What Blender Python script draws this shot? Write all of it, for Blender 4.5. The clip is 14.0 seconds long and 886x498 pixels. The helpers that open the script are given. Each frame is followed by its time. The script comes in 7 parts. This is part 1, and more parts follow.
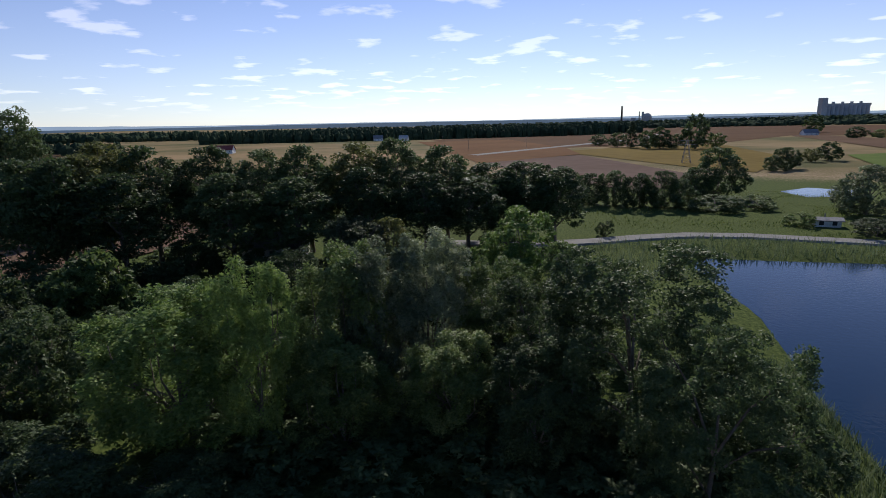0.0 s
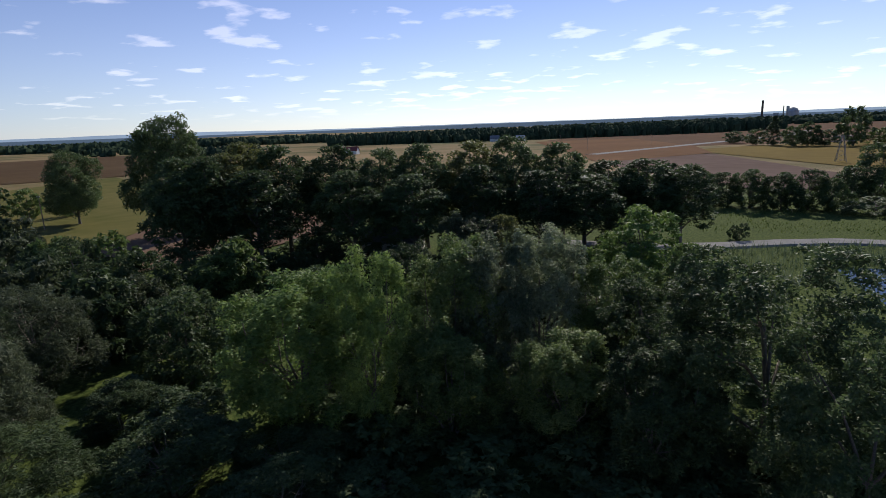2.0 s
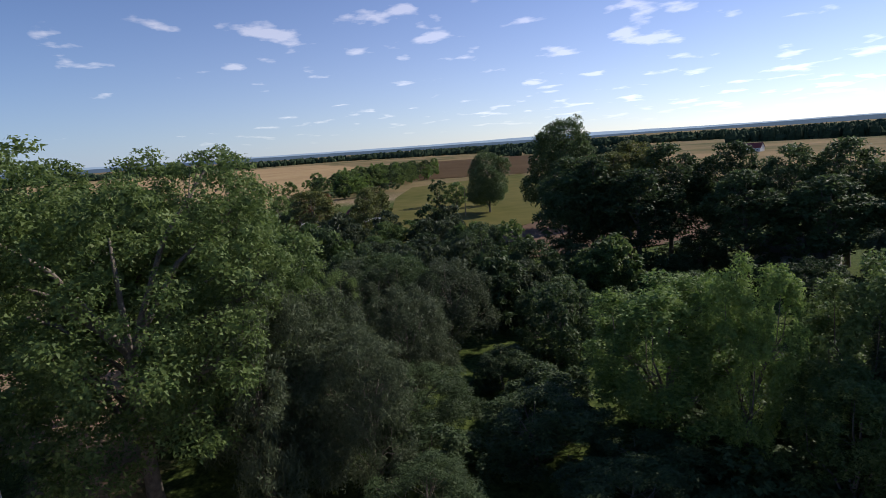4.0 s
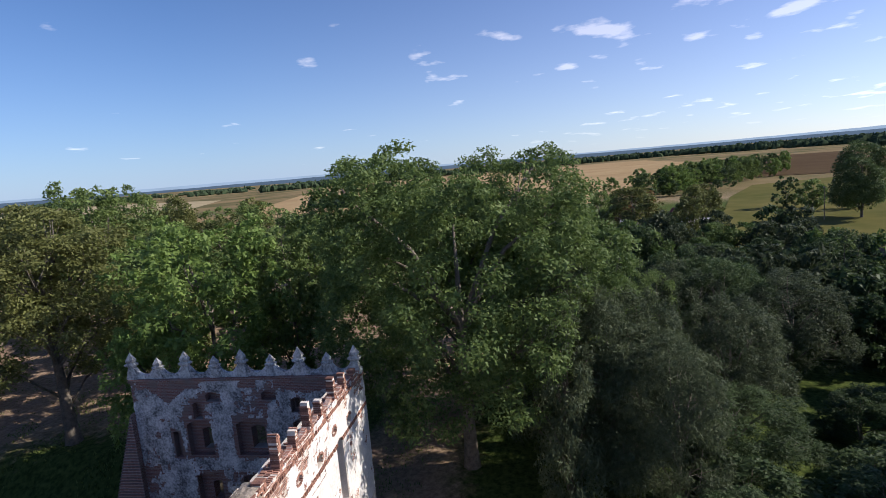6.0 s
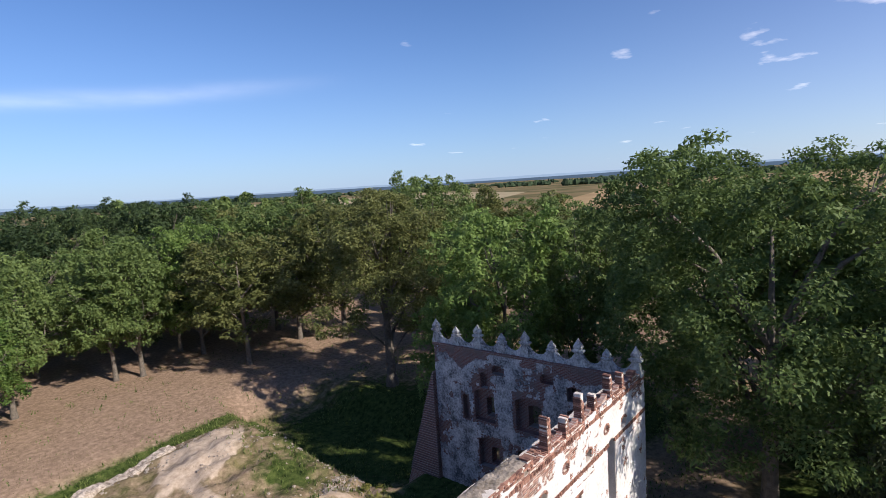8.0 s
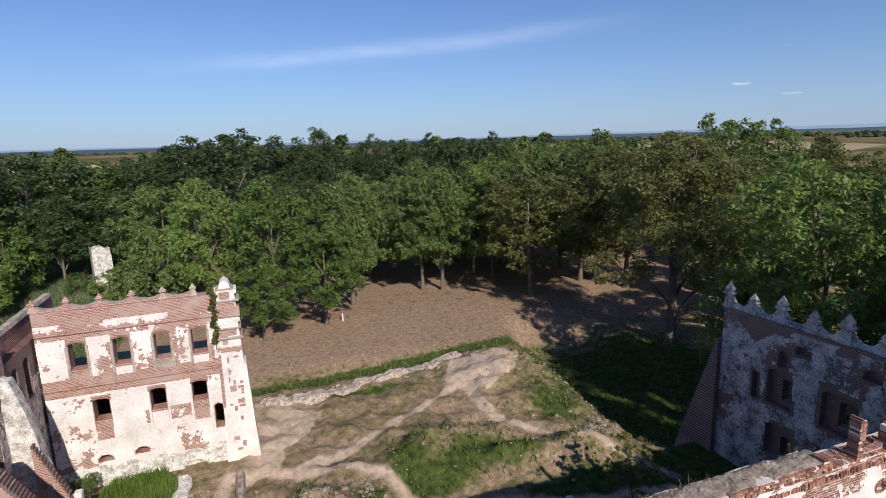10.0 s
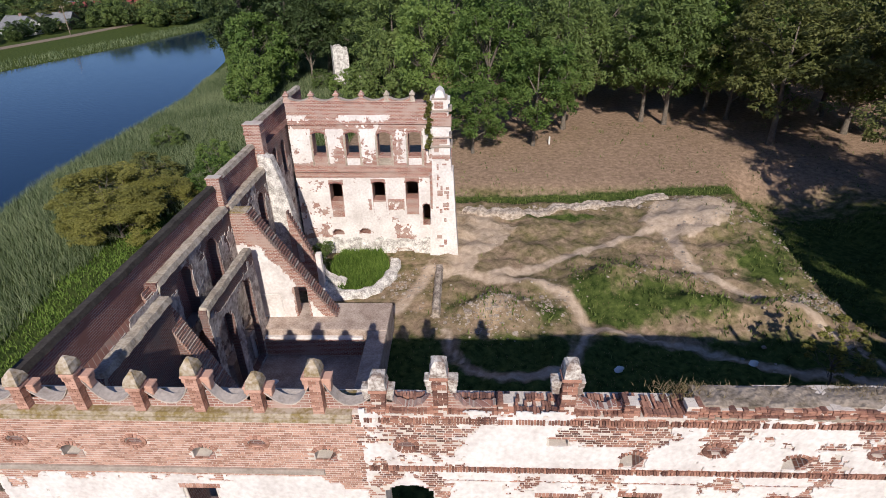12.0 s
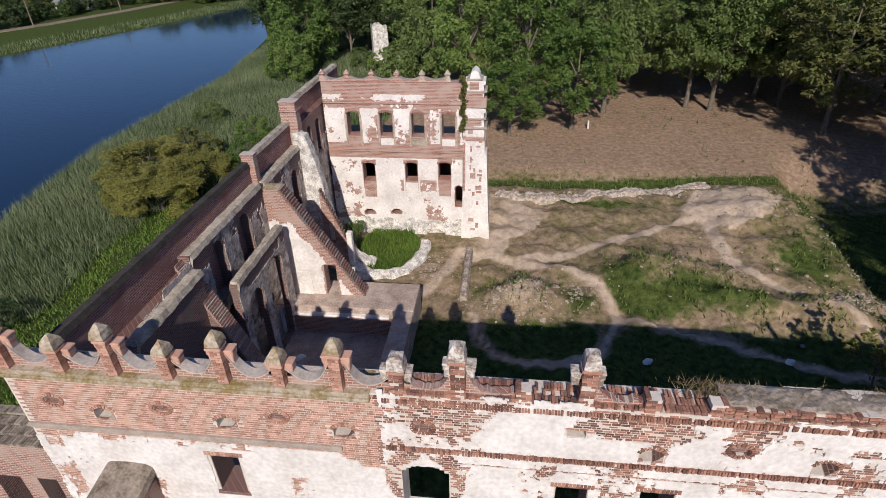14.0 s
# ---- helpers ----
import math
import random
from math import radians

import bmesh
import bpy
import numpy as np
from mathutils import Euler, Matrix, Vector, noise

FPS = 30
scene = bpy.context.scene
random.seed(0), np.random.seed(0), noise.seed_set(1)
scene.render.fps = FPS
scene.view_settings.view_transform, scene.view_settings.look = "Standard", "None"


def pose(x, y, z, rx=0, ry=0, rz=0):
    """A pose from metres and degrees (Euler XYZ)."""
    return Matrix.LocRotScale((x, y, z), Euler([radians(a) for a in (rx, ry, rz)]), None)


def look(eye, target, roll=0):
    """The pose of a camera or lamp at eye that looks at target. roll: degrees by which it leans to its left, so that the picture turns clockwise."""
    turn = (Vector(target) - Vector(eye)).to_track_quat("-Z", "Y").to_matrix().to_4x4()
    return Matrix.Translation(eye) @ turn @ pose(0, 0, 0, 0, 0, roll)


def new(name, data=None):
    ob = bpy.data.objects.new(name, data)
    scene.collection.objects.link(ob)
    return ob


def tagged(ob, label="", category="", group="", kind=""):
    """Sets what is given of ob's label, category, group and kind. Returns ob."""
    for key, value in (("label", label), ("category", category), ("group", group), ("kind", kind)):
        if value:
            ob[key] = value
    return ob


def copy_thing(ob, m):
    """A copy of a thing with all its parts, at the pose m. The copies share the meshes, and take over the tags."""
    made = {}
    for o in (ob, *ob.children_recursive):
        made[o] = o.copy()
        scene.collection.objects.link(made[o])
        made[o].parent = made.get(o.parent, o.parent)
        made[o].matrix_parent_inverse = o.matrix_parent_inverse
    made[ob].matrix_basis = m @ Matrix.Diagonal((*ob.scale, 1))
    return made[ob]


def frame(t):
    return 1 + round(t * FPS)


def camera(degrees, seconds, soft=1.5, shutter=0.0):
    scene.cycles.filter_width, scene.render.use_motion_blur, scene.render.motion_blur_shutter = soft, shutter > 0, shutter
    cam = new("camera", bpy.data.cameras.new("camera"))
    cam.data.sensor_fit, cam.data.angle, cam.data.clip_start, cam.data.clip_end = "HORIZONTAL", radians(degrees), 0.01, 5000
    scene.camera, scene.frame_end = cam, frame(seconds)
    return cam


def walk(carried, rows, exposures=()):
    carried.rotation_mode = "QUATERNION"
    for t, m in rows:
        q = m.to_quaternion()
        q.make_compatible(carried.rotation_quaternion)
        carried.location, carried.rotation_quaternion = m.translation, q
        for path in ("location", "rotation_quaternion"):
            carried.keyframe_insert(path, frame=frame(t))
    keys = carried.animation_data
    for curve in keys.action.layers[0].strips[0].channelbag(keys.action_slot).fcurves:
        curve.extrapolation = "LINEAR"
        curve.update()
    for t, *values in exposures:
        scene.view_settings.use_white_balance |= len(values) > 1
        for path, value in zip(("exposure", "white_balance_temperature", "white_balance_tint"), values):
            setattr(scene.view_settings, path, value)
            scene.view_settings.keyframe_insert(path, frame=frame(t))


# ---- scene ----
cam = camera(78.2, 14.0, 0.6)
PATH = [
    (0, (2.647, -11.288, 24.254), (5.209, -20.691, 22.012), -1.21),
    (0.5, (2.661, -11.359, 23.968), (5.322, -20.742, 21.760), -1.45),
    (1, (2.674, -11.429, 23.713), (5.626, -20.733, 21.540), -1.73),
    (1.5, (2.697, -11.445, 23.714), (6.270, -20.525, 21.526), -1.83),
    (2, (2.683, -11.435, 23.713), (7.172, -20.102, 21.539), -2.16),
    (2.5, (2.621, -11.390, 23.712), (8.292, -19.343, 21.570), -2.88),
    (3, (2.525, -11.319, 23.711), (9.501, -18.178, 21.642), -3.71),
    (3.5, (2.412, -11.236, 23.708), (10.620, -16.612, 21.777), -4.57),
    (3.7, (2.377, -11.210, 23.707), (10.944, -16.008, 21.815), -4.33),
    (5.8, (2.188, -11.115, 23.733), (12.021, -10.074, 22.244), -4.79),
    (6, (2.181, -11.136, 23.717), (11.948, -9.573, 22.248), -4.92),
    (6.5, (2.199, -11.231, 23.654), (11.669, -8.318, 22.300), -4.50),
    (7, (2.264, -11.327, 23.609), (11.293, -7.222, 22.333), -4.23),
    (7.5, (2.335, -11.409, 23.597), (10.709, -6.083, 22.370), -3.87),
    (8, (2.373, -11.469, 23.556), (10.016, -5.128, 22.386), -3.70),
    (8.2, (2.386, -11.491, 23.538), (9.671, -4.740, 22.373), -3.30),
    (10.3, (2.478, -11.691, 23.329), (5.216, -2.318, 21.173), -1.74),
    (10.5, (2.494, -11.703, 23.325), (4.835, -2.313, 20.808), -1.62),
    (11, (2.551, -11.701, 23.344), (3.921, -2.375, 20.004), -1.51),
    (11.5, (2.619, -11.630, 23.365), (3.005, -2.540, 19.214), -1.31),
    (12, (2.682, -11.540, 23.370), (2.274, -2.812, 18.506), -1.18),
    (12.5, (2.774, -11.438, 23.363), (1.767, -2.821, 18.390), -1.07),
    (13, (2.863, -11.384, 23.335), (1.637, -2.823, 18.314), -1.08),
    (13.5, (2.950, -11.347, 23.318), (1.680, -2.827, 18.239), -1.11),
    (14, (3.003, -11.327, 23.320), (1.975, -2.811, 18.182), -1.22),
]
EXPOSURES = [(0.0, -0.18, 6500, 10), (3.5, -0.10, 6500, 10), (6.0, 0.26, 6400, 10), (8.0, 0.28, 6400, 10), (10.3, -0.04, 6500, 10), (12.0, -0.02, 6500, 10), (13.0, -0.14, 6500, 10), (14.0, -0.17, 6500, 10)]
walk(cam, [(t, look(eye, target, roll)) for t, eye, target, roll in PATH], EXPOSURES)

# ---- light ----
SUN = Vector((0.10, -1.0, 0.675)).normalized()
world = bpy.data.worlds.new("sky")
scene.world = world
world.use_nodes = True


BAND = (0.0675, 0.137, 0.28, 0.33)  # slope, height, middle and half length in radians


def build_sky(tree):
    n, l = tree.nodes, tree.links
    n.clear()
    sky = n.new("ShaderNodeTexSky")
    sky.sky_type, sky.sun_disc = "NISHITA", False
    sky.sun_elevation = math.asin(SUN.z)
    sky.sun_rotation = math.atan2(SUN.x, SUN.y)
    sky.air_density, sky.dust_density, sky.ozone_density, sky.altitude = 1.0, 0.05, 3.0, 300
    co = n.new("ShaderNodeTexCoord")
    sep = n.new("ShaderNodeSeparateXYZ")
    l.new(co.outputs["Generated"], sep.inputs[0])

    def math_node(op, a, b=None):
        m = n.new("ShaderNodeMath")
        m.operation = op
        for k, v in enumerate((a, b)):
            if v is None:
                continue
            if isinstance(v, (int, float)):
                m.inputs[k].default_value = v
            else:
                l.new(v, m.inputs[k])
        return m.outputs[0]

    up = math_node("MAXIMUM", sep.outputs[2], 0.0)
    high = math_node("ADD", up, 0.10)
    flat = n.new("ShaderNodeCombineXYZ")
    l.new(math_node("DIVIDE", sep.outputs[0], high), flat.inputs[0])
    l.new(math_node("DIVIDE", sep.outputs[1], high), flat.inputs[1])
    puff = n.new("ShaderNodeTexNoise")
    puff.inputs["Scale"].default_value, puff.inputs["Detail"].default_value = 2.7, 7.0
    puff.inputs["Roughness"].default_value = 0.5
    l.new(flat.outputs[0], puff.inputs["Vector"])
    cover = n.new("ShaderNodeTexNoise")
    cover.inputs["Scale"].default_value, cover.inputs["Detail"].default_value = 0.45, 2.0
    l.new(flat.outputs[0], cover.inputs["Vector"])
    # more cloud towards the sun's side of the sky
    side = math_node("MULTIPLY", math_node("ADD", math_node("MULTIPLY", sep.outputs[1], -1.0), 0.0), 0.085)
    thick = math_node("ADD", math_node("ADD", puff.outputs[0], math_node("MULTIPLY", cover.outputs[0], 0.35)), side)
    ramp = n.new("ShaderNodeValToRGB")
    ramp.color_ramp.elements[0].position, ramp.color_ramp.elements[1].position = 0.822, 0.90
    l.new(thick, ramp.inputs[0])
    low = n.new("ShaderNodeMapRange")
    low.inputs["From Min"].default_value, low.inputs["From Max"].default_value = 0.015, 0.06
    l.new(sep.outputs[2], low.inputs[0])
    # one long thin band of cloud in the north-east
    turn = math_node("ARCTAN2", sep.outputs[0], sep.outputs[1])
    rise = math_node("ARCSINE", sep.outputs[2])
    middle = math_node("ADD", math_node("MULTIPLY", turn, BAND[0]), BAND[1])
    wave = math_node("MULTIPLY", math_node("SUBTRACT", cover.outputs[0], 0.5), 0.05)
    off = math_node("DIVIDE", math_node("SUBTRACT", math_node("ADD", rise, wave), middle), 0.013)
    band = math_node("POWER", 2.718, math_node("MULTIPLY", math_node("MULTIPLY", off, off), -1.0))
    ends = math_node("DIVIDE", math_node("SUBTRACT", turn, BAND[2]), BAND[3])
    band = math_node("MULTIPLY", band, math_node("POWER", 2.718, math_node("MULTIPLY", math_node("POWER", math_node("ABSOLUTE", ends), 4.0), -1.0)))
    band = math_node("MULTIPLY", math_node("MULTIPLY", band, puff.outputs[0]), 0.75)
    # clear air between the clouds, bluer than the model's
    blue = n.new("ShaderNodeMixRGB")
    blue.blend_type, blue.inputs[0].default_value = "MULTIPLY", 1.0
    blue.inputs[2].default_value = (0.77, 1.02, 1.43, 1)
    l.new(sky.outputs[0], blue.inputs[1])
    mix = n.new("ShaderNodeMixRGB")
    mix.blend_type = "ADD"
    l.new(math_node("MAXIMUM", math_node("MULTIPLY", math_node("MULTIPLY", ramp.outputs[0], low.outputs[0]), 0.9), band), mix.inputs[0])
    pale = n.new("ShaderNodeMixRGB")
    pale.blend_type = "ADD"
    veil = math_node("POWER", 2.718, math_node("MULTIPLY", up, -5.0))
    sunward = math_node("MULTIPLY_ADD", sep.outputs[1], -0.80)
    sunward.node.inputs[2].default_value = 0.46
    l.new(math_node("MULTIPLY", veil, math_node("MAXIMUM", sunward, 0.04)), pale.inputs[0])
    l.new(blue.outputs[0], pale.inputs[1])
    pale.inputs[2].default_value = (6.2, 4.4, 3.6, 1)
    # bluish haze low over the land, away from the sun
    haze = n.new("ShaderNodeMixRGB")
    aside = math_node("MINIMUM", math_node("MAXIMUM", math_node("ADD", math_node("MULTIPLY", sep.outputs[1], 0.8), 0.65), 0.0), 1.0)
    l.new(math_node("MULTIPLY", math_node("MULTIPLY", math_node("POWER", 2.718, math_node("MULTIPLY", up, -9.0)), aside), 0.8), haze.inputs[0])
    l.new(pale.outputs[0], haze.inputs[1])
    haze.inputs[2].default_value = (4.9, 6.3, 9.0, 1)
    l.new(haze.outputs[0], mix.inputs[1])
    mix.inputs[2].default_value = (4.8, 3.9, 2.9, 1)
    back, out = n.new("ShaderNodeBackground"), n.new("ShaderNodeOutputWorld")
    # the side away from the sun is deeper towards the horizon
    dusk = math_node("MULTIPLY", math_node("POWER", 2.718, math_node("MULTIPLY", up, -5.0)), math_node("MAXIMUM", sep.outputs[1], 0.0))
    l.new(math_node("MULTIPLY", math_node("SUBTRACT", 1.0, math_node("MULTIPLY", dusk, 0.02)), 0.076), back.inputs[1])
    l.new(mix.outputs[0], back.inputs[0])
    l.new(back.outputs[0], out.inputs[0])


build_sky(world.node_tree)
sun_lamp = bpy.data.lights.new("sun", "SUN")
sun_lamp.energy, sun_lamp.angle, sun_lamp.color = 5.0, radians(0.55), (1.0, 0.93, 0.84)
sun = new("sun", sun_lamp)
sun.matrix_world = look(SUN * 300, (0, 0, 0))


# ---- materials ----
def material(name, low, high, scale=2.0, rough=0.85, bump=0.0, fine=20.0, spread=0.25, island=0.0, object_random=0.0, metal=0.0, see_through=0.0, gloss=0.5):
    """Two colours mixed by coarse and fine noise; island and object_random add brightness changes from piece to piece."""
    m = bpy.data.materials.new(name)
    m.use_nodes = True
    n, l = m.node_tree.nodes, m.node_tree.links
    bsdf = n["Principled BSDF"]
    co = n.new("ShaderNodeTexCoord")
    a, b = n.new("ShaderNodeTexNoise"), n.new("ShaderNodeTexNoise")
    a.inputs["Scale"].default_value, b.inputs["Scale"].default_value = scale, fine
    a.inputs["Detail"].default_value, b.inputs["Detail"].default_value = 5.0, 3.0
    pos = n.new("ShaderNodeNewGeometry")
    for t in (a, b):
        l.new(pos.outputs["Position"], t.inputs["Vector"])
    add = n.new("ShaderNodeMath")
    add.operation = "MULTIPLY_ADD"
    add.inputs[1].default_value = 0.6
    l.new(b.outputs[0], add.inputs[0])
    half = n.new("ShaderNodeMath")
    half.operation = "MULTIPLY_ADD"
    half.inputs[1].default_value, half.inputs[2].default_value = 0.8, -0.2
    l.new(a.outputs[0], half.inputs[0])
    l.new(half.outputs[0], add.inputs[2])
    top = add.outputs[0]
    for source, amount in ((pos.outputs["Random Per Island"], island), (n.new("ShaderNodeObjectInfo").outputs["Random"], object_random)):
        if amount:
            more = n.new("ShaderNodeMath")
            more.operation = "MULTIPLY_ADD"
            more.inputs[1].default_value = amount
            l.new(source, more.inputs[0])
            shift = n.new("ShaderNodeMath")
            shift.operation = "SUBTRACT"
            shift.inputs[1].default_value = amount / 2
            l.new(top, shift.inputs[0])
            l.new(shift.outputs[0], more.inputs[2])
            top = more.outputs[0]
    ramp = n.new("ShaderNodeValToRGB")
    e = ramp.color_ramp.elements
    e[0].position, e[1].position = 0.5 - spread, 0.5 + spread
    e[0].color, e[1].color = (*low, 1), (*high, 1)
    l.new(top, ramp.inputs[0])
    l.new(ramp.outputs[0], bsdf.inputs["Base Color"])
    bsdf.inputs["Roughness"].default_value, bsdf.inputs["Metallic"].default_value = rough, metal
    bsdf.inputs["Specular IOR Level"].default_value = gloss
    if bump:
        bp = n.new("ShaderNodeBump")
        bp.inputs["Strength"].default_value, bp.inputs["Distance"].default_value = bump, 0.05
        l.new(top, bp.inputs["Height"])
        l.new(bp.outputs[0], bsdf.inputs["Normal"])
    if see_through:
        glow, both = n.new("ShaderNodeBsdfTranslucent"), n.new("ShaderNodeMixShader")
        l.new(ramp.outputs[0], glow.inputs[0])
        both.inputs[0].default_value = see_through
        l.new(bsdf.outputs[0], both.inputs[1])
        l.new(glow.outputs[0], both.inputs[2])
        l.new(both.outputs[0], n["Material Output"].inputs[0])
    return m


def coursed(name, brick_a, brick_b, mortar, dirt):
    """Brickwork too far off for single bricks: courses at true size, stained at a larger scale."""
    m = bpy.data.materials.new(name)
    m.use_nodes = True
    n, l = m.node_tree.nodes, m.node_tree.links
    bsdf, pos = n["Principled BSDF"], n.new("ShaderNodeNewGeometry")
    sep, com, add = n.new("ShaderNodeSeparateXYZ"), n.new("ShaderNodeCombineXYZ"), n.new("ShaderNodeMath")
    l.new(pos.outputs["Position"], sep.inputs[0])
    l.new(sep.outputs[0], add.inputs[0])
    l.new(sep.outputs[1], add.inputs[1])
    l.new(add.outputs[0], com.inputs[0])
    l.new(sep.outputs[2], com.inputs[1])
    brick = n.new("ShaderNodeTexBrick")
    brick.inputs["Scale"].default_value = 1.0
    brick.inputs["Brick Width"].default_value, brick.inputs["Row Height"].default_value = 0.29, 0.105
    brick.inputs["Mortar Size"].default_value, brick.inputs["Bias"].default_value = 0.012, 0.0
    brick.inputs["Color1"].default_value, brick.inputs["Color2"].default_value = (*brick_a, 1), (*brick_b, 1)
    brick.inputs["Mortar"].default_value = (*mortar, 1)
    l.new(com.outputs[0], brick.inputs["Vector"])
    noise_node, ramp, mix = n.new("ShaderNodeTexNoise"), n.new("ShaderNodeValToRGB"), n.new("ShaderNodeMixRGB")
    noise_node.inputs["Scale"].default_value, noise_node.inputs["Detail"].default_value = 0.9, 6.0
    l.new(pos.outputs["Position"], noise_node.inputs["Vector"])
    ramp.color_ramp.elements[0].position, ramp.color_ramp.elements[1].position = 0.48, 0.68
    l.new(noise_node.outputs[0], ramp.inputs[0])
    l.new(ramp.outputs[0], mix.inputs[0])
    l.new(brick.outputs[0], mix.inputs[1])
    mix.inputs[2].default_value = (*dirt, 1)
    l.new(mix.outputs[0], bsdf.inputs["Base Color"])
    bsdf.inputs["Roughness"].default_value = 0.9
    bp = n.new("ShaderNodeBump")
    bp.inputs["Strength"].default_value, bp.inputs["Distance"].default_value = 0.5, 0.03
    l.new(noise_node.outputs[0], bp.inputs["Height"])
    l.new(bp.outputs[0], bsdf.inputs["Normal"])
    return m


BRICK_NEW = material("restored_brick", (0.30, 0.145, 0.10), (0.55, 0.32, 0.24), 1.0, 0.92, 0.3, 14, 0.3, 0.6)
BRICK_OLD = material("old_brick", (0.13, 0.06, 0.046), (0.43, 0.215, 0.15), 1.1, 0.92, 0.6, 16, 0.3, 0.6)
MORTAR = material("mortar", (0.50, 0.42, 0.36), (0.74, 0.66, 0.59), 1.3, 0.95, 0.6, 22)
PLASTER = material("old_plaster", (0.55, 0.485, 0.45), (0.88, 0.83, 0.795), 0.7, 0.95, 0.35, 6, 0.26)
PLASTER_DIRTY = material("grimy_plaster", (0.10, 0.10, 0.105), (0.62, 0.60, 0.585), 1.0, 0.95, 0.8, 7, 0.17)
COURSED = coursed("coursed_brick", (0.38, 0.19, 0.14), (0.24, 0.10, 0.075), (0.50, 0.44, 0.39), (0.42, 0.30, 0.25))
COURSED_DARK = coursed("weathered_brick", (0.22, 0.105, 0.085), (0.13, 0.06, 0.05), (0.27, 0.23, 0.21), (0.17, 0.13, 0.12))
FOOTING = material("pale_rubble", (0.20, 0.15, 0.115), (0.58, 0.49, 0.41), 3.2, 0.95, 1.0, 9, 0.16)
RUBBLE = material("rubble_stone", (0.15, 0.115, 0.09), (0.50, 0.42, 0.35), 2.4, 0.95, 1.0, 8, 0.17)
MOSSY = material("mossy_stone", (0.23, 0.165, 0.06), (0.46, 0.38, 0.30), 1.7, 0.95, 0.6, 9, 0.14)
COPING = material("dark_coping", (0.030, 0.026, 0.023), (0.085, 0.074, 0.066), 2.0, 0.95, 0.3, 9, 0.25, 0, 0, 0, 0, 0.1)
BARK = material("bark", (0.075, 0.060, 0.047), (0.21, 0.175, 0.14), 3.0, 0.95, 0.8, 14)
CONCRETE = material("weathered_cement", (0.24, 0.19, 0.155), (0.48, 0.40, 0.34), 1.8, 0.95, 0.5, 11)
PAINT = material("white_paint", (0.68, 0.66, 0.63), (0.82, 0.80, 0.77), 1.0, 0.8, 0.1, 6)
RED_ROOF = material("red_roof", (0.15, 0.032, 0.03), (0.26, 0.065, 0.055), 1.5, 0.85, 0.3, 5)
GREY_ROOF = material("grey_roof", (0.13, 0.13, 0.14), (0.24, 0.24, 0.25), 1.5, 0.8, 0.3, 5)
PALE_ROOF = material("pale_roof", (0.42, 0.40, 0.38), (0.58, 0.56, 0.53), 1.5, 0.8, 0.2, 5)
ASPHALT = material("pale_asphalt", (0.15, 0.145, 0.14), (0.25, 0.24, 0.23), 0.4, 0.95, 0.1, 6, 0.25, 0, 0, 0, 0, 0.1)
COPE_PALE = material("pale_cement_coping", (0.34, 0.28, 0.24), (0.62, 0.53, 0.46), 2.0, 0.95, 0.4, 10)
FLOOR = material("worn_brick_floor", (0.28, 0.20, 0.16), (0.56, 0.45, 0.38), 1.2, 0.95, 0.5, 9, 0.2)
WALL_TOP = material("weathered_wall_top", (0.11, 0.085, 0.06), (0.38, 0.31, 0.25), 1.6, 0.95, 0.9, 9, 0.2, 0.3)
BRICK_PIECE = material("loose_laid_brick", (0.11, 0.055, 0.043), (0.42, 0.215, 0.155), 1.1, 0.92, 0.6, 16, 0.3, 0, 0.8)
# near-black, for house window panes and for painted shade in the loopholes
DARK = material("shade_and_pane_dark", (0.012, 0.012, 0.013), (0.03, 0.03, 0.03), 1.0, 0.9)
STEEL = material("grey_steel", (0.14, 0.14, 0.145), (0.26, 0.26, 0.27), 1.0, 0.55, 0.0, 5, 0.3, 0, 0, 0.6)
YELLOW = material("yellow_paint", (0.75, 0.55, 0.03), (0.85, 0.66, 0.06), 1.0, 0.6)
WOOD = material("weathered_wood", (0.14, 0.10, 0.07), (0.30, 0.23, 0.17), 2.0, 0.85, 0.3, 12)
REED = material("reed", (0.07, 0.105, 0.045), (0.26, 0.30, 0.16), 0.10, 0.85, 0, 1.5, 0.24, 0.4, 0, 0, 0.25, 0.2)
GRASS = material("grass", (0.05, 0.085, 0.018), (0.21, 0.25, 0.075), 0.3, 0.85, 0, 4, 0.25, 0.5, 0, 0, 0.3, 0.2)
BANK_GRASS = material("lush_grass", (0.07, 0.13, 0.02), (0.20, 0.29, 0.06), 0.3, 0.85, 0, 4, 0.25, 0.5, 0, 0, 0.3, 0.2)
DRY_GRASS = material("dry_grass", (0.14, 0.105, 0.052), (0.32, 0.25, 0.14), 0.3, 0.85, 0, 4, 0.25, 0.5, 0, 0, 0.25, 0.1)


def leaf(name, low, high):
    return material(name, low, high, 0.3, 0.62, 0, 2.0, 0.32, 0.34, 0.40, 0, 0.40, 0.28)


LEAF_DARK = leaf("dark_leaves", (0.034, 0.058, 0.021), (0.105, 0.150, 0.056))
LEAF_MID = leaf("green_leaves", (0.070, 0.113, 0.030), (0.205, 0.266, 0.082))
LEAF_LIGHT = leaf("light_green_leaves", (0.083, 0.146, 0.031), (0.235, 0.321, 0.085))
LEAF_SILVER = leaf("silvery_leaves", (0.040, 0.056, 0.025), (0.113, 0.138, 0.073))
LEAF_GOLD = leaf("yellowing_bush_leaves", (0.12, 0.125, 0.028), (0.34, 0.32, 0.09))
LEAF_PALE = leaf("pale_silver_leaves", (0.085, 0.112, 0.055), (0.25, 0.29, 0.165))
LEAF_OLIVE = leaf("olive_brown_leaves", (0.080, 0.094, 0.026), (0.230, 0.238, 0.080))
LEAF_RUST = leaf("rusty_leaves", (0.102, 0.058, 0.022), (0.247, 0.153, 0.066))
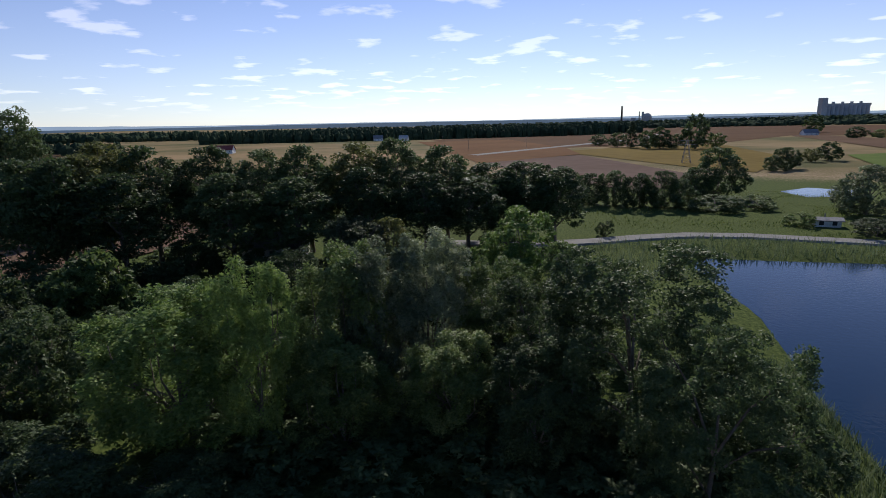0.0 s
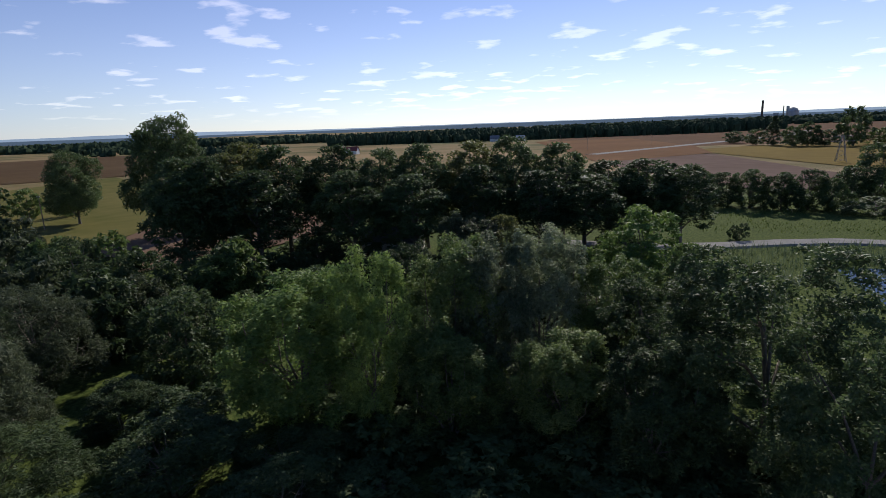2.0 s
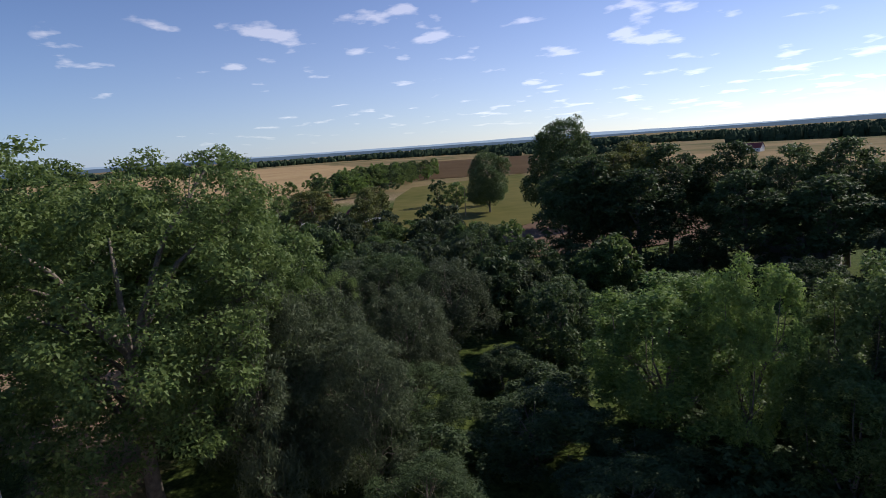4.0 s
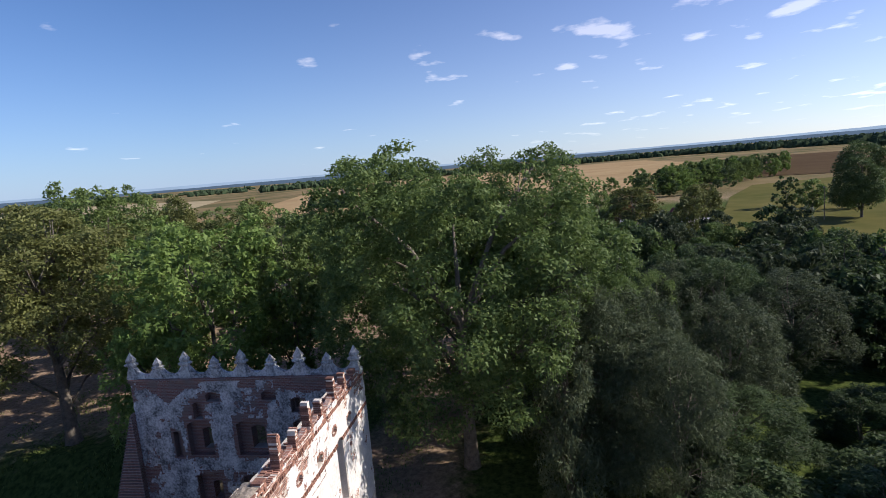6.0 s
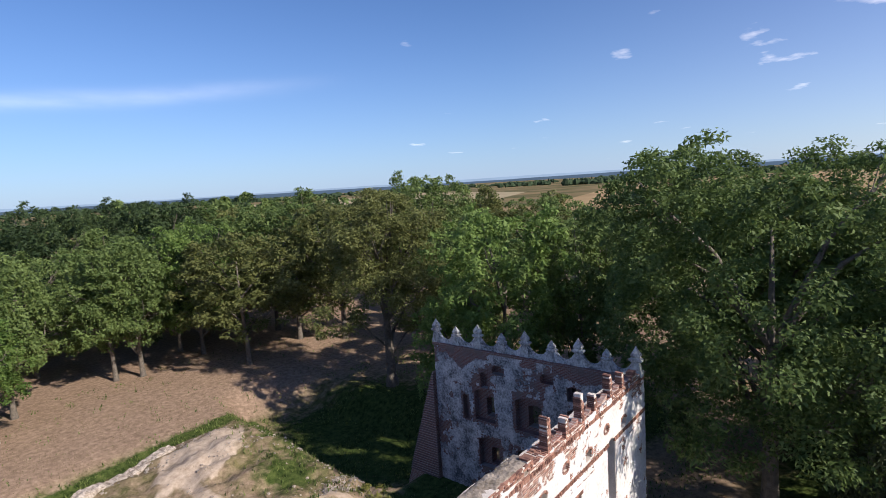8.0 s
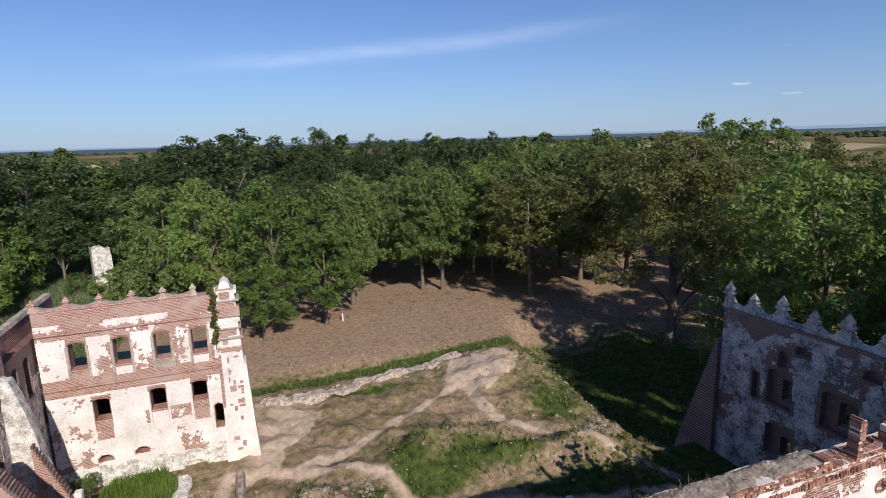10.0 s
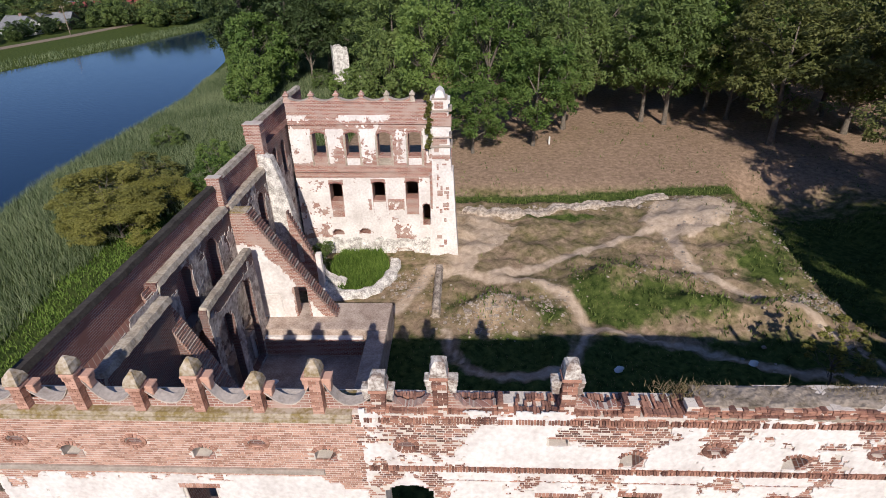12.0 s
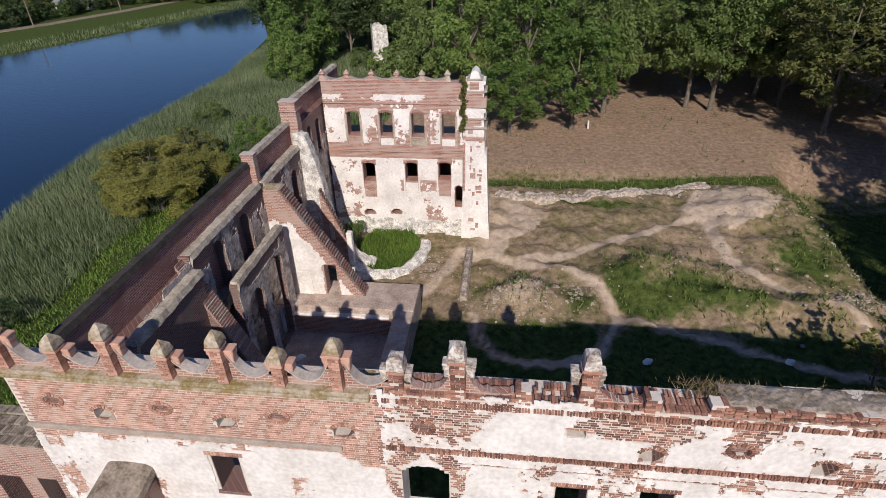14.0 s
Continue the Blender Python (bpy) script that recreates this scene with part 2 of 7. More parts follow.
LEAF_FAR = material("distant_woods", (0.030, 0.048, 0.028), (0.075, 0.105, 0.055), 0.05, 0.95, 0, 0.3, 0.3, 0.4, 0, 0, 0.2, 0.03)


# ---- mesh helpers ----
def mesh_of(name, verts, faces, mat=None, smooth=False):
    me = bpy.data.meshes.new(name)
    me.from_pydata([tuple(v) for v in verts], [], [tuple(f) for f in faces])
    if mat:
        me.materials.append(mat)
    if smooth:
        me.shade_smooth()
    me.update()
    return me


def quads_of(name, verts, mat):
    """A mesh of loose quads from an (n, 4, 3) array."""
    verts = np.asarray(verts, dtype=np.float32)
    count = len(verts)
    me = bpy.data.meshes.new(name)
    me.vertices.add(count * 4)
    me.vertices.foreach_set("co", verts.ravel())
    me.loops.add(count * 4)
    me.loops.foreach_set("vertex_index", np.arange(count * 4, dtype=np.int32))
    me.polygons.add(count)
    me.polygons.foreach_set("loop_start", np.arange(0, count * 4, 4, dtype=np.int32))
    me.polygons.foreach_set("loop_total", np.full(count, 4, dtype=np.int32))
    me.materials.append(mat)
    me.update(calc_edges=True)
    return me


def thing(name, label, category, group="", kind="", at=(0, 0, 0), rz=0.0):
    ob = new(name)
    ob.empty_display_size = 0.2
    ob.matrix_world = pose(*at, 0, 0, rz)
    return tagged(ob, label, category, group, kind)


def child(name, me, parent, label="", kind=""):
    ob = new(name, me)
    ob.parent = parent
    return tagged(ob, label, "", "", kind)


def box_data(x0, x1, y0, y1, z0, z1):
    v = [(x, y, z) for z in (z0, z1) for y in (y0, y1) for x in (x0, x1)]
    f = [(0, 2, 3, 1), (4, 5, 7, 6), (0, 1, 5, 4), (2, 6, 7, 3), (0, 4, 6, 2), (1, 3, 7, 5)]
    return v, f


def soup(parts):
    """Joins (verts, faces) pairs."""
    vs, fs = [], []
    for v, f in parts:
        k = len(vs)
        vs += list(v)
        fs += [tuple(i + k for i in q) for q in f]
    return vs, fs


def boxes(name, list_of_boxes, mat, bevel=0.0):
    v, f = soup([box_data(*b) for b in list_of_boxes])
    me = mesh_of(name, v, f, mat)
    if bevel:
        bm = bmesh.new()
        bm.from_mesh(me)
        bmesh.ops.bevel(bm, geom=bm.edges[:], offset=bevel, segments=1, affect="EDGES")
        bm.to_mesh(me)
        bm.free()
    return me


def extruded(name, outline, y0, y1, mat):
    """A plate from an outline in x and z, y0 to y1 thick."""
    k = len(outline)
    v = [(x, y0, z) for x, z in outline] + [(x, y1, z) for x, z in outline]
    f = [tuple(range(k)), tuple(range(2 * k - 1, k - 1, -1))]
    f += [(i, i + k, (i + 1) % k + k, (i + 1) % k) for i in range(k)]
    me = mesh_of(name, v, f, mat)
    bm = bmesh.new()
    bm.from_mesh(me)
    bmesh.ops.recalc_face_normals(bm, faces=bm.faces[:])
    bm.to_mesh(me)
    bm.free()
    return me


def tube(path, radii, sides=7):
    """A bent, tapered round bar."""
    vs, fs = [], []
    for k, (p, r) in enumerate(zip(path, radii)):
        p = Vector(p)
        d = (Vector(path[min(k + 1, len(path) - 1)]) - Vector(path[max(k - 1, 0)])).normalized()
        a = d.orthogonal().normalized()
        b = d.cross(a)
        for s in range(sides):
            w = 2 * math.pi * s / sides
            vs.append(p + r * (math.cos(w) * a + math.sin(w) * b))
    for k in range(len(path) - 1):
        for s in range(sides):
            fs.append((k * sides + s, k * sides + (s + 1) % sides, (k + 1) * sides + (s + 1) % sides, (k + 1) * sides + s))
    fs.append(tuple((len(path) - 1) * sides + s for s in range(sides)))
    return vs, fs


def fuzz(x, y, z=0.0, scale=1.0):
    return noise.noise(Vector((x * scale, y * scale, z * scale + 3.7)))


# ---- ground and water ----
SHORE = [(-14, -117), (-19, -85), (-18, -63), (-18.5, -52), (-25, -20), (-36, 8), (-45.5, 32), (-48.5, 49), (-48.7, 63), (-49, 88), (-57, 128), (-66, 148), (-81, 177),
         (-88, 192), (-95, 156), (-110, 105), (-122, 60), (-130, 0), (-118, -60), (-100, -118), (-46, -118), (-30, -117)]
PATHS = [[(-0.5, 27), (2.3, 26.7), (5.0, 25.3), (8.0, 24.9), (9.8, 23.3), (10.8, 21.6), (11.4, 19.3), (14.8, 18.0), (18.0, 17.0), (20.9, 15.8), (25.3, 14.5), (31, 13)],
         [(1.4, 18.5), (1.8, 16.5), (2.8, 14.9), (4.7, 14.0), (7.5, 14.2), (9.5, 15.4), (11.4, 19.3)],
         [(19.8, 35.5), (21.0, 33.0), (20.7, 29.3), (21.3, 26.2), (22.6, 24.2), (25.6, 21.8), (27.5, 18.5), (29, 15)],
         [(2.3, 26.7), (3.2, 30.6), (4.6, 35)], [(5.0, 26.4), (8.7, 27.2), (12.8, 30.0), (17.0, 32.2), (20.3, 34.2)], [(-2.4, 21), (-1.0, 24), (-0.2, 27)]]


def away_from_line(px, py, line):
    best = np.full(px.shape, 1e9)
    for (ax, ay), (bx, by) in zip(line, line[1:]):
        dx, dy = bx - ax, by - ay
        s = np.clip(((px - ax) * dx + (py - ay) * dy) / (dx * dx + dy * dy), 0, 1)
        best = np.minimum(best, np.hypot(px - ax - s * dx, py - ay - s * dy))
    return best


def inside(px, py, ring):
    hit = np.zeros(px.shape, bool)
    for (ax, ay), (bx, by) in zip(ring, ring[1:] + ring[:1]):
        cross = ((ay > py) != (by > py)) & (px < (bx - ax) * (py - ay) / (by - ay + 1e-9) + ax)
        hit ^= cross
    return hit


def waves(x, y, size, seed):
    rng = np.random.default_rng(seed)
    out = np.zeros(x.shape)
    for _ in range(7):
        a, p = rng.uniform(0, 6.283, 2)
        k = 6.283 / size * rng.uniform(0.6, 1.7)
        out += np.sin(k * (x * math.cos(a) + y * math.sin(a)) + p)
    return out / 7 * 1.6


def bump_at(x, y, cx, cy, rx, ry, h):
    return h * np.exp(-(((x - cx) / rx) ** 2 + ((y - cy) / ry) ** 2))


def height(x, y):
    x, y = np.asarray(x, float), np.asarray(y, float)
    far = np.hypot(x, y)
    z = 0.12 * waves(x, y, 9, 3) * np.clip(1 - far / 140, 0, 1)
    z = z + bump_at(x, y, 26.0, 34, 5.0, 6.5, 1.6) + bump_at(x, y, 15, 24.3, 4.2, 2.6, 1.7) + bump_at(x, y, 5.2, 20.8, 2.6, 1.9, 1.5) + bump_at(x, y, 19.2, 20.9, 2.6, 1.3, 1.5) + bump_at(x, y, 24.3, 20.4, 2.4, 1.4, 1.7)
    z = z - bump_at(x, y, 24.2, 31.0, 2.2, 0.9, 0.55) - bump_at(x, y, 11.5, 20.5, 0.9, 2.6, 0.5)
    yard = np.clip((x + 3) / 4, 0, 1) * np.clip((33 - x) / 3, 0, 1) * np.clip((y - 3) / 3, 0, 1) * np.clip((43 - y) / 3, 0, 1)
    z = z + (0.30 * waves(x, y, 4.5, 12) + 0.18 * waves(x, y, 1.9, 21)) * yard
    z = z - bump_at(x, y, 12, 42.5, 16, 2.0, 0.9) + np.clip((y - 44) / 14, 0, 1) * 0.9 * (np.abs(x - 25) < 60) * np.clip((x + 8) / 8, 0, 1)
    moat = np.clip((x - 29.3 - 0.10 * np.clip(y - 30, 0, 20)) / 2.6, 0, 1) * np.clip((45 - x) / 5, 0, 1) * np.clip((y - 17.5) / 3, 0, 1) * np.clip((51 - y) / 8, 0, 1)
    z = z - 2.3 * moat * moat * (3 - 2 * moat)
    edge = away_from_line(x, y, SHORE + SHORE[:1])
    wet = inside(x, y, SHORE)
    z = np.where(wet, -0.75 - np.clip(edge, 0, 6) * 0.3, z - 0.7 * np.exp(-edge / 5.0))
    hill = np.clip((far - 1300) / 2200, 0, 1)
    hill = hill * hill * (3 - 2 * hill)
    z = z + hill * (9 + 8 * waves(x, y, 2600, 8))
    z = z + bump_at(x, y, -420, 1450, 560, 420, 15)
    return z


def make_ground():
    n = 400
    u = np.linspace(-1, 1, n)
    axis_x = 12 + 78 * u + 5000 * u ** 7
    axis_y = 78 * u + 5000 * u ** 7
    gx, gy = np.meshgrid(axis_x, axis_y + 20)
    gz = height(gx, gy)
    verts = np.stack([gx, gy, gz], -1).reshape(-1, 3)
    i = np.arange(n * n).reshape(n, n)
    faces = np.stack([i[:-1, :-1], i[:-1, 1:], i[1:, 1:], i[1:, :-1]], -1).reshape(-1, 4)
    me = bpy.data.meshes.new("ground")
    me.from_pydata(verts.tolist(), [], faces.tolist())
    me.shade_smooth()
    x, y = gx.ravel(), gy.ravel()
    track = np.min([away_from_line(x, y, p) for p in PATHS], axis=0)
    # paths thinned south of y = 18.5, dimming them as in the wall's shadow
    wide = (0.62 + 0.2 * waves(x, y, 7, 31)) * np.where(y < 18.5, 0.62, 1.0)
    dirt = np.clip(1.25 - track / wide, 0, 1) * 0.9
    dirt = np.maximum(dirt, inside(x, y, [(21.5, 39.6), (28.0, 40.3), (29.0, 37.6), (26.0, 33.0), (22.3, 31.2), (21.0, 33.2), (19.8, 36.2)]) * (0.9 + 0.3 * waves(x, y, 3, 33)))
    dirt = np.maximum(dirt, inside(x, y, [(1.6, 38.8), (5.3, 37.2), (7.6, 34.4), (6.0, 31.5), (3.9, 29.5), (3.4, 26.5), (-0.8, 25.5), (0.0, 31)]) * (0.62 + 0.35 * waves(x, y, 4, 35)))
    dirt = np.maximum(dirt, 0.55 * bump_at(x, y, 4.5, 20.2, 1.8, 1.4, 1) + 0.6 * bump_at(x, y, 25, 20.8, 1.6, 1.0, 1))
    court = (x > -12) & (x < 34) & (y > 0) & (y < 41)
    litter = 0.85 * np.clip((y - 43.5) / 2, 0, 1) * np.clip((x + 22) / 6, 0, 1) * np.clip((120 - y) / 10, 0, 1)
    litter = np.maximum(litter, 0.62 * np.clip((x - 33) / 4, 0, 1) * np.clip((y + 12) / 6, 0, 1) * np.clip((120 - x) / 10, 0, 1) * np.clip((110 - y) / 10, 0, 1))
    green = np.exp(-((y - 42.6 - (x - 12) * 0.05) / 1.1) ** 2) * (x > 0) * (x < 34) * 1.3
    # the grass south of y = 19 also paints shade behind the front wall
    green = np.maximum(green, bump_at(x, y, 11.6, 23.4, 1.6, 2.4, 0.85) + bump_at(x, y, 13.5, 20.6, 2.6, 1.8, 0.95) + bump_at(x, y, 17, 23.0, 3.4, 1.8, 0.62) + bump_at(x, y, 19.5, 21.2, 3.2, 1.7, 0.9) + bump_at(x, y, 8.6, 20.8, 1.4, 1.6, 0.8) + bump_at(x, y, 12, 37.0, 6.5, 0.9, 0.85) + 1.25 * np.clip((19.0 - y) / 2.5, 0, 1) * (x > -3) * (x < 34) * (y > 1) + bump_at(x, y, 32, 34, 3.0, 8, 1.3) + bump_at(x, y, 26.4, 27.0, 2.6, 3.8, 0.85) + bump_at(x, y, 1.8, 21.5, 1.5, 1.8, 0.5))
    green = green * np.clip(track / 0.7 - 0.3, 0, 1)
    green = np.maximum(green, 1.3 * np.exp(-(np.hypot((x + 6.2) / 2.7, (y - 26.9) / 3.4)) ** 4))
    green = np.maximum(green, np.clip((-12.8 - x) / 1.0, 0, 1) * (y > -30))
    green = np.maximum(green, np.clip((-2 - y) / 6, 0, 1) * np.clip((300 - np.hypot(x, y)) / 60, 0, 1))
    green = np.maximum(green, np.exp(-((np.hypot((x - 52) / 6, (y - 7.5) / 4)) ** 2)) * 1.2)
    # moat grass, also laid as painted shade where the great tree's shadow falls
    green = np.maximum(green, np.clip(1.5 - np.hypot((x - 39) / 9.5, (y - 30) / 13), 0, 1) * (x > 30.5))
    litter = litter * (1 - np.clip(green, 0, 1))
    zone = np.stack([np.clip(dirt * court, 0, 1), np.clip(green, 0, 1), np.clip(litter, 0, 1), np.clip((np.hypot(x, y) - 220) / 150, 0, 1)], -1)
    attr = me.color_attributes.new("zone", "FLOAT_COLOR", "POINT")
    attr.data.foreach_set("color", zone.astype(np.float32).ravel())
    m = bpy.data.materials.new("ground")
    m.use_nodes = True
    nd, l = m.node_tree.nodes, m.node_tree.links
    bsdf, pos, at = nd["Principled BSDF"], nd.new("ShaderNodeNewGeometry"), nd.new("ShaderNodeVertexColor")
    at.layer_name = "zone"
    sep = nd.new("ShaderNodeSeparateColor")
    l.new(at.outputs[0], sep.inputs[0])
    noises = []
    for s, d in ((0.13, 6), (0.9, 7), (6.0, 5), (0.006, 4), (2.0, 6)):
        t = nd.new("ShaderNodeTexNoise")
        t.inputs["Scale"].default_value, t.inputs["Detail"].default_value, t.inputs["Roughness"].default_value = s, d, 0.65
        l.new(pos.outputs["Position"], t.inputs["Vector"])
        noises.append(t.outputs[0])

    def two(low, high, which, a=0.36, b=0.64):
        r = nd.new("ShaderNodeValToRGB")
        r.color_ramp.elements[0].position, r.color_ramp.elements[1].position = a, b
        r.color_ramp.elements[0].color, r.color_ramp.elements[1].color = (*low, 1), (*high, 1)
        l.new(noises[which], r.inputs[0])
        return r.outputs[0]

    def over(base, top, mask, which, width=0.3):
        """Lays top over base where the mask, roughened by noise, is high."""
        rough = nd.new("ShaderNodeMath")
        rough.operation = "MULTIPLY_ADD"
        rough.inputs[1].default_value, rough.inputs[2].default_value = 1.1, -0.55
        l.new(noises[which], rough.inputs[0])
        s = nd.new("ShaderNodeMath")
        l.new(mask, s.inputs[0])
        l.new(rough.outputs[0], s.inputs[1])
        r = nd.new("ShaderNodeMapRange")
        r.inputs["From Min"].default_value, r.inputs["From Max"].default_value = 0.5 - width / 2, 0.5 + width / 2
        l.new(s.outputs[0], r.inputs[0])
        mx = nd.new("ShaderNodeMixRGB")
        l.new(r.outputs[0], mx.inputs[0])
        l.new(base, mx.inputs[1])
        l.new(top, mx.inputs[2])
        return mx.outputs[0]

    less = nd.new("ShaderNodeMath")
    less.operation, less.inputs[1].default_value = "SUBTRACT", 0.02
    l.new(noises[0], less.inputs[0])
    base = over(two((0.18, 0.124, 0.082), (0.44, 0.32, 0.22), 4, 0.32, 0.70), two((0.078, 0.076, 0.029), (0.235, 0.19, 0.093), 4, 0.32, 0.70), less.outputs[0], 1, 0.35)
    base = over(base, two((0.175, 0.117, 0.080), (0.42, 0.292, 0.206), 4, 0.28, 0.74), sep.outputs[2], 1, 0.45)
    base = over(base, two((0.022, 0.040, 0.010), (0.105, 0.130, 0.036), 4, 0.34, 0.68), sep.outputs[1], 1, 0.4)
    base = over(base, two((0.36, 0.265, 0.195), (0.62, 0.49, 0.375), 4, 0.3, 0.72), sep.outputs[0], 1, 0.45)
    base = over(base, two((0.085, 0.085, 0.035), (0.26, 0.18, 0.095), 3), at.outputs[1], 1)
    l.new(base, bsdf.inputs["Base Color"])
    bsdf.inputs["Roughness"].default_value, bsdf.inputs["Specular IOR Level"].default_value = 0.97, 0.04
    bp = nd.new("ShaderNodeBump")
    bp.inputs["Strength"].default_value, bp.inputs["Distance"].default_value = 0.5, 0.10
    l.new(noises[2], bp.inputs["Height"])
    l.new(bp.outputs[0], bsdf.inputs["Normal"])
    me.materials.append(m)
    return tagged(new("ground", me), "dry grass, bare earth and leaf litter of the castle park", "ground", "", "structure")


make_ground()


def water_material():
    m = bpy.data.materials.new("lake_water")
    m.use_nodes = True
    n, l = m.node_tree.nodes, m.node_tree.links
    b = n["Principled BSDF"]
    b.inputs["Base Color"].default_value = (0.008, 0.022, 0.05, 1)
    b.inputs["Specular IOR Level"].default_value = 0.35
    b.inputs["Roughness"].default_value, b.inputs["IOR"].default_value = 0.05, 1.33
    t, pos, bp = n.new("ShaderNodeTexNoise"), n.new("ShaderNodeNewGeometry"), n.new("ShaderNodeBump")
    t.inputs["Scale"].default_value, t.inputs["Detail"].default_value = 1.4, 4.0
    l.new(pos.outputs["Position"], t.inputs["Vector"])
    bp.inputs["Strength"].default_value, bp.inputs["Distance"].default_value = 0.35, 0.05
    l.new(t.outputs[0], bp.inputs["Height"])
    l.new(bp.outputs[0], b.inputs["Normal"])
    return m


WATER = water_material()
tagged(new("water", mesh_of("water", [(x, y, -0.75) for x, y in SHORE], [tuple(range(len(SHORE)))], WATER)), "calm dark blue lake with reed-lined banks", "water", "", "structure")


# ---- masonry ----
PLASTER_GREY = material("dull_plaster", (0.20, 0.155, 0.14), (0.64, 0.57, 0.52), 2.0, 0.95, 0.9, 7, 0.17)
LEDGE = material("pale_ledge", (0.26, 0.21, 0.16), (0.52, 0.45, 0.37), 2.0, 0.95, 0.5, 9, 0.17)
COURSED_RED = coursed("dark_red_brick", (0.34, 0.135, 0.105), (0.20, 0.075, 0.062), (0.45, 0.36, 0.32), (0.26, 0.12, 0.095))
def arch_steps(o):
    """The openings' cuts along and up the wall; o: start, end, sill, top, rise of the arch."""
    u0, u1, z0, z1, rise = o
    us, zs = [u0, u1], [z0, z1]
    if rise:
        k = 10
        for i in range(k + 1):
            us.append(u0 + (u1 - u0) * i / k)
        for i in range(k):
            s = (i + 0.5) / k * 2 - 1
            zs.append(z1 - rise * (1 - math.sqrt(max(0, 1 - s * s))))
    return us, zs


def in_opening(u, z, openings):
    for u0, u1, z0, z1, rise in openings:
        if u0 < u < u1 and z0 < z < z1:
            if not rise:
                return True
            s = (u - u0) / (u1 - u0) * 2 - 1
            k = 10
            s = (math.floor((s + 1) / 2 * k) + 0.5) / k * 2 - 1
            if z < z1 - rise * (1 - math.sqrt(max(0, 1 - s * s))) + 1e-6:
                return True
    return False


def wall_mesh(name, length, low, top, thick, openings, mat, step=0.8):
    """A wall along x from 0, its outer face at y = 0 and the other at y = thick. top: a height, or a function of u."""
    height_at = top if callable(top) else (lambda u: top)
    us, zs = [0, length], [low]
    k = max(1, round(length / step))
    us += [length * i / k for i in range(k + 1)]
    for o in openings:
        a, b = arch_steps(o)
        us += [u for u in a if 0 <= u <= length]
        zs += b
    us = sorted(set(round(u, 3) for u in us))
    tops = [round(height_at((a + b) / 2), 2) for a, b in zip(us, us[1:])]
    zs = sorted(set(round(z, 3) for z in zs + tops if z >= low))
    nu, nz = len(us) - 1, len(zs) - 1
    solid = np.zeros((nu + 2, nz + 2), bool)
    for i in range(nu):
        for j in range(nz):
            u, z = (us[i] + us[i + 1]) / 2, (zs[j] + zs[j + 1]) / 2
            solid[i + 1, j + 1] = z < tops[i] and not in_opening(u, z, openings)
    index, verts, faces = {}, [], []

    def at(i, j, s):
        if (i, j, s) not in index:
            index[i, j, s] = len(verts)
            verts.append((us[i], thick * s, zs[j]))
        return index[i, j, s]

    for i in range(nu):
        for j in range(nz):
            if not solid[i + 1, j + 1]:
                continue
            faces.append((at(i, j, 0), at(i + 1, j, 0), at(i + 1, j + 1, 0), at(i, j + 1, 0)))
            faces.append((at(i + 1, j, 1), at(i, j, 1), at(i, j + 1, 1), at(i + 1, j + 1, 1)))
            if not solid[i, j + 1]:
                faces.append((at(i, j, 1), at(i, j, 0), at(i, j + 1, 0), at(i, j + 1, 1)))
            if not solid[i + 2, j + 1]:
                faces.append((at(i + 1, j, 0), at(i + 1, j, 1), at(i + 1, j + 1, 1), at(i + 1, j + 1, 0)))
            if not solid[i + 1, j]:
                faces.append((at(i, j, 1), at(i + 1, j, 1), at(i + 1, j, 0), at(i, j, 0)))
            if not solid[i + 1, j + 2]:
                faces.append((at(i, j + 1, 0), at(i + 1, j + 1, 0), at(i + 1, j + 1, 1), at(i, j + 1, 1)))
    return mesh_of(name, verts, faces, mat)


def plaster_mesh(name, length, low, top, openings, covers, cell, mat, out=0.03, y=0.0, back=False):
    """A coat of plaster with ragged edges, where covers(u, z) says so."""
    nu, nz = int(length / cell), int((top - low) / cell)
    on = np.zeros((nu + 2, nz + 2), bool)
    for i in range(nu):
        for j in range(nz):
            u, z = (i + 0.5) * cell, low + (j + 0.5) * cell
            on[i + 1, j + 1] = not in_opening(u, z, [(a - 0.06, b + 0.06, c - 0.04, d + 0.06, e) for a, b, c, d, e in openings]) and covers(u, z)
    index, verts, faces = {}, [], []
    rng = random.Random(len(name) + nu)
    sign = 1 if back else -1

    def at(i, j, s):
        if (i, j, s) not in index:
            if (i, j) not in index:
                edge = not on[i:i + 2, j:j + 2].all()
                index[i, j] = (rng.uniform(-0.4, 0.4) * cell, rng.uniform(-0.4, 0.4) * cell, rng.uniform(-0.004, 0.006)) if edge else (0, 0, rng.uniform(-0.006, 0.006))
            du, dz, dy = index[i, j]
            index[i, j, s] = len(verts)
            verts.append((i * cell + du, y + sign * ((out + dy) if s else -0.005), low + j * cell + dz))
        return index[i, j, s]

    def face(*f):
        faces.append(f[::-1] if back else f)

    for i in range(nu):
        for j in range(nz):
            if not on[i + 1, j + 1]:
                continue
            face(at(i, j, 1), at(i + 1, j, 1), at(i + 1, j + 1, 1), at(i, j + 1, 1))
            if not on[i, j + 1]:
                face(at(i, j, 0), at(i, j, 1), at(i, j + 1, 1), at(i, j + 1, 0))
            if not on[i + 2, j + 1]:
                face(at(i + 1, j, 1), at(i + 1, j, 0), at(i + 1, j + 1, 0), at(i + 1, j + 1, 1))
            if not on[i + 1, j]:
                face(at(i, j, 0), at(i + 1, j, 0), at(i + 1, j, 1), at(i, j, 1))
            if not on[i + 1, j + 2]:
                face(at(i, j + 1, 1), at(i + 1, j + 1, 1), at(i + 1, j + 1, 0), at(i, j + 1, 0))
    return mesh_of(name, verts, faces, mat)


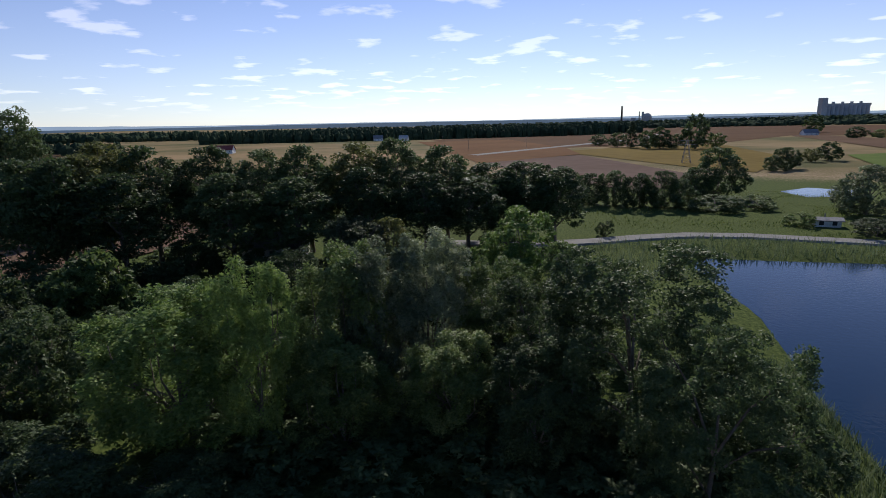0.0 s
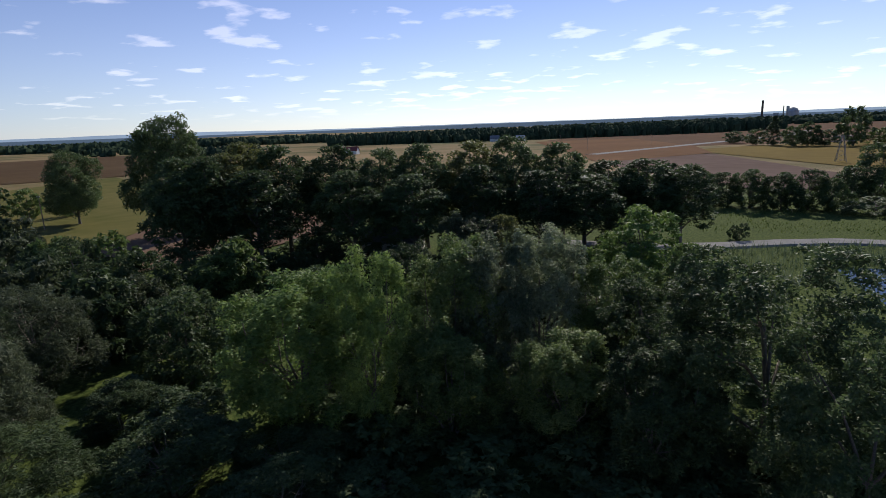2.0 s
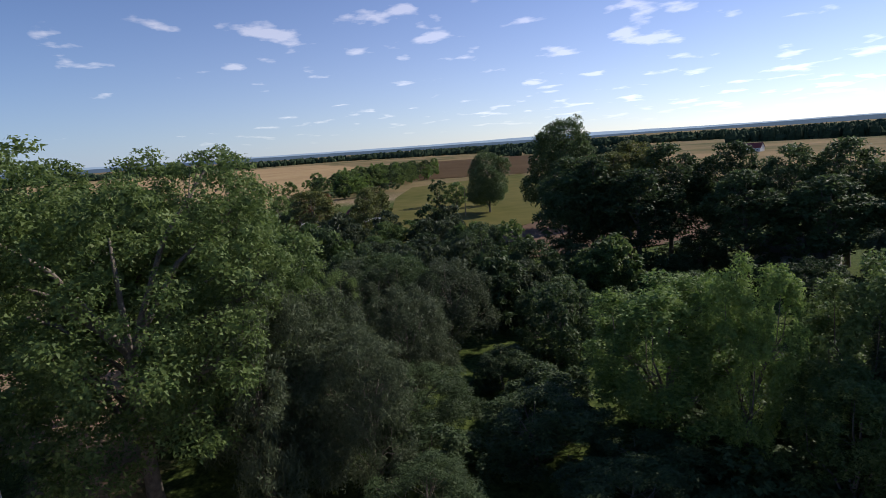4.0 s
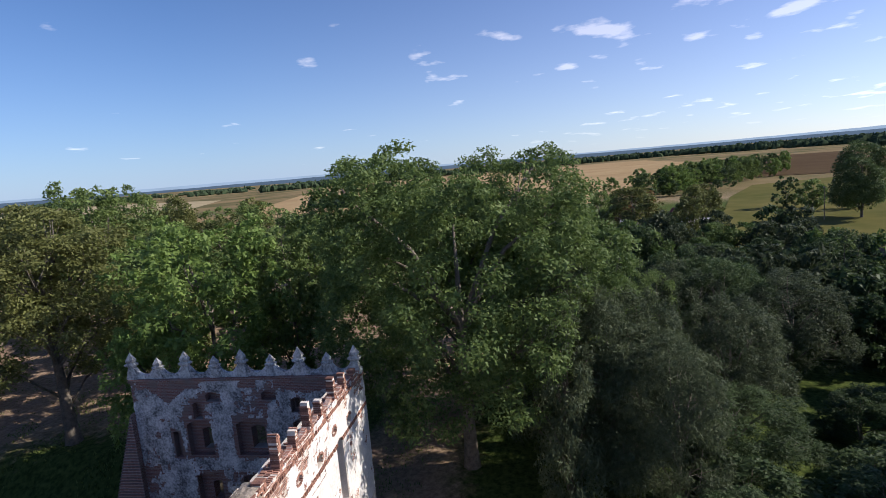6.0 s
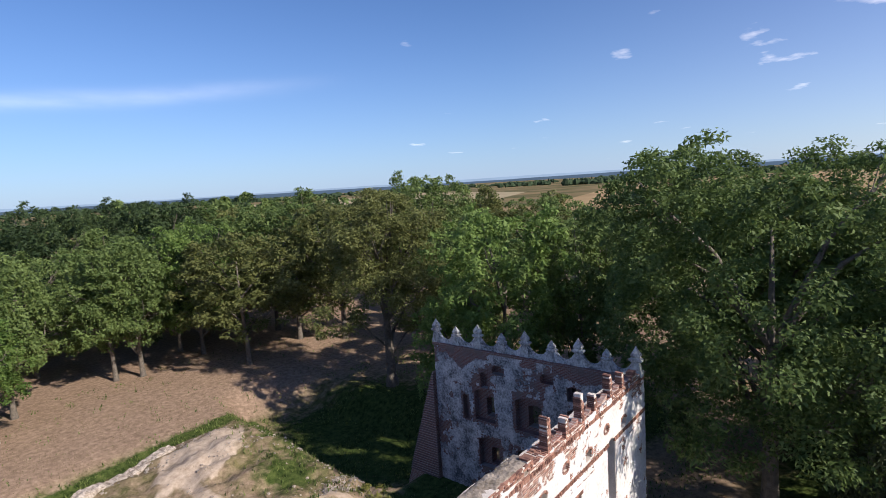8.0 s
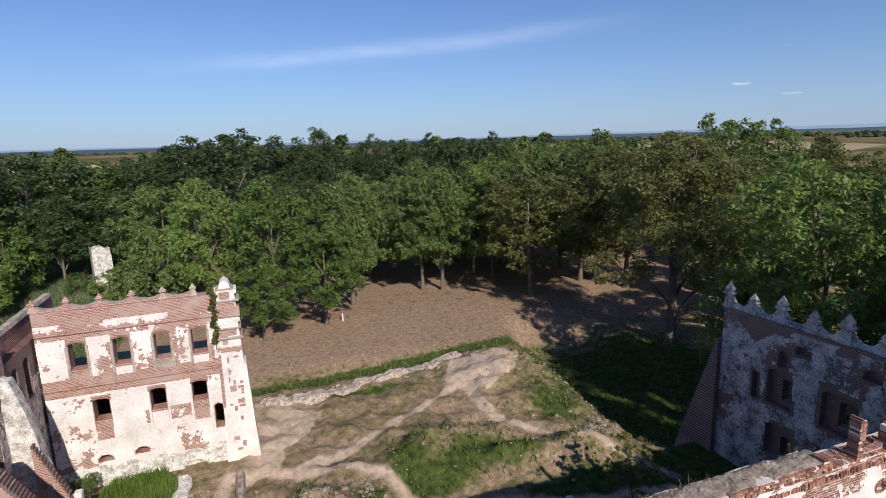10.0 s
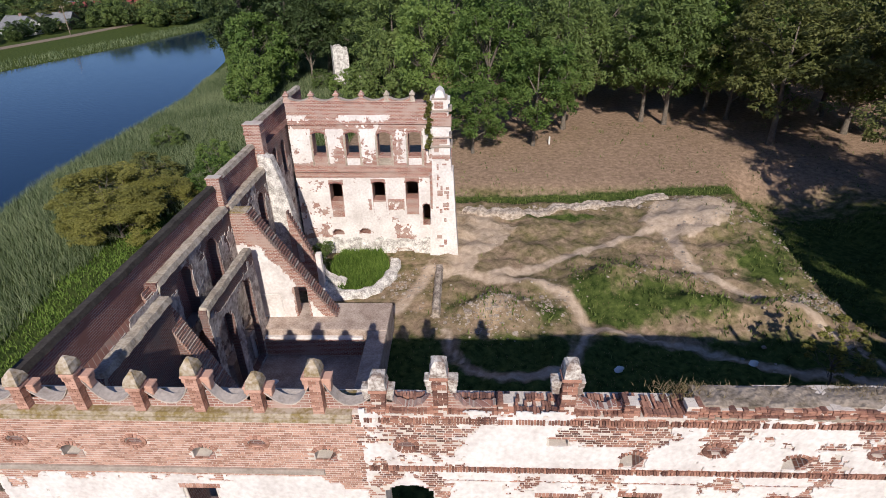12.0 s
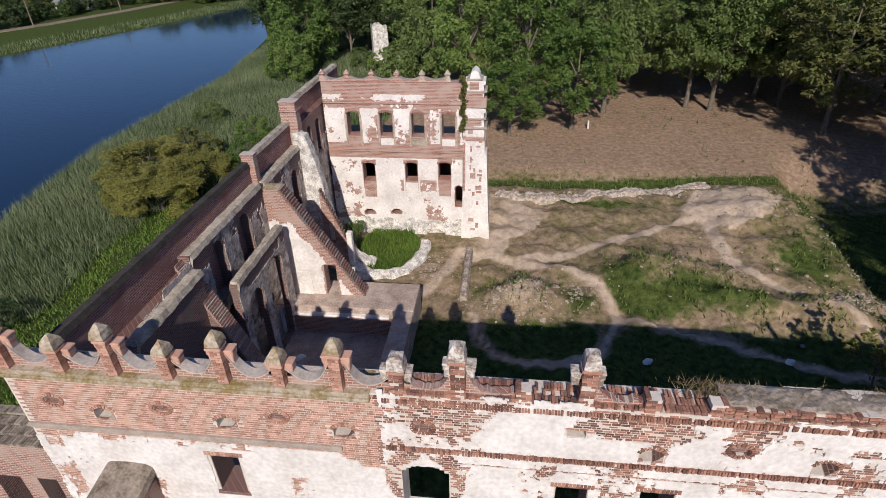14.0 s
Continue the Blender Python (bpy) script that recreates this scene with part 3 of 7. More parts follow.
# ---- front wall ----
FX0, FX1 = -12.75, 34.6
HOLES = [(x, 9.62, 0.70, 0.56) for x in (-9.75, -5.5, -1.62, 7.75, 12.6, 17.3, 21.9, 26.6, 31.2)]
OVALS = [(x, 10.1, 0.54, 0.34) for x in (-11.4, -7.6, -3.72, 0.9, 10.15, 14.9, 19.4, 24.1, 28.8)]
BIG = [(-6.49, -5.5, 6.1, 7.98, 0), (0.12, 1.68, 5.2, 8.28, 0.5), (5.1, 6.1, 5.6, 7.85, 0), (7.72, 8.75, 5.6, 7.95, 0), (12.3, 13.3, 5.6, 7.9, 0), (16.9, 17.9, 5.6, 7.9, 0), (20.4, 21.3, 5.6, 7.9, 0),
       (24.6, 25.6, 5.4, 8.0, 0), (28.9, 29.9, 5.4, 9.3, 0.4), (-10.6, -9.6, 2.0, 4.0, 0), (3.0, 4.1, 1.6, 3.6, 0), (9.0, 10.0, 1.6, 3.6, 0), (19.0, 20.0, 1.6, 3.6, 0), (27, 28, 1.6, 3.6, 0)]
FRONT_OPENINGS = [(x - w / 2, x + w / 2, z - h / 2, z + h / 2, 0.1) for x, z, w, h in HOLES + OVALS] + [(5.2, 5.76, 10.18, 10.5, 0)] + BIG
FRONT_OPENINGS = [(a - FX0, b - FX0, c, d, e) for a, b, c, d, e in FRONT_OPENINGS]


def front_top(u):
    x = u + FX0
    if x < 9.4:
        return 11.4
    if x < 21:
        return 11.75 + 0.12 * fuzz(x, 1, 0, 0.9)
    return 11.5 + 0.2 * fuzz(x, 2, 0, 1.1)


front_wall = thing("castle_front_wall", "long castle wall of red brick and flaking white plaster, with ruined battlements", "castle wall", kind="structure", at=(FX0, 0, 0))
child("wall_core", wall_mesh("wall_core", FX1 - FX0, -0.5, front_top, 1.0, FRONT_OPENINGS, MORTAR, 0.6), front_wall)


def front_plaster(u, z):
    x = u + FX0
    n1 = fuzz(x, z, 0, 0.55) + 0.5 * fuzz(x, z, 4, 1.7) + 0.35 * fuzz(x, z, 9, 4.5) + 0.2 * fuzz(x, z, 14, 9)
    if x < -0.4:
        if z > 8.62:
            return False
        return n1 > -0.55 + 0.6 * (z > 8.3) + 0.5 * (x < -11.8) + 0.5 * (x > -1.7 and z > 8.0)
    if z > 11.0:
        return n1 > 0.35
    if z > 10.5:
        return n1 > 0.16
    if z > 9.22:
        return n1 > -0.34 + (0.35 if z > 10.2 else 0) + (0.25 if x < 1.4 else 0) + (0.35 if 12 < x < 21 else 0)
    if z > 9.0:
        return False
    if 8.5 < z < 8.62 and n1 < 0.2:
        return False
    ring = abs(math.hypot(x - 0.9, (z - 7.7) * 0.8) - 1.05) < 0.3
    return n1 > -0.42 and not (ring and n1 < 0.55)


child("plaster_coat", plaster_mesh("plaster_coat", FX1 - FX0, 3.0, 11.6, FRONT_OPENINGS, front_plaster, 0.078, PLASTER, 0.035), front_wall, "flaking white lime plaster")


def brick_shape(w, h, d, dx=0.0, dz=0.0, dy=0.0):
    """A brick whose hidden back is left open."""
    v = [(dx, dy, dz), (dx + w, dy, dz), (dx + w, dy, dz + h), (dx, dy, dz + h), (dx, dy + d, dz), (dx + w, dy + d, dz), (dx + w, dy + d, dz + h), (dx, dy + d, dz + h)]
    return v, [(0, 1, 2, 3), (1, 5, 6, 2), (4, 0, 3, 7), (3, 2, 6, 7), (4, 5, 1, 0)]


def front_bricks():
    rng = random.Random(5)
    old, fresh, single = [], [], []
    course, row = 0.098, 0
    z = 4.4
    while z < 11.75:
        u = -0.19 if row % 2 else 0.0
        k = 0
        while u < FX1 - FX0:
            w = 0.262 if (k % 2 == 0 if u + FX0 < -0.6 else rng.random() < 0.62) else 0.128
            k += 1
            mid, x = u + w / 2, u + FX0
            if z + 0.07 < front_top(mid) and u > 0 and u + w < FX1 - FX0 and not in_opening(mid, z + 0.035, FRONT_OPENINGS) and not in_opening(u + 0.02, z + 0.035, FRONT_OPENINGS) \
                    and not in_opening(u + w - 0.02, z + 0.035, FRONT_OPENINGS) and not (front_plaster(u + 0.03, z + 0.035) and front_plaster(u + w - 0.03, z + 0.035)):
                if x > -0.6 + 0.5 * fuzz(x, z, 0, 1.5):
                    if rng.random() > 0.05:
                        if 1.2 < x < 6.4 and 10.25 < z < 11.1 and len(single) < 300:
                            single.append((u, z, w))
                        else:
                            old.append(brick_shape(w - rng.uniform(0.010, 0.03), 0.080 - rng.uniform(0, 0.014), 0.08, u + rng.uniform(0, 0.012), z + rng.uniform(-0.004, 0.004), rng.uniform(-0.016, 0.002)))
                else:
                    fresh.append(brick_shape(w - 0.010, 0.073, 0.06, u, z, -0.006 + rng.uniform(-0.004, 0.003)))
            u += w + 0.004
        z += course
        row += 1
    # brick-on-edge course under the parapet's ledge and along the storey line
    for z, x0 in ((9.02, -0.3), (11.1, -0.3)):
        u = x0 - FX0
        while u < FX1 - FX0 - 0.15:
            if not in_opening(u + 0.04, z + 0.1, FRONT_OPENINGS) and rng.random() > 0.08:
                old.append(brick_shape(0.068, 0.17 + rng.uniform(-0.02, 0.02), 0.14, u, z, -0.075 + rng.uniform(-0.02, 0.015)))
            u += 0.086
    return old, fresh, single


OLD, FRESH, SINGLE = front_bricks()
child("old_brickwork", mesh_of("old_brickwork", *soup(OLD), BRICK_OLD), front_wall, "worn dark red bricks", "stuff")
child("restored_brickwork", mesh_of("restored_brickwork", *soup(FRESH), BRICK_NEW), front_wall, "evenly laid pale red bricks", "stuff")

# ledges of the restored part
child("parapet_ledge", boxes("parapet_ledge", [(0, 12.1, -0.16, 1.0, 11.12, 11.26), (0, 12.1, -0.10, 0.95, 11.26, 11.42)], MOSSY, 0.02), front_wall, "grey stone ledge with yellow-brown moss")
child("string_course", boxes("string_course", [(0, 11.0, -0.09, 0.1, 8.80, 8.96), (0, 11.0, -0.05, 0.1, 8.70, 8.80)], CONCRETE, 0.015), front_wall, "weathered grey stone band")
rng = random.Random(21)


def cap_slab():
    """The crumbled, rounded mortar top of the bare stretch."""
    v, f = [], []
    nu, ny = 96, 9
    for i in range(nu + 1):
        for j in range(ny + 1):
            u, y = 22.1 + 11.8 * i / nu, -0.04 + 1.1 * j / ny
            edge = abs(2 * j / ny - 1)
            z = 11.84 - 0.14 * edge ** 4 + 0.07 * fuzz(u, y, 3, 1.3) + 0.05 * fuzz(u, y, 9, 4.0) + 0.03 * fuzz(u, y, 15, 9.0)
            v.append((u, y + 0.04 * fuzz(u, y, 20, 3.0), z if 0 < j < ny else z - 0.3))
    for i in range(nu):
        for j in range(ny):
            k = i * (ny + 1) + j
            f.append((k, k + ny + 1, k + ny + 2, k + 1))
    return v, f


child("wall_cap", mesh_of("wall_cap", *cap_slab(), WALL_TOP), front_wall, "crumbling grey-brown mortar wall top")
tops = []
for z, out in ((11.50, -0.07), (11.60, -0.04), (11.70, -0.02)):
    u = 22.1
    while u < 33.8:
        w = rng.uniform(0.09, 0.26)
        if rng.random() > 0.16:
            tops.append(box_data(u, u + w - 0.014, out + rng.uniform(-0.03, 0.02), 0.16, z, z + rng.uniform(0.07, 0.09)))
        u += w
child("cap_edge", mesh_of("cap_edge", *soup(tops), BRICK_OLD), front_wall, "ragged brick courses below the wall top", "stuff")
for a, b, c, d, e in BIG[:8]:
    if e == 0:
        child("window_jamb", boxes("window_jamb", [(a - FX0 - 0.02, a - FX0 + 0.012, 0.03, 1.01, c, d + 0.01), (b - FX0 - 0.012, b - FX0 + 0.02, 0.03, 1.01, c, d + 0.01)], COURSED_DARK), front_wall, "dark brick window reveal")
        child("window_lintel", boxes("window_lintel", [(a - FX0 - 0.18 + k * 0.115, a - FX0 - 0.18 + k * 0.115 + 0.1, -0.045, 0.1, d, d + 0.2) for k in range(round((b - a + 0.36) / 0.115))], BRICK_NEW if a < 0 else BRICK_OLD), front_wall, "brick-on-edge lintel")
        child("window_sill", boxes("window_sill", [(a - FX0 - 0.1, b - FX0 + 0.1, -0.07, 0.02, c - 0.14, c + 0.012), (a - FX0 - 0.01, b - FX0 + 0.01, 0.02, 1.01, c - 0.1, c + 0.012)], COURSED_DARK), front_wall, "brick window sill")
# an added black sheet in each loophole stands in for its inner shade
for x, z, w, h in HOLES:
    child("loophole_back", boxes("loophole_back", [(x - FX0 - w / 2 - 0.05, x - FX0 + w / 2 + 0.05, 0.42, 0.47, z - h / 2 - 0.05, z + h / 2 + 0.05)], DARK), front_wall, "dark sheet painted as the shade inside a loophole")
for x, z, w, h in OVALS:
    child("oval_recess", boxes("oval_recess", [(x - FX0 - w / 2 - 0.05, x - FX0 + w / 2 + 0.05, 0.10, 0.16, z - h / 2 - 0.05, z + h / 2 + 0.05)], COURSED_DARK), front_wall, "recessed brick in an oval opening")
def fan(x, z, rx, rz, count, a0, a1, deep):
    """Bricks on edge set round an opening."""
    parts = []
    for k in range(count):
        a, half = a0 + (a1 - a0) * (k + 0.5) / count, (a1 - a0) / count * 0.36
        ring = []
        for r in (1.0, 1.0 + deep):
            for q in (a - half, a + half):
                ring.append((x + (rx + (r - 1)) * math.cos(q), z + (rz + (r - 1)) * math.sin(q)))
        (x0, z0), (x1, z1), (x2, z2), (x3, z3) = ring
        v = [(px, py, pz) for py in (-0.045, 0.08) for px, pz in ((x0, z0), (x1, z1), (x3, z3), (x2, z2))]
        parts.append((v, [(3, 2, 1, 0), (0, 1, 5, 4), (1, 2, 6, 5), (2, 3, 7, 6), (3, 0, 4, 7)]))
    return soup(parts)


for x, z, w, h in OVALS:
    child("oval_surround", mesh_of("oval_surround", *fan(x - FX0, z, w / 2 + 0.02, h / 2 + 0.02, 18, 0.0, 2 * math.pi, 0.12), BRICK_NEW if x < -0.5 else BRICK_OLD), front_wall, "ring of bricks on edge round an oval opening")
for x, z, w, h in HOLES:
    child("loophole_head", mesh_of("loophole_head", *fan(x - FX0, z - 0.10, w / 2 + 0.04, h / 2 + 0.10, 9, 0.45, math.pi - 0.45, 0.13), BRICK_NEW if x < -0.5 else BRICK_OLD), front_wall, "arched brick head of a loophole")
for x, z, w, h in HOLES[:5]:
    v = [(x - FX0 + w / 2, -0.02, z + 0.05), (x - FX0 + w / 2 + 0.0, -0.02, z - h / 2), (x - FX0 + 0.02, -0.05, z - h / 2 - 0.02), (x - FX0 + w / 2, 0.5, z + 0.1), (x - FX0 + w / 2, 0.5, z - h / 2), (x - FX0 + 0.16, 0.5, z - h / 2)]
    child("loophole_sill", mesh_of("loophole_sill", v, [(1, 0, 3, 4), (2, 1, 4, 5), (0, 1, 2), (5, 4, 3), (0, 2, 5, 3)], COURSED), front_wall, "splayed brick loophole sill")


PALE_STONE = material("chipped_plaster_cap", (0.22, 0.16, 0.13), (0.66, 0.60, 0.54), 3.5, 0.95, 0.8, 12, 0.13)


CAP_STONE = material("lichened_cap", (0.25, 0.175, 0.085), (0.50, 0.42, 0.34), 2.6, 0.95, 0.8, 10, 0.15)


# ---- battlements ----
def merlon(parent, x, big, style):
    """A brick pier with a stone cap, and two ears behind it where the swooping parapet ends. style: restored, ruined, worn or stump."""
    rng = random.Random(round(x * 100))
    base, top = 11.38, 13.37 if big else 12.86
    old = style != "restored"
    lean = rng.uniform(-0.05, 0.05) if old else 0.0
    m = Empty_at("merlon", parent, x, base)
    brick = BRICK_OLD if old else BRICK_NEW
    k = {"stump": rng.uniform(0.45, 0.9), "worn": top - base - rng.uniform(0.25, 0.55)}.get(style, top - base - 0.55)
    w = {"worn": 0.30, "stump": 0.46, "ruined": 0.42}.get(style, 0.33)
    y0, y1 = (-0.05, 0.30) if not old else (-0.02, 0.40)
    pieces, z, row = [], 0.0, 0
    while z < k - 0.03:
        gap = rng.uniform(-0.02, 0.02) if old else 0
        split = w * (0.33 if row % 2 else 0.66)
        ragged = old and z > k - 0.3
        for a, b in ((-w / 2, -w / 2 + split - 0.006), (-w / 2 + split + 0.008, w / 2)):
            if not (ragged and style != "ruined" and rng.random() < 0.35):
                pieces.append(box_data(a + gap + lean * z, b + gap + lean * z, y0 + (rng.uniform(-0.02, 0.03) if old else 0), y1, z, z + 0.086))
        z += 0.098
        row += 1
    # mortar body between the bricks
    pieces_core = [box_data(-w / 2 + 0.02 + lean * k * 0.5, w / 2 - 0.02 + lean * k * 0.5, y0 + 0.025, y1 - 0.02, 0, k - 0.05)]
    child("shaft", mesh_of("shaft", *soup(pieces), brick), m)
    child("shaft_joint", mesh_of("shaft_joint", *soup(pieces_core), MORTAR), m)
    if style in ("stump", "worn"):
        return m
    stone = PALE_STONE if old else CAP_STONE
    child("neck", boxes("neck", [(-w / 2 - 0.06 + lean * k, w / 2 + 0.06 + lean * k, y0 - 0.05, y1 + 0.04, k - 0.09, k + 0.01)], brick, 0.02), m)
    a, peak = w / 2 + (0.02 if old else 0.04), 0.10 if old else 0.20
    h, mid, dp = 0.52 - peak, (y0 + y1) / 2, (y1 - y0) / 2
    rows = ((0.0, 0.85), (0.07, 1.12), (h * 0.7, 1.0), (h, 0.9), (h + peak, 0.22 if not old else 0.55))
    v = [(sx * a * q + lean * k + (rng.uniform(-0.025, 0.025) if old else rng.uniform(-0.01, 0.01)), mid + sy * (dp + 0.04) * q, k + dz + rng.uniform(-0.015, 0.015)) for dz, q in rows for sx, sy in ((-1, -1), (1, -1), (1, 1), (-1, 1))]
    f = [(q * 4 + i, q * 4 + (i + 1) % 4, q * 4 + 4 + (i + 1) % 4, q * 4 + 4 + i) for q in range(4) for i in range(4)] + [(3, 2, 1, 0), (16, 17, 18, 19)]
    child("cap", mesh_of("cap", v, f, stone), m, "weathered stone cap")
    e = 1.0 if big else 0.62
    for sx in (-1, 1):
        if old and rng.random() < 0.25:
            continue
        x0, x1 = sorted((sx * (w / 2 - 0.02), sx * (w / 2 + 0.26)))
        child("ear", boxes("ear", [(x0, x1, 0.14, 0.46, e - 0.04, e + 0.15), (x0 + 0.03, x1 - 0.03, 0.16, 0.44, e - 0.3, e - 0.03), (x0 - 0.02, x1 + 0.02, 0.11, 0.49, e + 0.15, e + 0.23)], brick if not old else PALE_STONE, 0.025), m, "small capped ear of the parapet")
    return m


def Empty_at(name, parent, x, z, y=0.0):
    ob = new(name)
    ob.parent = parent
    ob.location = (x, y, z)
    return ob


def swoop(parent, x0, x1, base, ear0, ear1, y0, y1, mat, cope, ragged=0.0, seed=0):
    """The concave parapet between two posts, with its coping."""
    rng = random.Random(seed)
    k = 14
    line = []
    for i in range(k + 1):
        s = i / k
        rise = ear0 * max(0, 1 - s / 0.48) ** 2.0 + ear1 * max(0, (s - 0.52) / 0.48) ** 2.0
        line.append((x0 + (x1 - x0) * s, base + 0.18 + rise + (rng.uniform(-ragged, ragged) if ragged else 0)))
    child("parapet", extruded("parapet", [(x0, base - 0.3)] + line + [(x1, base - 0.3)], y0, y1, mat), parent)
    if cope:
        strip = line + [(x, z + 0.05) for x, z in reversed(line)]
        child("coping", extruded("coping", strip, y0 - 0.05, y1 + 0.05, cope), parent, "grey cement coping")


posts = [(-12.45, 1, "restored"), (-10.55, 0, "restored"), (-8.75, 1, "restored"), (-6.95, 0, "restored"), (-5.15, 1, "restored"), (-3.38, 0, "restored"), (-1.6, 1, "restored"), (0.15, 0, "ruined"),
         (2.0, 1, "ruined"), (3.85, 0, "stump"), (5.6, 1, "ruined"), (7.45, 0, "stump"), (9.2, 0, "stump"), (21.0, 0, "stump"), (22.65, 1, "worn"), (24.4, 0, "worn"), (26.1, 1, "worn"), (27.6, 0, "worn"), (29.6, 1, "worn"), (31.3, 0, "worn"), (33.0, 0, "stump")]
for x, big, style in posts:
    merlon(front_wall, x - FX0, big, style)
for k, ((xa, ba, sa), (xb, bb, sb)) in enumerate(zip(posts, posts[1:])):
    if sa == "stump" or xb - xa > 3:
        continue
    good = sa == "restored" and sb != "stump"
    ear = {"restored": 1.0, "ruined": 0.8, "stump": 0.15, "worn": 0.25}
    swoop(front_wall, xa - FX0 + 0.2, xb - FX0 - 0.2, 11.4, ear[sa] * (0.82 if ba else 0.44), ear[sb] * (0.82 if bb else 0.44), 0.16, 0.44, COURSED, COPE_PALE if good else None, 0.0 if good else 0.07, k)
    if good and xb < 0:
        mid = (xa + xb) / 2 - FX0
        child("coping_slab", boxes("coping_slab", [(mid - 0.5, mid + 0.35, 0.44, 0.80, 11.42, 11.60)], COPE_PALE, 0.03), front_wall, "flat cement slab behind the parapet")
rubble = random.Random(9)
loose = []


def tilted(u, y0, y1, z, w, h, lean):
    v, f = box_data(0, w, y0, y1, 0, h)
    return [(u + x + lean * zz, y, z + zz - lean * x) for x, y, zz in v], f


for x0, x1 in ((-0.2, 9.4), (20.6, 34.2)):
    for y0, y1 in ((0.02, 0.29), (0.31, 0.56), (0.58, 0.84)):
        u, lean = x0 - FX0, 0.08
        while u < x1 - FX0:
            near = min(abs(u + FX0 - p[0]) for p in posts)
            high = 0.14 + 0.10 * max(0, 1 - near / 0.5) + 0.06 * fuzz(u, y0, 2, 1.1)
            lean = 0.8 * lean + 0.2 * rubble.uniform(-0.14, 0.14)
            if rubble.random() > 0.03 + 0.3 * (y0 > 0.3) * (fuzz(u, y0, 7, 0.8) > 0):
                loose.append(tilted(u, y0 + rubble.uniform(-0.03, 0.02), y1 - rubble.uniform(0, 0.05), 11.37, 0.082, max(0.09, high + rubble.uniform(-0.03, 0.02)), lean))
            u += rubble.choice((0.087, 0.089, 0.092, 0.10))
child("broken_top_bricks", mesh_of("broken_top_bricks", *soup(loose), BRICK_OLD), front_wall, "broken bricks along the wall top", "stuff")

# ---- east gable ----
EX = 33.85
east = thing("castle_east_wall", "tall ruined cross wall with grimy plaster and stone pinnacles", "castle wall", kind="structure", at=(EX + 1.1, 0.9, 0), rz=90)
# local x runs along +y, local y towards -x
E_OPEN = [(9.9, 10.8, 6.1, 7.6, 0.2), (6.2, 7.2, 6.1, 7.7, 0.2), (9.7, 10.6, 2.4, 3.7, 0.2), (2.6, 3.6, 6.3, 8.0, 0.1), (6.4, 7.3, 2.3, 3.9, 0.2), (3.2, 3.8, 9.0, 9.7, 0.1)]
E_NICHE = [(9.8, 11.6, 5.8, 8.25, 0.35), (5.9, 8.0, 5.8, 8.25, 0.35), (9.6, 11.4, 2.2, 4.5, 0.35), (6.1, 8.0, 2.1, 4.4, 0.35), (2.3, 3.9, 6.0, 8.3, 0.3), (12.2, 12.7, 5.65, 7.55, 0.1), (8.9, 9.9, 9.65, 10.3, 0.3), (4.9, 5.9, 9.7, 10.35, 0.3), (10.3, 10.95, 8.4, 9.6, 0.15), (3.1, 3.9, 8.8, 9.8, 0.2)]
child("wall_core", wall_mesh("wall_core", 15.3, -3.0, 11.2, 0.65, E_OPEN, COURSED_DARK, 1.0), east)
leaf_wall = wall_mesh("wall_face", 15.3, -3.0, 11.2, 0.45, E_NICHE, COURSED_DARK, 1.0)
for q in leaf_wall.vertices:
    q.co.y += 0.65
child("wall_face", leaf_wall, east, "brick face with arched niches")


def east_plaster(u, z):
    n1 = fuzz(u, z, 20, 0.5) + 0.6 * fuzz(u, z, 24, 1.6) + 0.4 * fuzz(u, z, 29, 4) + 0.25 * fuzz(u, z, 33, 9)
    if abs(u - 12.7) < 2.1 and z > 9.5 + 0.75 * abs(u - 12.7) + 0.2 * n1:
        return False
    if u < 5 and z > 10.2 + 0.3 * n1:
        return False
    for a, b, c, d, e in E_NICHE:
        if a - 0.2 < u < b + 0.2 and c - 0.2 < z < d + 0.25 and n1 < 0.1:
            return False
    return n1 > (0.05 if z > 10.6 else -0.42)


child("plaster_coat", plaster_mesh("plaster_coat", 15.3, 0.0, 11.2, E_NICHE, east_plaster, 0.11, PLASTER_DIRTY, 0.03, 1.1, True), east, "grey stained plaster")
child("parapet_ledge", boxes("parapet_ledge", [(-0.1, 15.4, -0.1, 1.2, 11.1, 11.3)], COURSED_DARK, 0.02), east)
PINNACLE = material("weathered_pinnacle", (0.20, 0.19, 0.185), (0.55, 0.53, 0.50), 2.5, 0.95, 0.7, 8, 0.17)
E_PINS = [(15.15, 1), (13.2, 0), (11.15, 1), (9.05, 0), (7.1, 1), (5.05, 0), (3.1, 1), (1.2, 0), (-0.65, 1)]
for u, big in E_PINS:
    m = Empty_at("pinnacle", east, u, 11.3, 0.85)
    h = 1.85 if big else 1.45
    prof = [(0.0, 0.34), (0.25, 0.24), (0.46, 0.18), (0.50, 0.33), (0.57, 0.36), (0.62, 0.20), (0.68, 0.26), (0.75, 0.23), (0.88, 0.11), (1.0, 0.015)]
    v = [(sx * r * (1.15 if big else 1.0), sy * min(r * 0.7, 0.2), q * h) for q, r in prof for sx, sy in ((-1, -1), (1, -1), (1, 1), (-1, 1))]
    f = [(q * 4 + i, q * 4 + (i + 1) % 4, q * 4 + 4 + (i + 1) % 4, q * 4 + 4 + i) for q in range(len(prof) - 1) for i in range(4)] + [(3, 2, 1, 0), tuple(len(prof) * 4 - 4 + i for i in range(4))]
    child("stone", mesh_of("stone", v, f, PINNACLE), m)
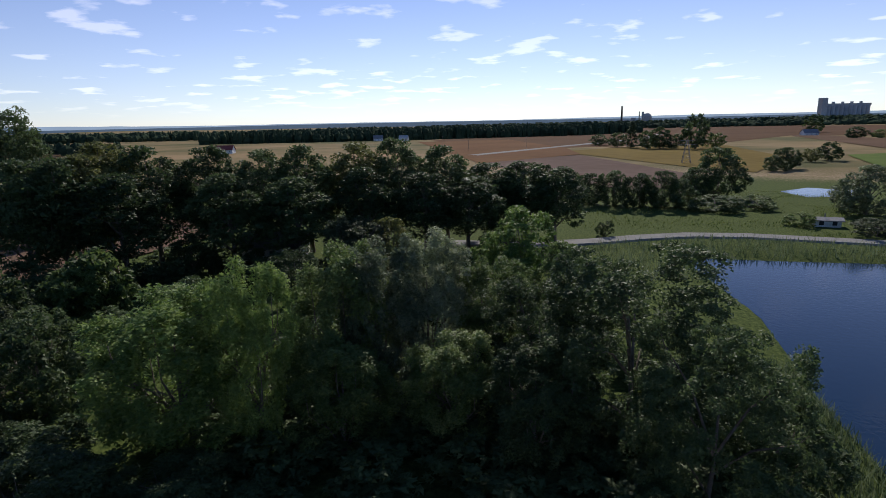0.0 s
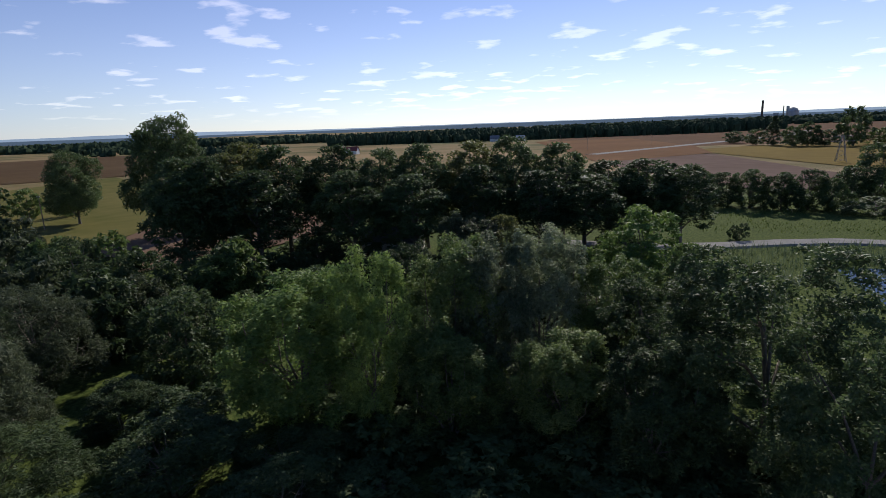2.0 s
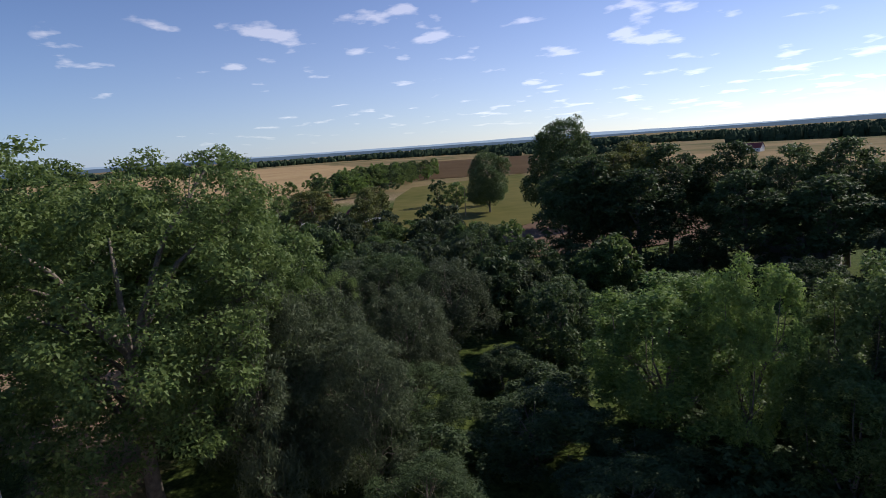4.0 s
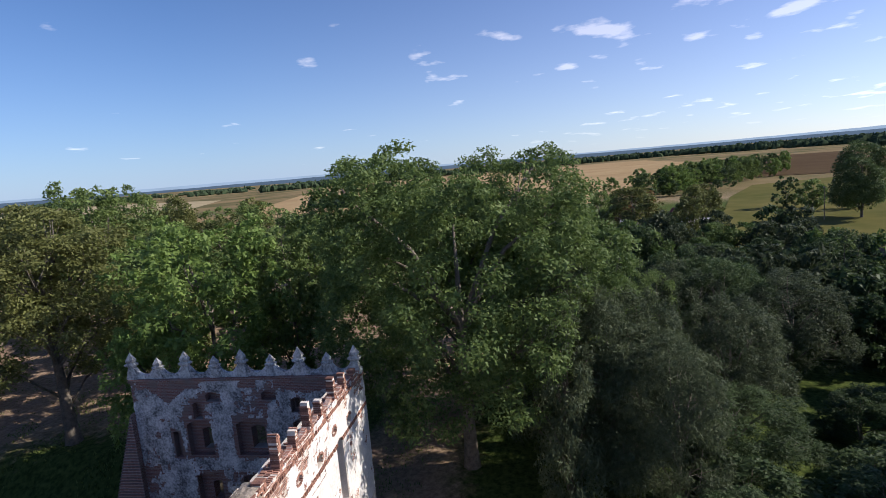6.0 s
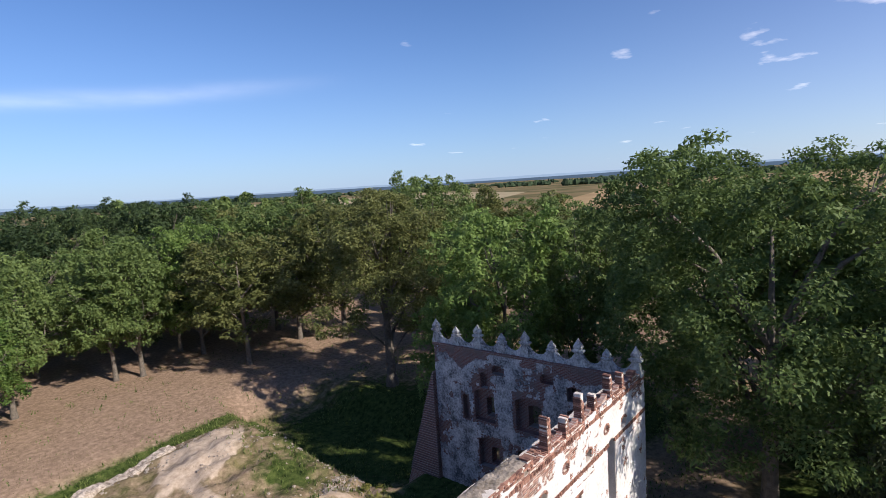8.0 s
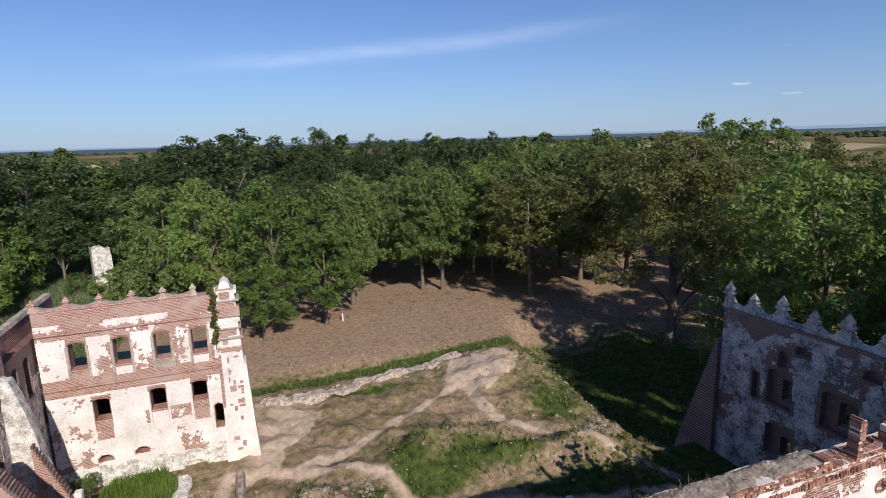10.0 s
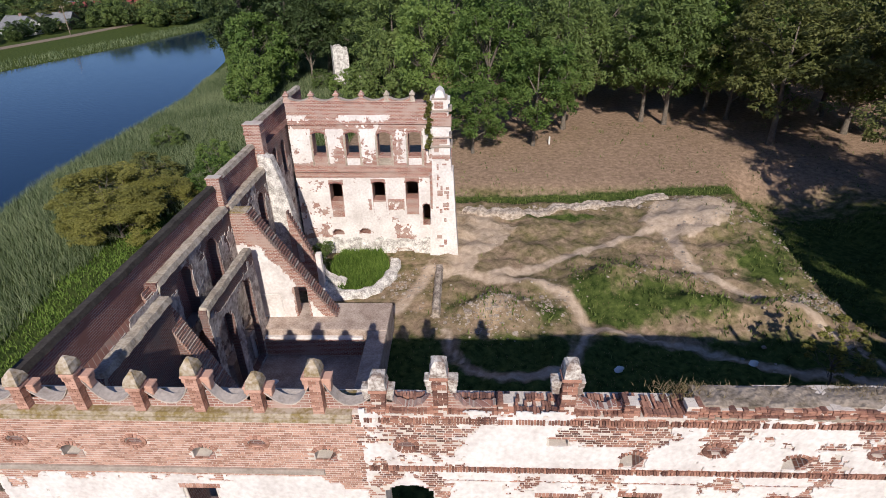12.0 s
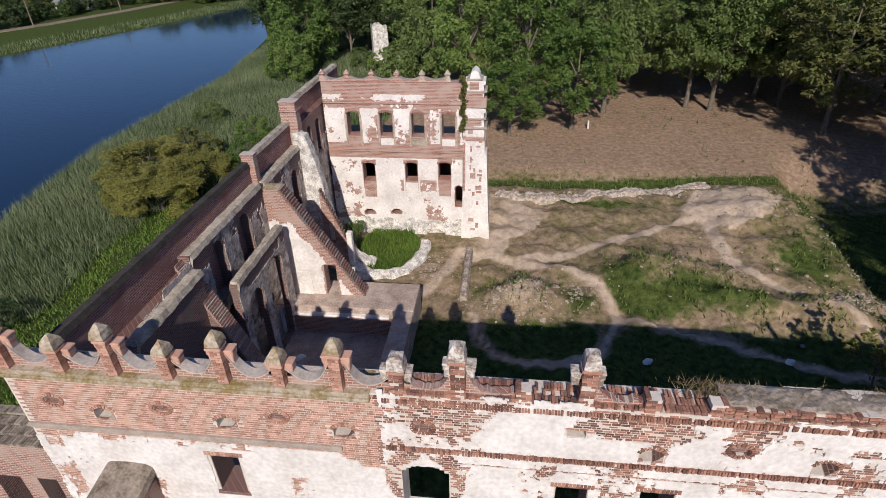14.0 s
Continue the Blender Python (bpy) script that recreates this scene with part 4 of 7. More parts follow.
for (ua, ba), (ub, bb) in zip(E_PINS, E_PINS[1:]):
    swoop(east, ub + 0.2, ua - 0.2, 11.4, 0.62, 0.62, 0.72, 0.98, PLASTER_DIRTY, None)
# sloping buttress with brick steps at its northern end
v = [(15.3, 0.1, -3.0), (19.4, 0.1, -3.0), (15.3, 1.5, -3.0), (19.4, 1.5, -3.0), (15.3, 0.1, 9.0), (15.32, 0.1, 9.0), (15.3, 1.5, 9.0), (15.32, 1.5, 9.0)]
child("buttress", mesh_of("buttress", v, [(0, 2, 3, 1), (4, 5, 7, 6), (0, 1, 5, 4), (2, 6, 7, 3), (0, 4, 6, 2), (1, 3, 7, 5)], COURSED), east, "sloping brick buttress")
child("buttress_step", boxes("buttress_step", [(15.3, 15.35 + (9.0 - z) * 0.345, 0.0, 1.58, z - 0.1, z) for z in np.arange(0.2, 9.0, 0.21)], COURSED_DARK), east, "stepped brick edge")

def rough_top(u0, u1, y0, y1, z, seed, amp=0.06):
    """A worn, uneven wall top."""
    v, f = [], []
    nu, ny = max(4, int((u1 - u0) / 0.14)), 6
    for i in range(nu + 1):
        for j in range(ny + 1):
            u, y = u0 + (u1 - u0) * i / nu, y0 + (y1 - y0) * j / ny
            w = 0.6 * amp * fuzz(u, seed, j * 0.7, 3.1)
            dz = amp * fuzz(u, y, seed, 1.6) + 0.6 * amp * fuzz(u, y, seed + 5, 5.0)
            v.append((u, y + w, z + dz - (0.22 + amp if j in (0, ny) else 0) - (0.3 if i in (0, nu) else 0)))
    for i in range(nu):
        for j in range(ny):
            k = i * (ny + 1) + j
            f.append((k, k + ny + 1, k + ny + 2, k + 1))
    return v, f


# ---- west wall ----
west = thing("castle_west_wall", "long red-brick castle wall with a dark coping and arched window bays", "castle wall", kind="structure", at=(-11.75, 1.0, 0), rz=90)
# local x along +y, local y towards -x (outwards)


def west_top(u):
    y = u + 1
    return 11.3 if y < 17.6 else (11.55 if y < 24.6 else 12.75)


par = wall_mesh("parapet_wall", 36.0, -0.8, west_top, 0.36, [], COURSED_RED, 0.6)
for q in par.vertices:
    q.co.y += 0.2
child("parapet_wall", par, west)
W_OPEN = [(9.3, 10.9, 6.4, 9.6, 0.7), (12.6, 14.1, 6.6, 9.5, 0.7), (9.6, 10.8, 2.6, 5.6, 0.6), (12.8, 14.0, 2.6, 5.6, 0.6), (4.4, 5.8, 5.8, 8.6, 0.6), (18.5, 19.8, 6.0, 8.8, 0.5), (20.8, 22.0, 6.0, 8.8, 0.5), (25.0, 26.0, 8.0, 10.6, 0.4), (27.0, 28.0, 8.0, 10.6, 0.4), (25.4, 26.4, 4.2, 6.6, 0.4)]
inner = wall_mesh("inner_wall", 36.0, -0.5, lambda u: 9.5 if u < 7.6 else (10.15 if u < 16.4 else (10.0 if u < 23.4 else 11.3)), 0.56, W_OPEN, COURSED_DARK, 0.6)
for q in inner.vertices:
    q.co.y -= 0.365
child("inner_wall", inner, west)


def west_plaster(u, z):
    n1 = fuzz(u, z, 40, 0.5) + 0.6 * fuzz(u, z, 44, 1.6) + 0.4 * fuzz(u, z, 49, 4)
    return n1 > -0.5 + (0.75 if z > 9.0 else 0)


child("plaster_coat", plaster_mesh("plaster_coat", 36.0, 0.0, 10.0, W_OPEN, west_plaster, 0.13, PLASTER_GREY, 0.03, -0.365), west, "patchy grey plaster")
child("coping", mesh_of("coping", *rough_top(0, 16.5, 0.13, 0.65, 11.42, 3, 0.025), COPING), west, "dark weathered coping")
for u0, u1, z in ((16.9, 23.4, 11.66), (24.1, 36.0, 12.86)):
    child("coping", mesh_of("coping", *rough_top(u0, u1, 0.12, 0.66, z, u0, 0.035), LEDGE), west, "pale stone coping")
for u0, u1, y0, z, amp in ((2.4, 7.9, -0.98, 9.56, 0.05), (7.8, 16.3, -0.46, 10.2, 0.05), (16.5, 23.2, -0.46, 10.05, 0.06)):
    child("inner_ledge", mesh_of("inner_ledge", *rough_top(u0, u1, y0, -0.28 if u0 < 3 else 0.2, z, u0 + 2, amp), LEDGE), west, "pale worn wall top")
child("pier", boxes("pier", [(16.45, 16.95, -0.15, 0.62, 9.9, 11.75), (16.4, 17.0, -0.2, 0.66, 11.75, 11.86)], COURSED, 0.02), west, "brick pier")
child("pier", boxes("pier", [(23.3, 24.1, -0.45, 0.70, 9.9, 12.95), (23.22, 24.18, -0.5, 0.75, 12.3, 12.42), (23.22, 24.18, -0.5, 0.75, 12.95, 13.03)], COURSED, 0.02), west, "brick pier")

child("lower_thick_wall", boxes("lower_thick_wall", [(0.2, 7.6, -0.9, -0.37, -0.4, 9.4)], COURSED_DARK), west, "thicker brick wall foot")
ARCADE = [(0.6, 2.5, 0.6, 6.4, 0.8), (3.3, 5.4, 0.6, 6.7, 0.9)]
arcade = wall_mesh("arcade_wall", 6.4, 0.0, 7.8, 0.4, ARCADE, COURSED_DARK, 0.8)
for q in arcade.vertices:
    q.co.x += 9.0
    q.co.y -= 1.65
child("arcade_wall", arcade, west, "lower brick arcade wall")
coat = plaster_mesh("plaster_coat", 6.4, 0.2, 7.5, ARCADE, lambda u, z: fuzz(u, z, 31, 0.6) + 0.6 * fuzz(u, z, 35, 1.9) > -0.65 + 0.9 * (z > 6.9), 0.12, PLASTER_GREY, 0.03)
for q in coat.vertices:
    q.co.x += 9.0
    q.co.y -= 1.65
child("plaster_coat", coat, west, "patchy white plaster")
child("arcade_ledge", mesh_of("arcade_ledge", *rough_top(9.0, 15.4, -1.72, -1.19, 7.93, 8, 0.06), LEDGE), west, "pale worn wall top")

# ---- north facade ----
NY = 29.88
north = thing("castle_north_facade", "three-storey castle facade of brick and white plaster with empty windows", "castle wall", kind="structure", at=(-11.2, NY, 0))
N_OPEN = [(x + 11.2, x + 11.2 + 1.0, 8.75, 10.75, 0.22) for x in (-9.42, -6.78, -4.25, -1.83)] + [(-8.5 + 11.2, -7.5 + 11.2, 4.85, 6.5, 0.16), (-4.95 + 11.2, -3.95 + 11.2, 4.95, 6.6, 0.16), (-2.2 + 11.2, -1.2 + 11.2, 5.1, 6.65, 0.16)]
N_OPEN += [(2.5, 3.4, 1.75, 2.2, 0.35), (4.85, 5.75, 1.85, 2.3, 0.35), (7.9, 9.4, -0.4, 0.35, 0.45), (10.35, 10.95, 2.7, 4.6, 0.3)]
child("wall_core", wall_mesh("wall_core", 11.5, -0.6, 13.0, 1.0, N_OPEN, COURSED, 0.7), north)


def north_plaster(u, z):
    n1 = fuzz(u, z, 60, 0.6) + 0.6 * fuzz(u, z, 64, 1.8) + 0.4 * fuzz(u, z, 69, 5) + 0.25 * fuzz(u, z, 73, 11)
    if z > 12.1 or 6.95 < z < 8.2:
        return False
    if z > 11.65:
        return n1 > 0.1
    if z > 11.0:
        return n1 > 0.45
    for a, b, c, d, e in N_OPEN[:7]:
        if a - 0.10 < u < b + 0.10 and c - 0.7 < z < d + 0.24:
            return n1 > 0.65
    if u > 5.8 and 4.0 < z < 5.0 and u < 9.2:
        return n1 > 0.5
    if z < 2.9 + 0.8 * fuzz(u, z, 71, 0.7):
        return n1 > -0.2
    near = min(min(abs(u - a), abs(u - b)) for a, b, c, d, e in N_OPEN[:7])
    return n1 > (-0.12 if z > 8.2 and near < 0.45 else -0.42)


child("plaster_coat", plaster_mesh("plaster_coat", 11.5, -0.4, 13.0, N_OPEN, north_plaster, 0.085, PLASTER, 0.03), north, "flaking white plaster")
for band in ((0, 11.4, -0.12, 0.1, 7.45, 7.62), (0, 11.4, -0.07, 0.1, 7.0, 7.1), (0, 11.4, -0.1, 0.1, 11.35, 11.5)):
    child("storey_band", boxes("storey_band", [band], COURSED, 0.02), north, "projecting brick band")
ROUGHCAST = material("limewashed_rubble", (0.30, 0.265, 0.235), (0.82, 0.775, 0.72), 2.2, 0.95, 1.0, 9, 0.16)


def arch_head(a, b, top, rise, high):
    """Bricks on edge over a shallow arch."""
    parts, n = [], 11
    for k in range(n):
        s0, s1 = -1 + 2 * (k + 0.08) / n, -1 + 2 * (k + 0.92) / n
        v = []
        for y in (-0.06, 0.12):
            for q, up in ((s0, 0.0), (s1, 0.0), (s1, high), (s0, high)):
                v.append(((a + b) / 2 + q * ((b - a) / 2 + 0.12), y, top - rise * q * q + up))
        parts.append((v, [(0, 1, 2, 3), (0, 4, 5, 1), (1, 5, 6, 2), (2, 6, 7, 3), (3, 7, 4, 0)]))
    return soup(parts)


for k, (a, b, c, d, e) in enumerate(N_OPEN[:7]):
    child("window_head", mesh_of("window_head", *arch_head(a, b, d - 0.02, e, 0.15), COURSED_RED), north, "arched brick window head")
    foot = 7.95 if k < 4 else c - 1.55
    for x0, x1 in ((a - 0.19, a - 0.05), (b + 0.05, b + 0.19)):
        child("window_jamb", boxes("window_jamb", [(x0, x1, -0.055, 0.02, foot, d - e - 0.05)], LEDGE if k < 4 else PLASTER, 0.02), north, "narrow raised window surround")
    child("window_sill", boxes("window_sill", [(a - 0.02, b + 0.02, -0.05, 0.6, c - 0.13, c + 0.01)], COURSED, 0.02), north, "worn brick sill")
    child("apron_panel", boxes("apron_panel", [(a - 0.02, b + 0.02, -0.035, 0.02, foot + 0.08, c - 0.16)], (COURSED, PLASTER, LEDGE, PLASTER, COURSED, PLASTER, COURSED)[k], 0.015), north, "panel below the window")


def rubble_base():
    """Crumbled limewashed masonry swelling out at the facade's foot."""
    v, f = [], []
    nu, nz = 110, 34
    for i in range(nu + 1):
        u = 0.1 + 10.9 * i / nu
        high = 1.45 + 0.35 * fuzz(u, 1, 3, 0.9)
        for j in range(nz + 1):
            q = j / nz
            z = -0.6 + (high + 0.6) * q
            out = 0.30 * (1 - q) ** 1.5 + 0.05 + 0.07 * fuzz(u, z, 5, 1.4) + 0.045 * fuzz(u, z, 9, 4.5) - (0.16 if j == nz else 0)
            for a, b, c, d, e in N_OPEN[9:10]:
                if a - 0.05 < u < b + 0.05 and c - 0.05 < z < d + 0.1:
                    out = -0.12
            v.append((u, -out, z))
    for i in range(nu):
        for j in range(nz):
            k = i * (nz + 1) + j
            f.append((k, k + nz + 1, k + nz + 2, k + 1))
    return v, f


child("rubble_base", mesh_of("rubble_base", *rubble_base(), ROUGHCAST), north, "crumbling limewashed rubble foot")
N_PINS = [0.05, 2.0, 3.95, 5.9, 7.85, 9.8]
for k, u in enumerate(N_PINS):
    m = Empty_at("pinnacle", north, u, 13.0, 0.5)
    h = 0.85
    prof = [(0.0, 0.26), (0.35, 0.17), (0.5, 0.15), (0.58, 0.23), (0.68, 0.22), (0.8, 0.13), (1.0, 0.03)]
    v = [(sx * r, sy * r * 0.9, q * h) for q, r in prof for sx, sy in ((-1, -1), (1, -1), (1, 1), (-1, 1))]
    f = [(q * 4 + i, q * 4 + (i + 1) % 4, q * 4 + 4 + (i + 1) % 4, q * 4 + 4 + i) for q in range(len(prof) - 1) for i in range(4)] + [(3, 2, 1, 0), tuple(len(prof) * 4 - 4 + i for i in range(4))]
    child("stone", mesh_of("stone", v, f, COURSED if k < 4 else LEDGE), m)
for ua, ub in zip(N_PINS, N_PINS[1:]):
    swoop(north, ua + 0.14, ub - 0.14, 12.9, 0.25, 0.25, 0.3, 0.7, COURSED, CONCRETE)
# corner buttress, wider towards the foot
prof = [(-0.6, 10.85, 13.3), (4.0, 11.0, 13.05), (7.5, 11.05, 12.9), (7.55, 11.2, 12.75), (10.8, 11.25, 12.6), (10.85, 11.15, 12.75), (11.1, 11.15, 12.75), (11.15, 11.3, 12.6), (12.9, 11.3, 12.55), (12.95, 11.15, 12.7), (13.2, 11.15, 12.7), (13.25, 11.5, 12.35), (13.75, 11.6, 12.2), (13.95, 11.85, 11.95)]
v, f = [], []
for z, a, b in prof:
    back = -0.55 + 0.03 * z
    v += [(a, back, z), (b, back, z), (b, 1.3, z), (a, 1.3, z)]
f = [(q * 4 + i, q * 4 + (i + 1) % 4, q * 4 + 4 + (i + 1) % 4, q * 4 + 4 + i) for q in range(len(prof) - 1) for i in range(4)] + [(3, 2, 1, 0), tuple(len(prof) * 4 - 4 + i for i in range(4))]
child("corner_buttress", mesh_of("corner_buttress", v, f, PLASTER), north, "tall plastered corner buttress")
child("buttress_band", boxes("buttress_band", [(11.12, 12.86, -0.40, 1.36, 9.55, 9.72), (11.2, 12.8, -0.36, 1.36, 10.3, 10.42), (11.08, 12.84, -0.30, 1.36, 12.35, 12.5), (11.3, 12.5, -0.2, 1.2, 13.22, 13.36)], CONCRETE, 0.03), north, "moulded stone band")
child("buttress_panel", boxes("buttress_panel", [(11.35, 12.45, -0.30, 0.3, 9.8, 10.25), (11.34, 12.5, -0.24, 0.3, 11.5, 12.3), (11.5, 12.2, -0.21, 0.3, 12.55, 13.1)], COURSED, 0.02), north, "bare brick panel")
child("buttress_brick", boxes("buttress_brick", [(11.0, 11.22, -0.42, 0.4, 1.0, 7.6), (11.18, 12.8, -0.32, 0.5, 11.2, 12.0), (11.22, 12.7, -0.36, 0.4, 8.6, 8.95)], COURSED, 0.03), north, "exposed brick edge")
patch = random.Random(17)
patches = []
for _ in range(26):
    z = patch.uniform(0.5, 10.4)
    u, w, h = patch.uniform(11.25, 12.35), patch.uniform(0.12, 0.5), patch.uniform(0.1, 0.5)
    patches.append(box_data(u, min(u + w, 12.55), -0.565 + 0.03 * (z + h), 0.2, z, z + h))
child("exposed_brick", mesh_of("exposed_brick", *soup(patches), COURSED), north, "bricks showing where plaster fell off", "stuff")
rear = thing("castle_rear_wall", "lower ruined wall behind the facade", "castle wall", kind="structure", at=(-11.2, 37.0, 0))
child("wall_core", wall_mesh("wall_core", 12.6, -0.6, lambda u: 6.9 + 0.3 * fuzz(u, 3), 0.9, [], COURSED), rear)
side = thing("castle_wing_wall", "plastered side wall of the ruined wing", "castle wall", kind="structure", at=(1.2, 31.0, 0), rz=90)
child("wall_core", wall_mesh("wall_core", 6.9, -0.6, lambda u: 7.2 + 0.3 * fuzz(u, 7), 0.9, [(2, 3, 4.8, 6.4, 0.1)], COURSED), side)
EARTH = material("dry_earth", (0.20, 0.135, 0.08), (0.42, 0.30, 0.19), 1.5, 0.95, 0.7, 8)
floor_slab = new("wing_floor", boxes("wing_floor", [(-11.2, 0.5, NY + 1.0, 37.0, 7.0, 7.3)], EARTH))
tagged(floor_slab, "overgrown vault over the lower rooms", "floor", "", "structure")

def slant_wall(name, length, low, top, thick, openings, mat, step=0.12, rough=0.0):
    """A wall with a sloping, not stepped, top edge."""
    us = {0.0, length}
    us |= {round(length * i / round(length / step), 3) for i in range(round(length / step) + 1)}
    for a, b, c, d, e in openings:
        us |= {a, b}
    us, parts = sorted(us), []
    for a, b in zip(us, us[1:]):
        spans = [(low, None)]
        for o in openings:
            if o[0] < (a + b) / 2 < o[1]:
                spans = [(low, o[2]), (o[3], None)]
        for z0, z1 in spans:
            ta, tb = (top(a), top(b)) if z1 is None else (z1, z1)
            if max(ta, tb) <= z0:
                continue
            wa, wb = rough * fuzz(a, 3, z0, 2.5), rough * fuzz(b, 3, z0, 2.5)
            v = [(a, wa, z0), (b, wb, z0), (b, wb, max(tb, z0)), (a, wa, max(ta, z0)), (a, thick, z0), (b, thick, z0), (b, thick, max(tb, z0)), (a, thick, max(ta, z0))]
            parts.append((v, [(0, 1, 2, 3), (5, 4, 7, 6), (3, 2, 6, 7), (1, 0, 4, 5), (0, 3, 7, 4), (1, 5, 6, 2)]))
    return mesh_of(name, *soup(parts), mat)


# ---- cross walls and platform in the court ----
cross_a = thing("castle_cross_wall", "raking brick and plaster cross wall with a doorway", "castle wall", kind="structure", at=(-11.75, 17.3, 0))


def rake_a(u):
    x = u - 11.75
    return 9.7 if x < -10.35 else max(2.3, 9.7 - (x + 10.35) * 1.63)


A_OPEN = [(3.5, 4.3, 2.1, 4.5, 0.0)]
child("wall_core", slant_wall("wall_core", 6.1, -0.5, rake_a, 0.75, A_OPEN, COURSED), cross_a)


def a_plaster(u, z):
    n1 = fuzz(u, z, 80, 0.7) + 0.5 * fuzz(u, z, 84, 2.0)
    return z < rake_a(u) - 1.35 - 0.4 * n1 and z < 7.6 + n1 * 0.8 and n1 > -0.9


child("plaster_coat", plaster_mesh("plaster_coat", 6.1, 0.0, 9.6, A_OPEN, a_plaster, 0.13, PLASTER, 0.03), cross_a, "white plaster below a brick verge")
steps = []
u = 1.4
while u < 6.0:
    z = rake_a(u)
    steps.append(box_data(u, u + 0.16, -0.06, 0.8, z - 0.16, z + 0.06))
    u += 0.105
child("brick_verge", mesh_of("brick_verge", *soup(steps), COURSED_DARK), cross_a, "sloping brick-on-edge verge")
child("verge_top", boxes("verge_top", [(0, 1.45, -0.06, 0.8, 9.7, 9.8)], MOSSY, 0.02), cross_a)
child("niche", boxes("niche", [(0.5, 2.6, -0.1, 0.02, 2.1, 2.3), (0.45, 0.6, -0.09, 0.02, 2.3, 3.75), (2.45, 2.6, -0.09, 0.02, 2.3, 3.75), (0.6, 2.45, -0.09, 0.02, 3.75, 3.95)], PLASTER, 0.02), cross_a, "shallow plaster niche frame")
cross_b = thing("castle_broken_cross_wall", "broken white plaster wall with red brick edge", "castle wall", kind="structure", at=(-11.75, 24.0, 0))


def rake_b(u):
    x = u - 11.75
    pts = [(-11.75, 10.95), (-10.8, 10.7), (-10.4, 9.1), (-10.0, 7.1), (-9.85, 5.6), (-9.5, 4.0), (-9.2, 2.9), (-8.6, 1.6), (-7.6, 0.8), (-6.6, 0.5)]
    for (a, za), (b, zb) in zip(pts, pts[1:]):
        if x <= b:
            return za + (zb - za) * (x - a) / (b - a) + 0.14 * fuzz(x, 5, 0, 4)
    return 0.5


child("wall_core", slant_wall("wall_core", 5.1, -0.5, rake_b, 0.8, [], ROUGHCAST, 0.1, 0.05), cross_b)
raking = slant_wall("brick_flank", 1.75, 0.0, lambda u: 6.75 - u * 2.5 + 0.05 * fuzz(u, 2, 0, 6), 0.35, [(0.30, 0.80, 2.4, 4.2, 0)], COURSED, 0.1)
for q in raking.vertices:
    q.co.x += 1.5
    q.co.y -= 0.36
child("brick_flank", raking, cross_b, "raking red brick flank with a small doorway")
child("brick_verge", mesh_of("brick_verge", *soup([box_data(1.5 + k * 0.105, 1.5 + k * 0.105 + 0.13, -0.42, 0.05, 6.62 - k * 0.2625, 6.80 - k * 0.2625) for k in range(17)]), COURSED_DARK), cross_b, "sloping brick-on-edge verge")
child("plaster_block", boxes("plaster_block", [(3.2, 3.62, -0.6, -0.1, -0.3, 3.4)], PLASTER, 0.05), cross_b, "broken white plaster block")
podium = thing("ruined_platform", "raised stone floor of a ruined room with a low plastered edge", "platform", kind="structure", at=(-11.7, 15.0, 0))
child("slab", boxes("slab", [(0, 9.45, 0.9, 3.9, -0.4, 2.2)], FLOOR, 0.04), podium)
child("edge_wall", boxes("edge_wall", [(0.9, 7.9, 0.6, 1.0, -0.4, 1.75), (0.2, 1.0, 0.3, 2.0, -0.4, 2.12)], PLASTER, 0.05), podium, "plastered front edge")
child("edge_brick", boxes("edge_brick", [(0.95, 8.2, 0.55, 0.62, 0.4, 1.62)], COURSED, 0.01), podium, "brick panel in the plastered edge")
child("rim", boxes("rim", [(8.25, 9.45, -6.5, 0.9, -0.4, 2.17), (0, 0.85, -2.5, 0.9, -0.4, 2.17)], FLOOR, 0.05), podium, "broad worn brick rim of the pit")
child("lower_floor", boxes("lower_floor", [(0, 9.3, -12, 0.9, -0.4, 0.35)], FLOOR, 0.05), podium)
cross_c = thing("castle_stub_wall", "short sloping brick wall stub against the west wall", "castle wall", kind="structure", at=(-11.75, 8.2, 0))


def rake_c(u):
    return max(0.0, 10.0 - u * 2.3)


child("wall_core", slant_wall("wall_core", 3.6, -0.5, rake_c, 0.9, [(1.2, 2.3, -0.4, 3.6, 0.4)], COURSED_DARK), cross_c)
child("brick_verge", mesh_of("brick_verge", *soup([box_data(k * 0.062, k * 0.062 + 0.05, -0.05, 0.95, 9.75 - k * 0.1426, 10.06 - k * 0.1426) for k in range(58)]), COURSED), cross_c, "sloping brick-on-edge verge")
stub = thing("low_wall_stub", "low rubble wall stub standing in the court", "wall", kind="structure", at=(0.3, 20.0, 0), rz=0)
child("stones", mesh_of("stones", *rough_top(0, 0.62, 0, 6.6, 0.95, 4, 0.12), RUBBLE), stub)
child("core", boxes("core", [(0.04, 0.56, 0.05, 6.5, -0.4, 0.8)], RUBBLE, 0.06), stub)


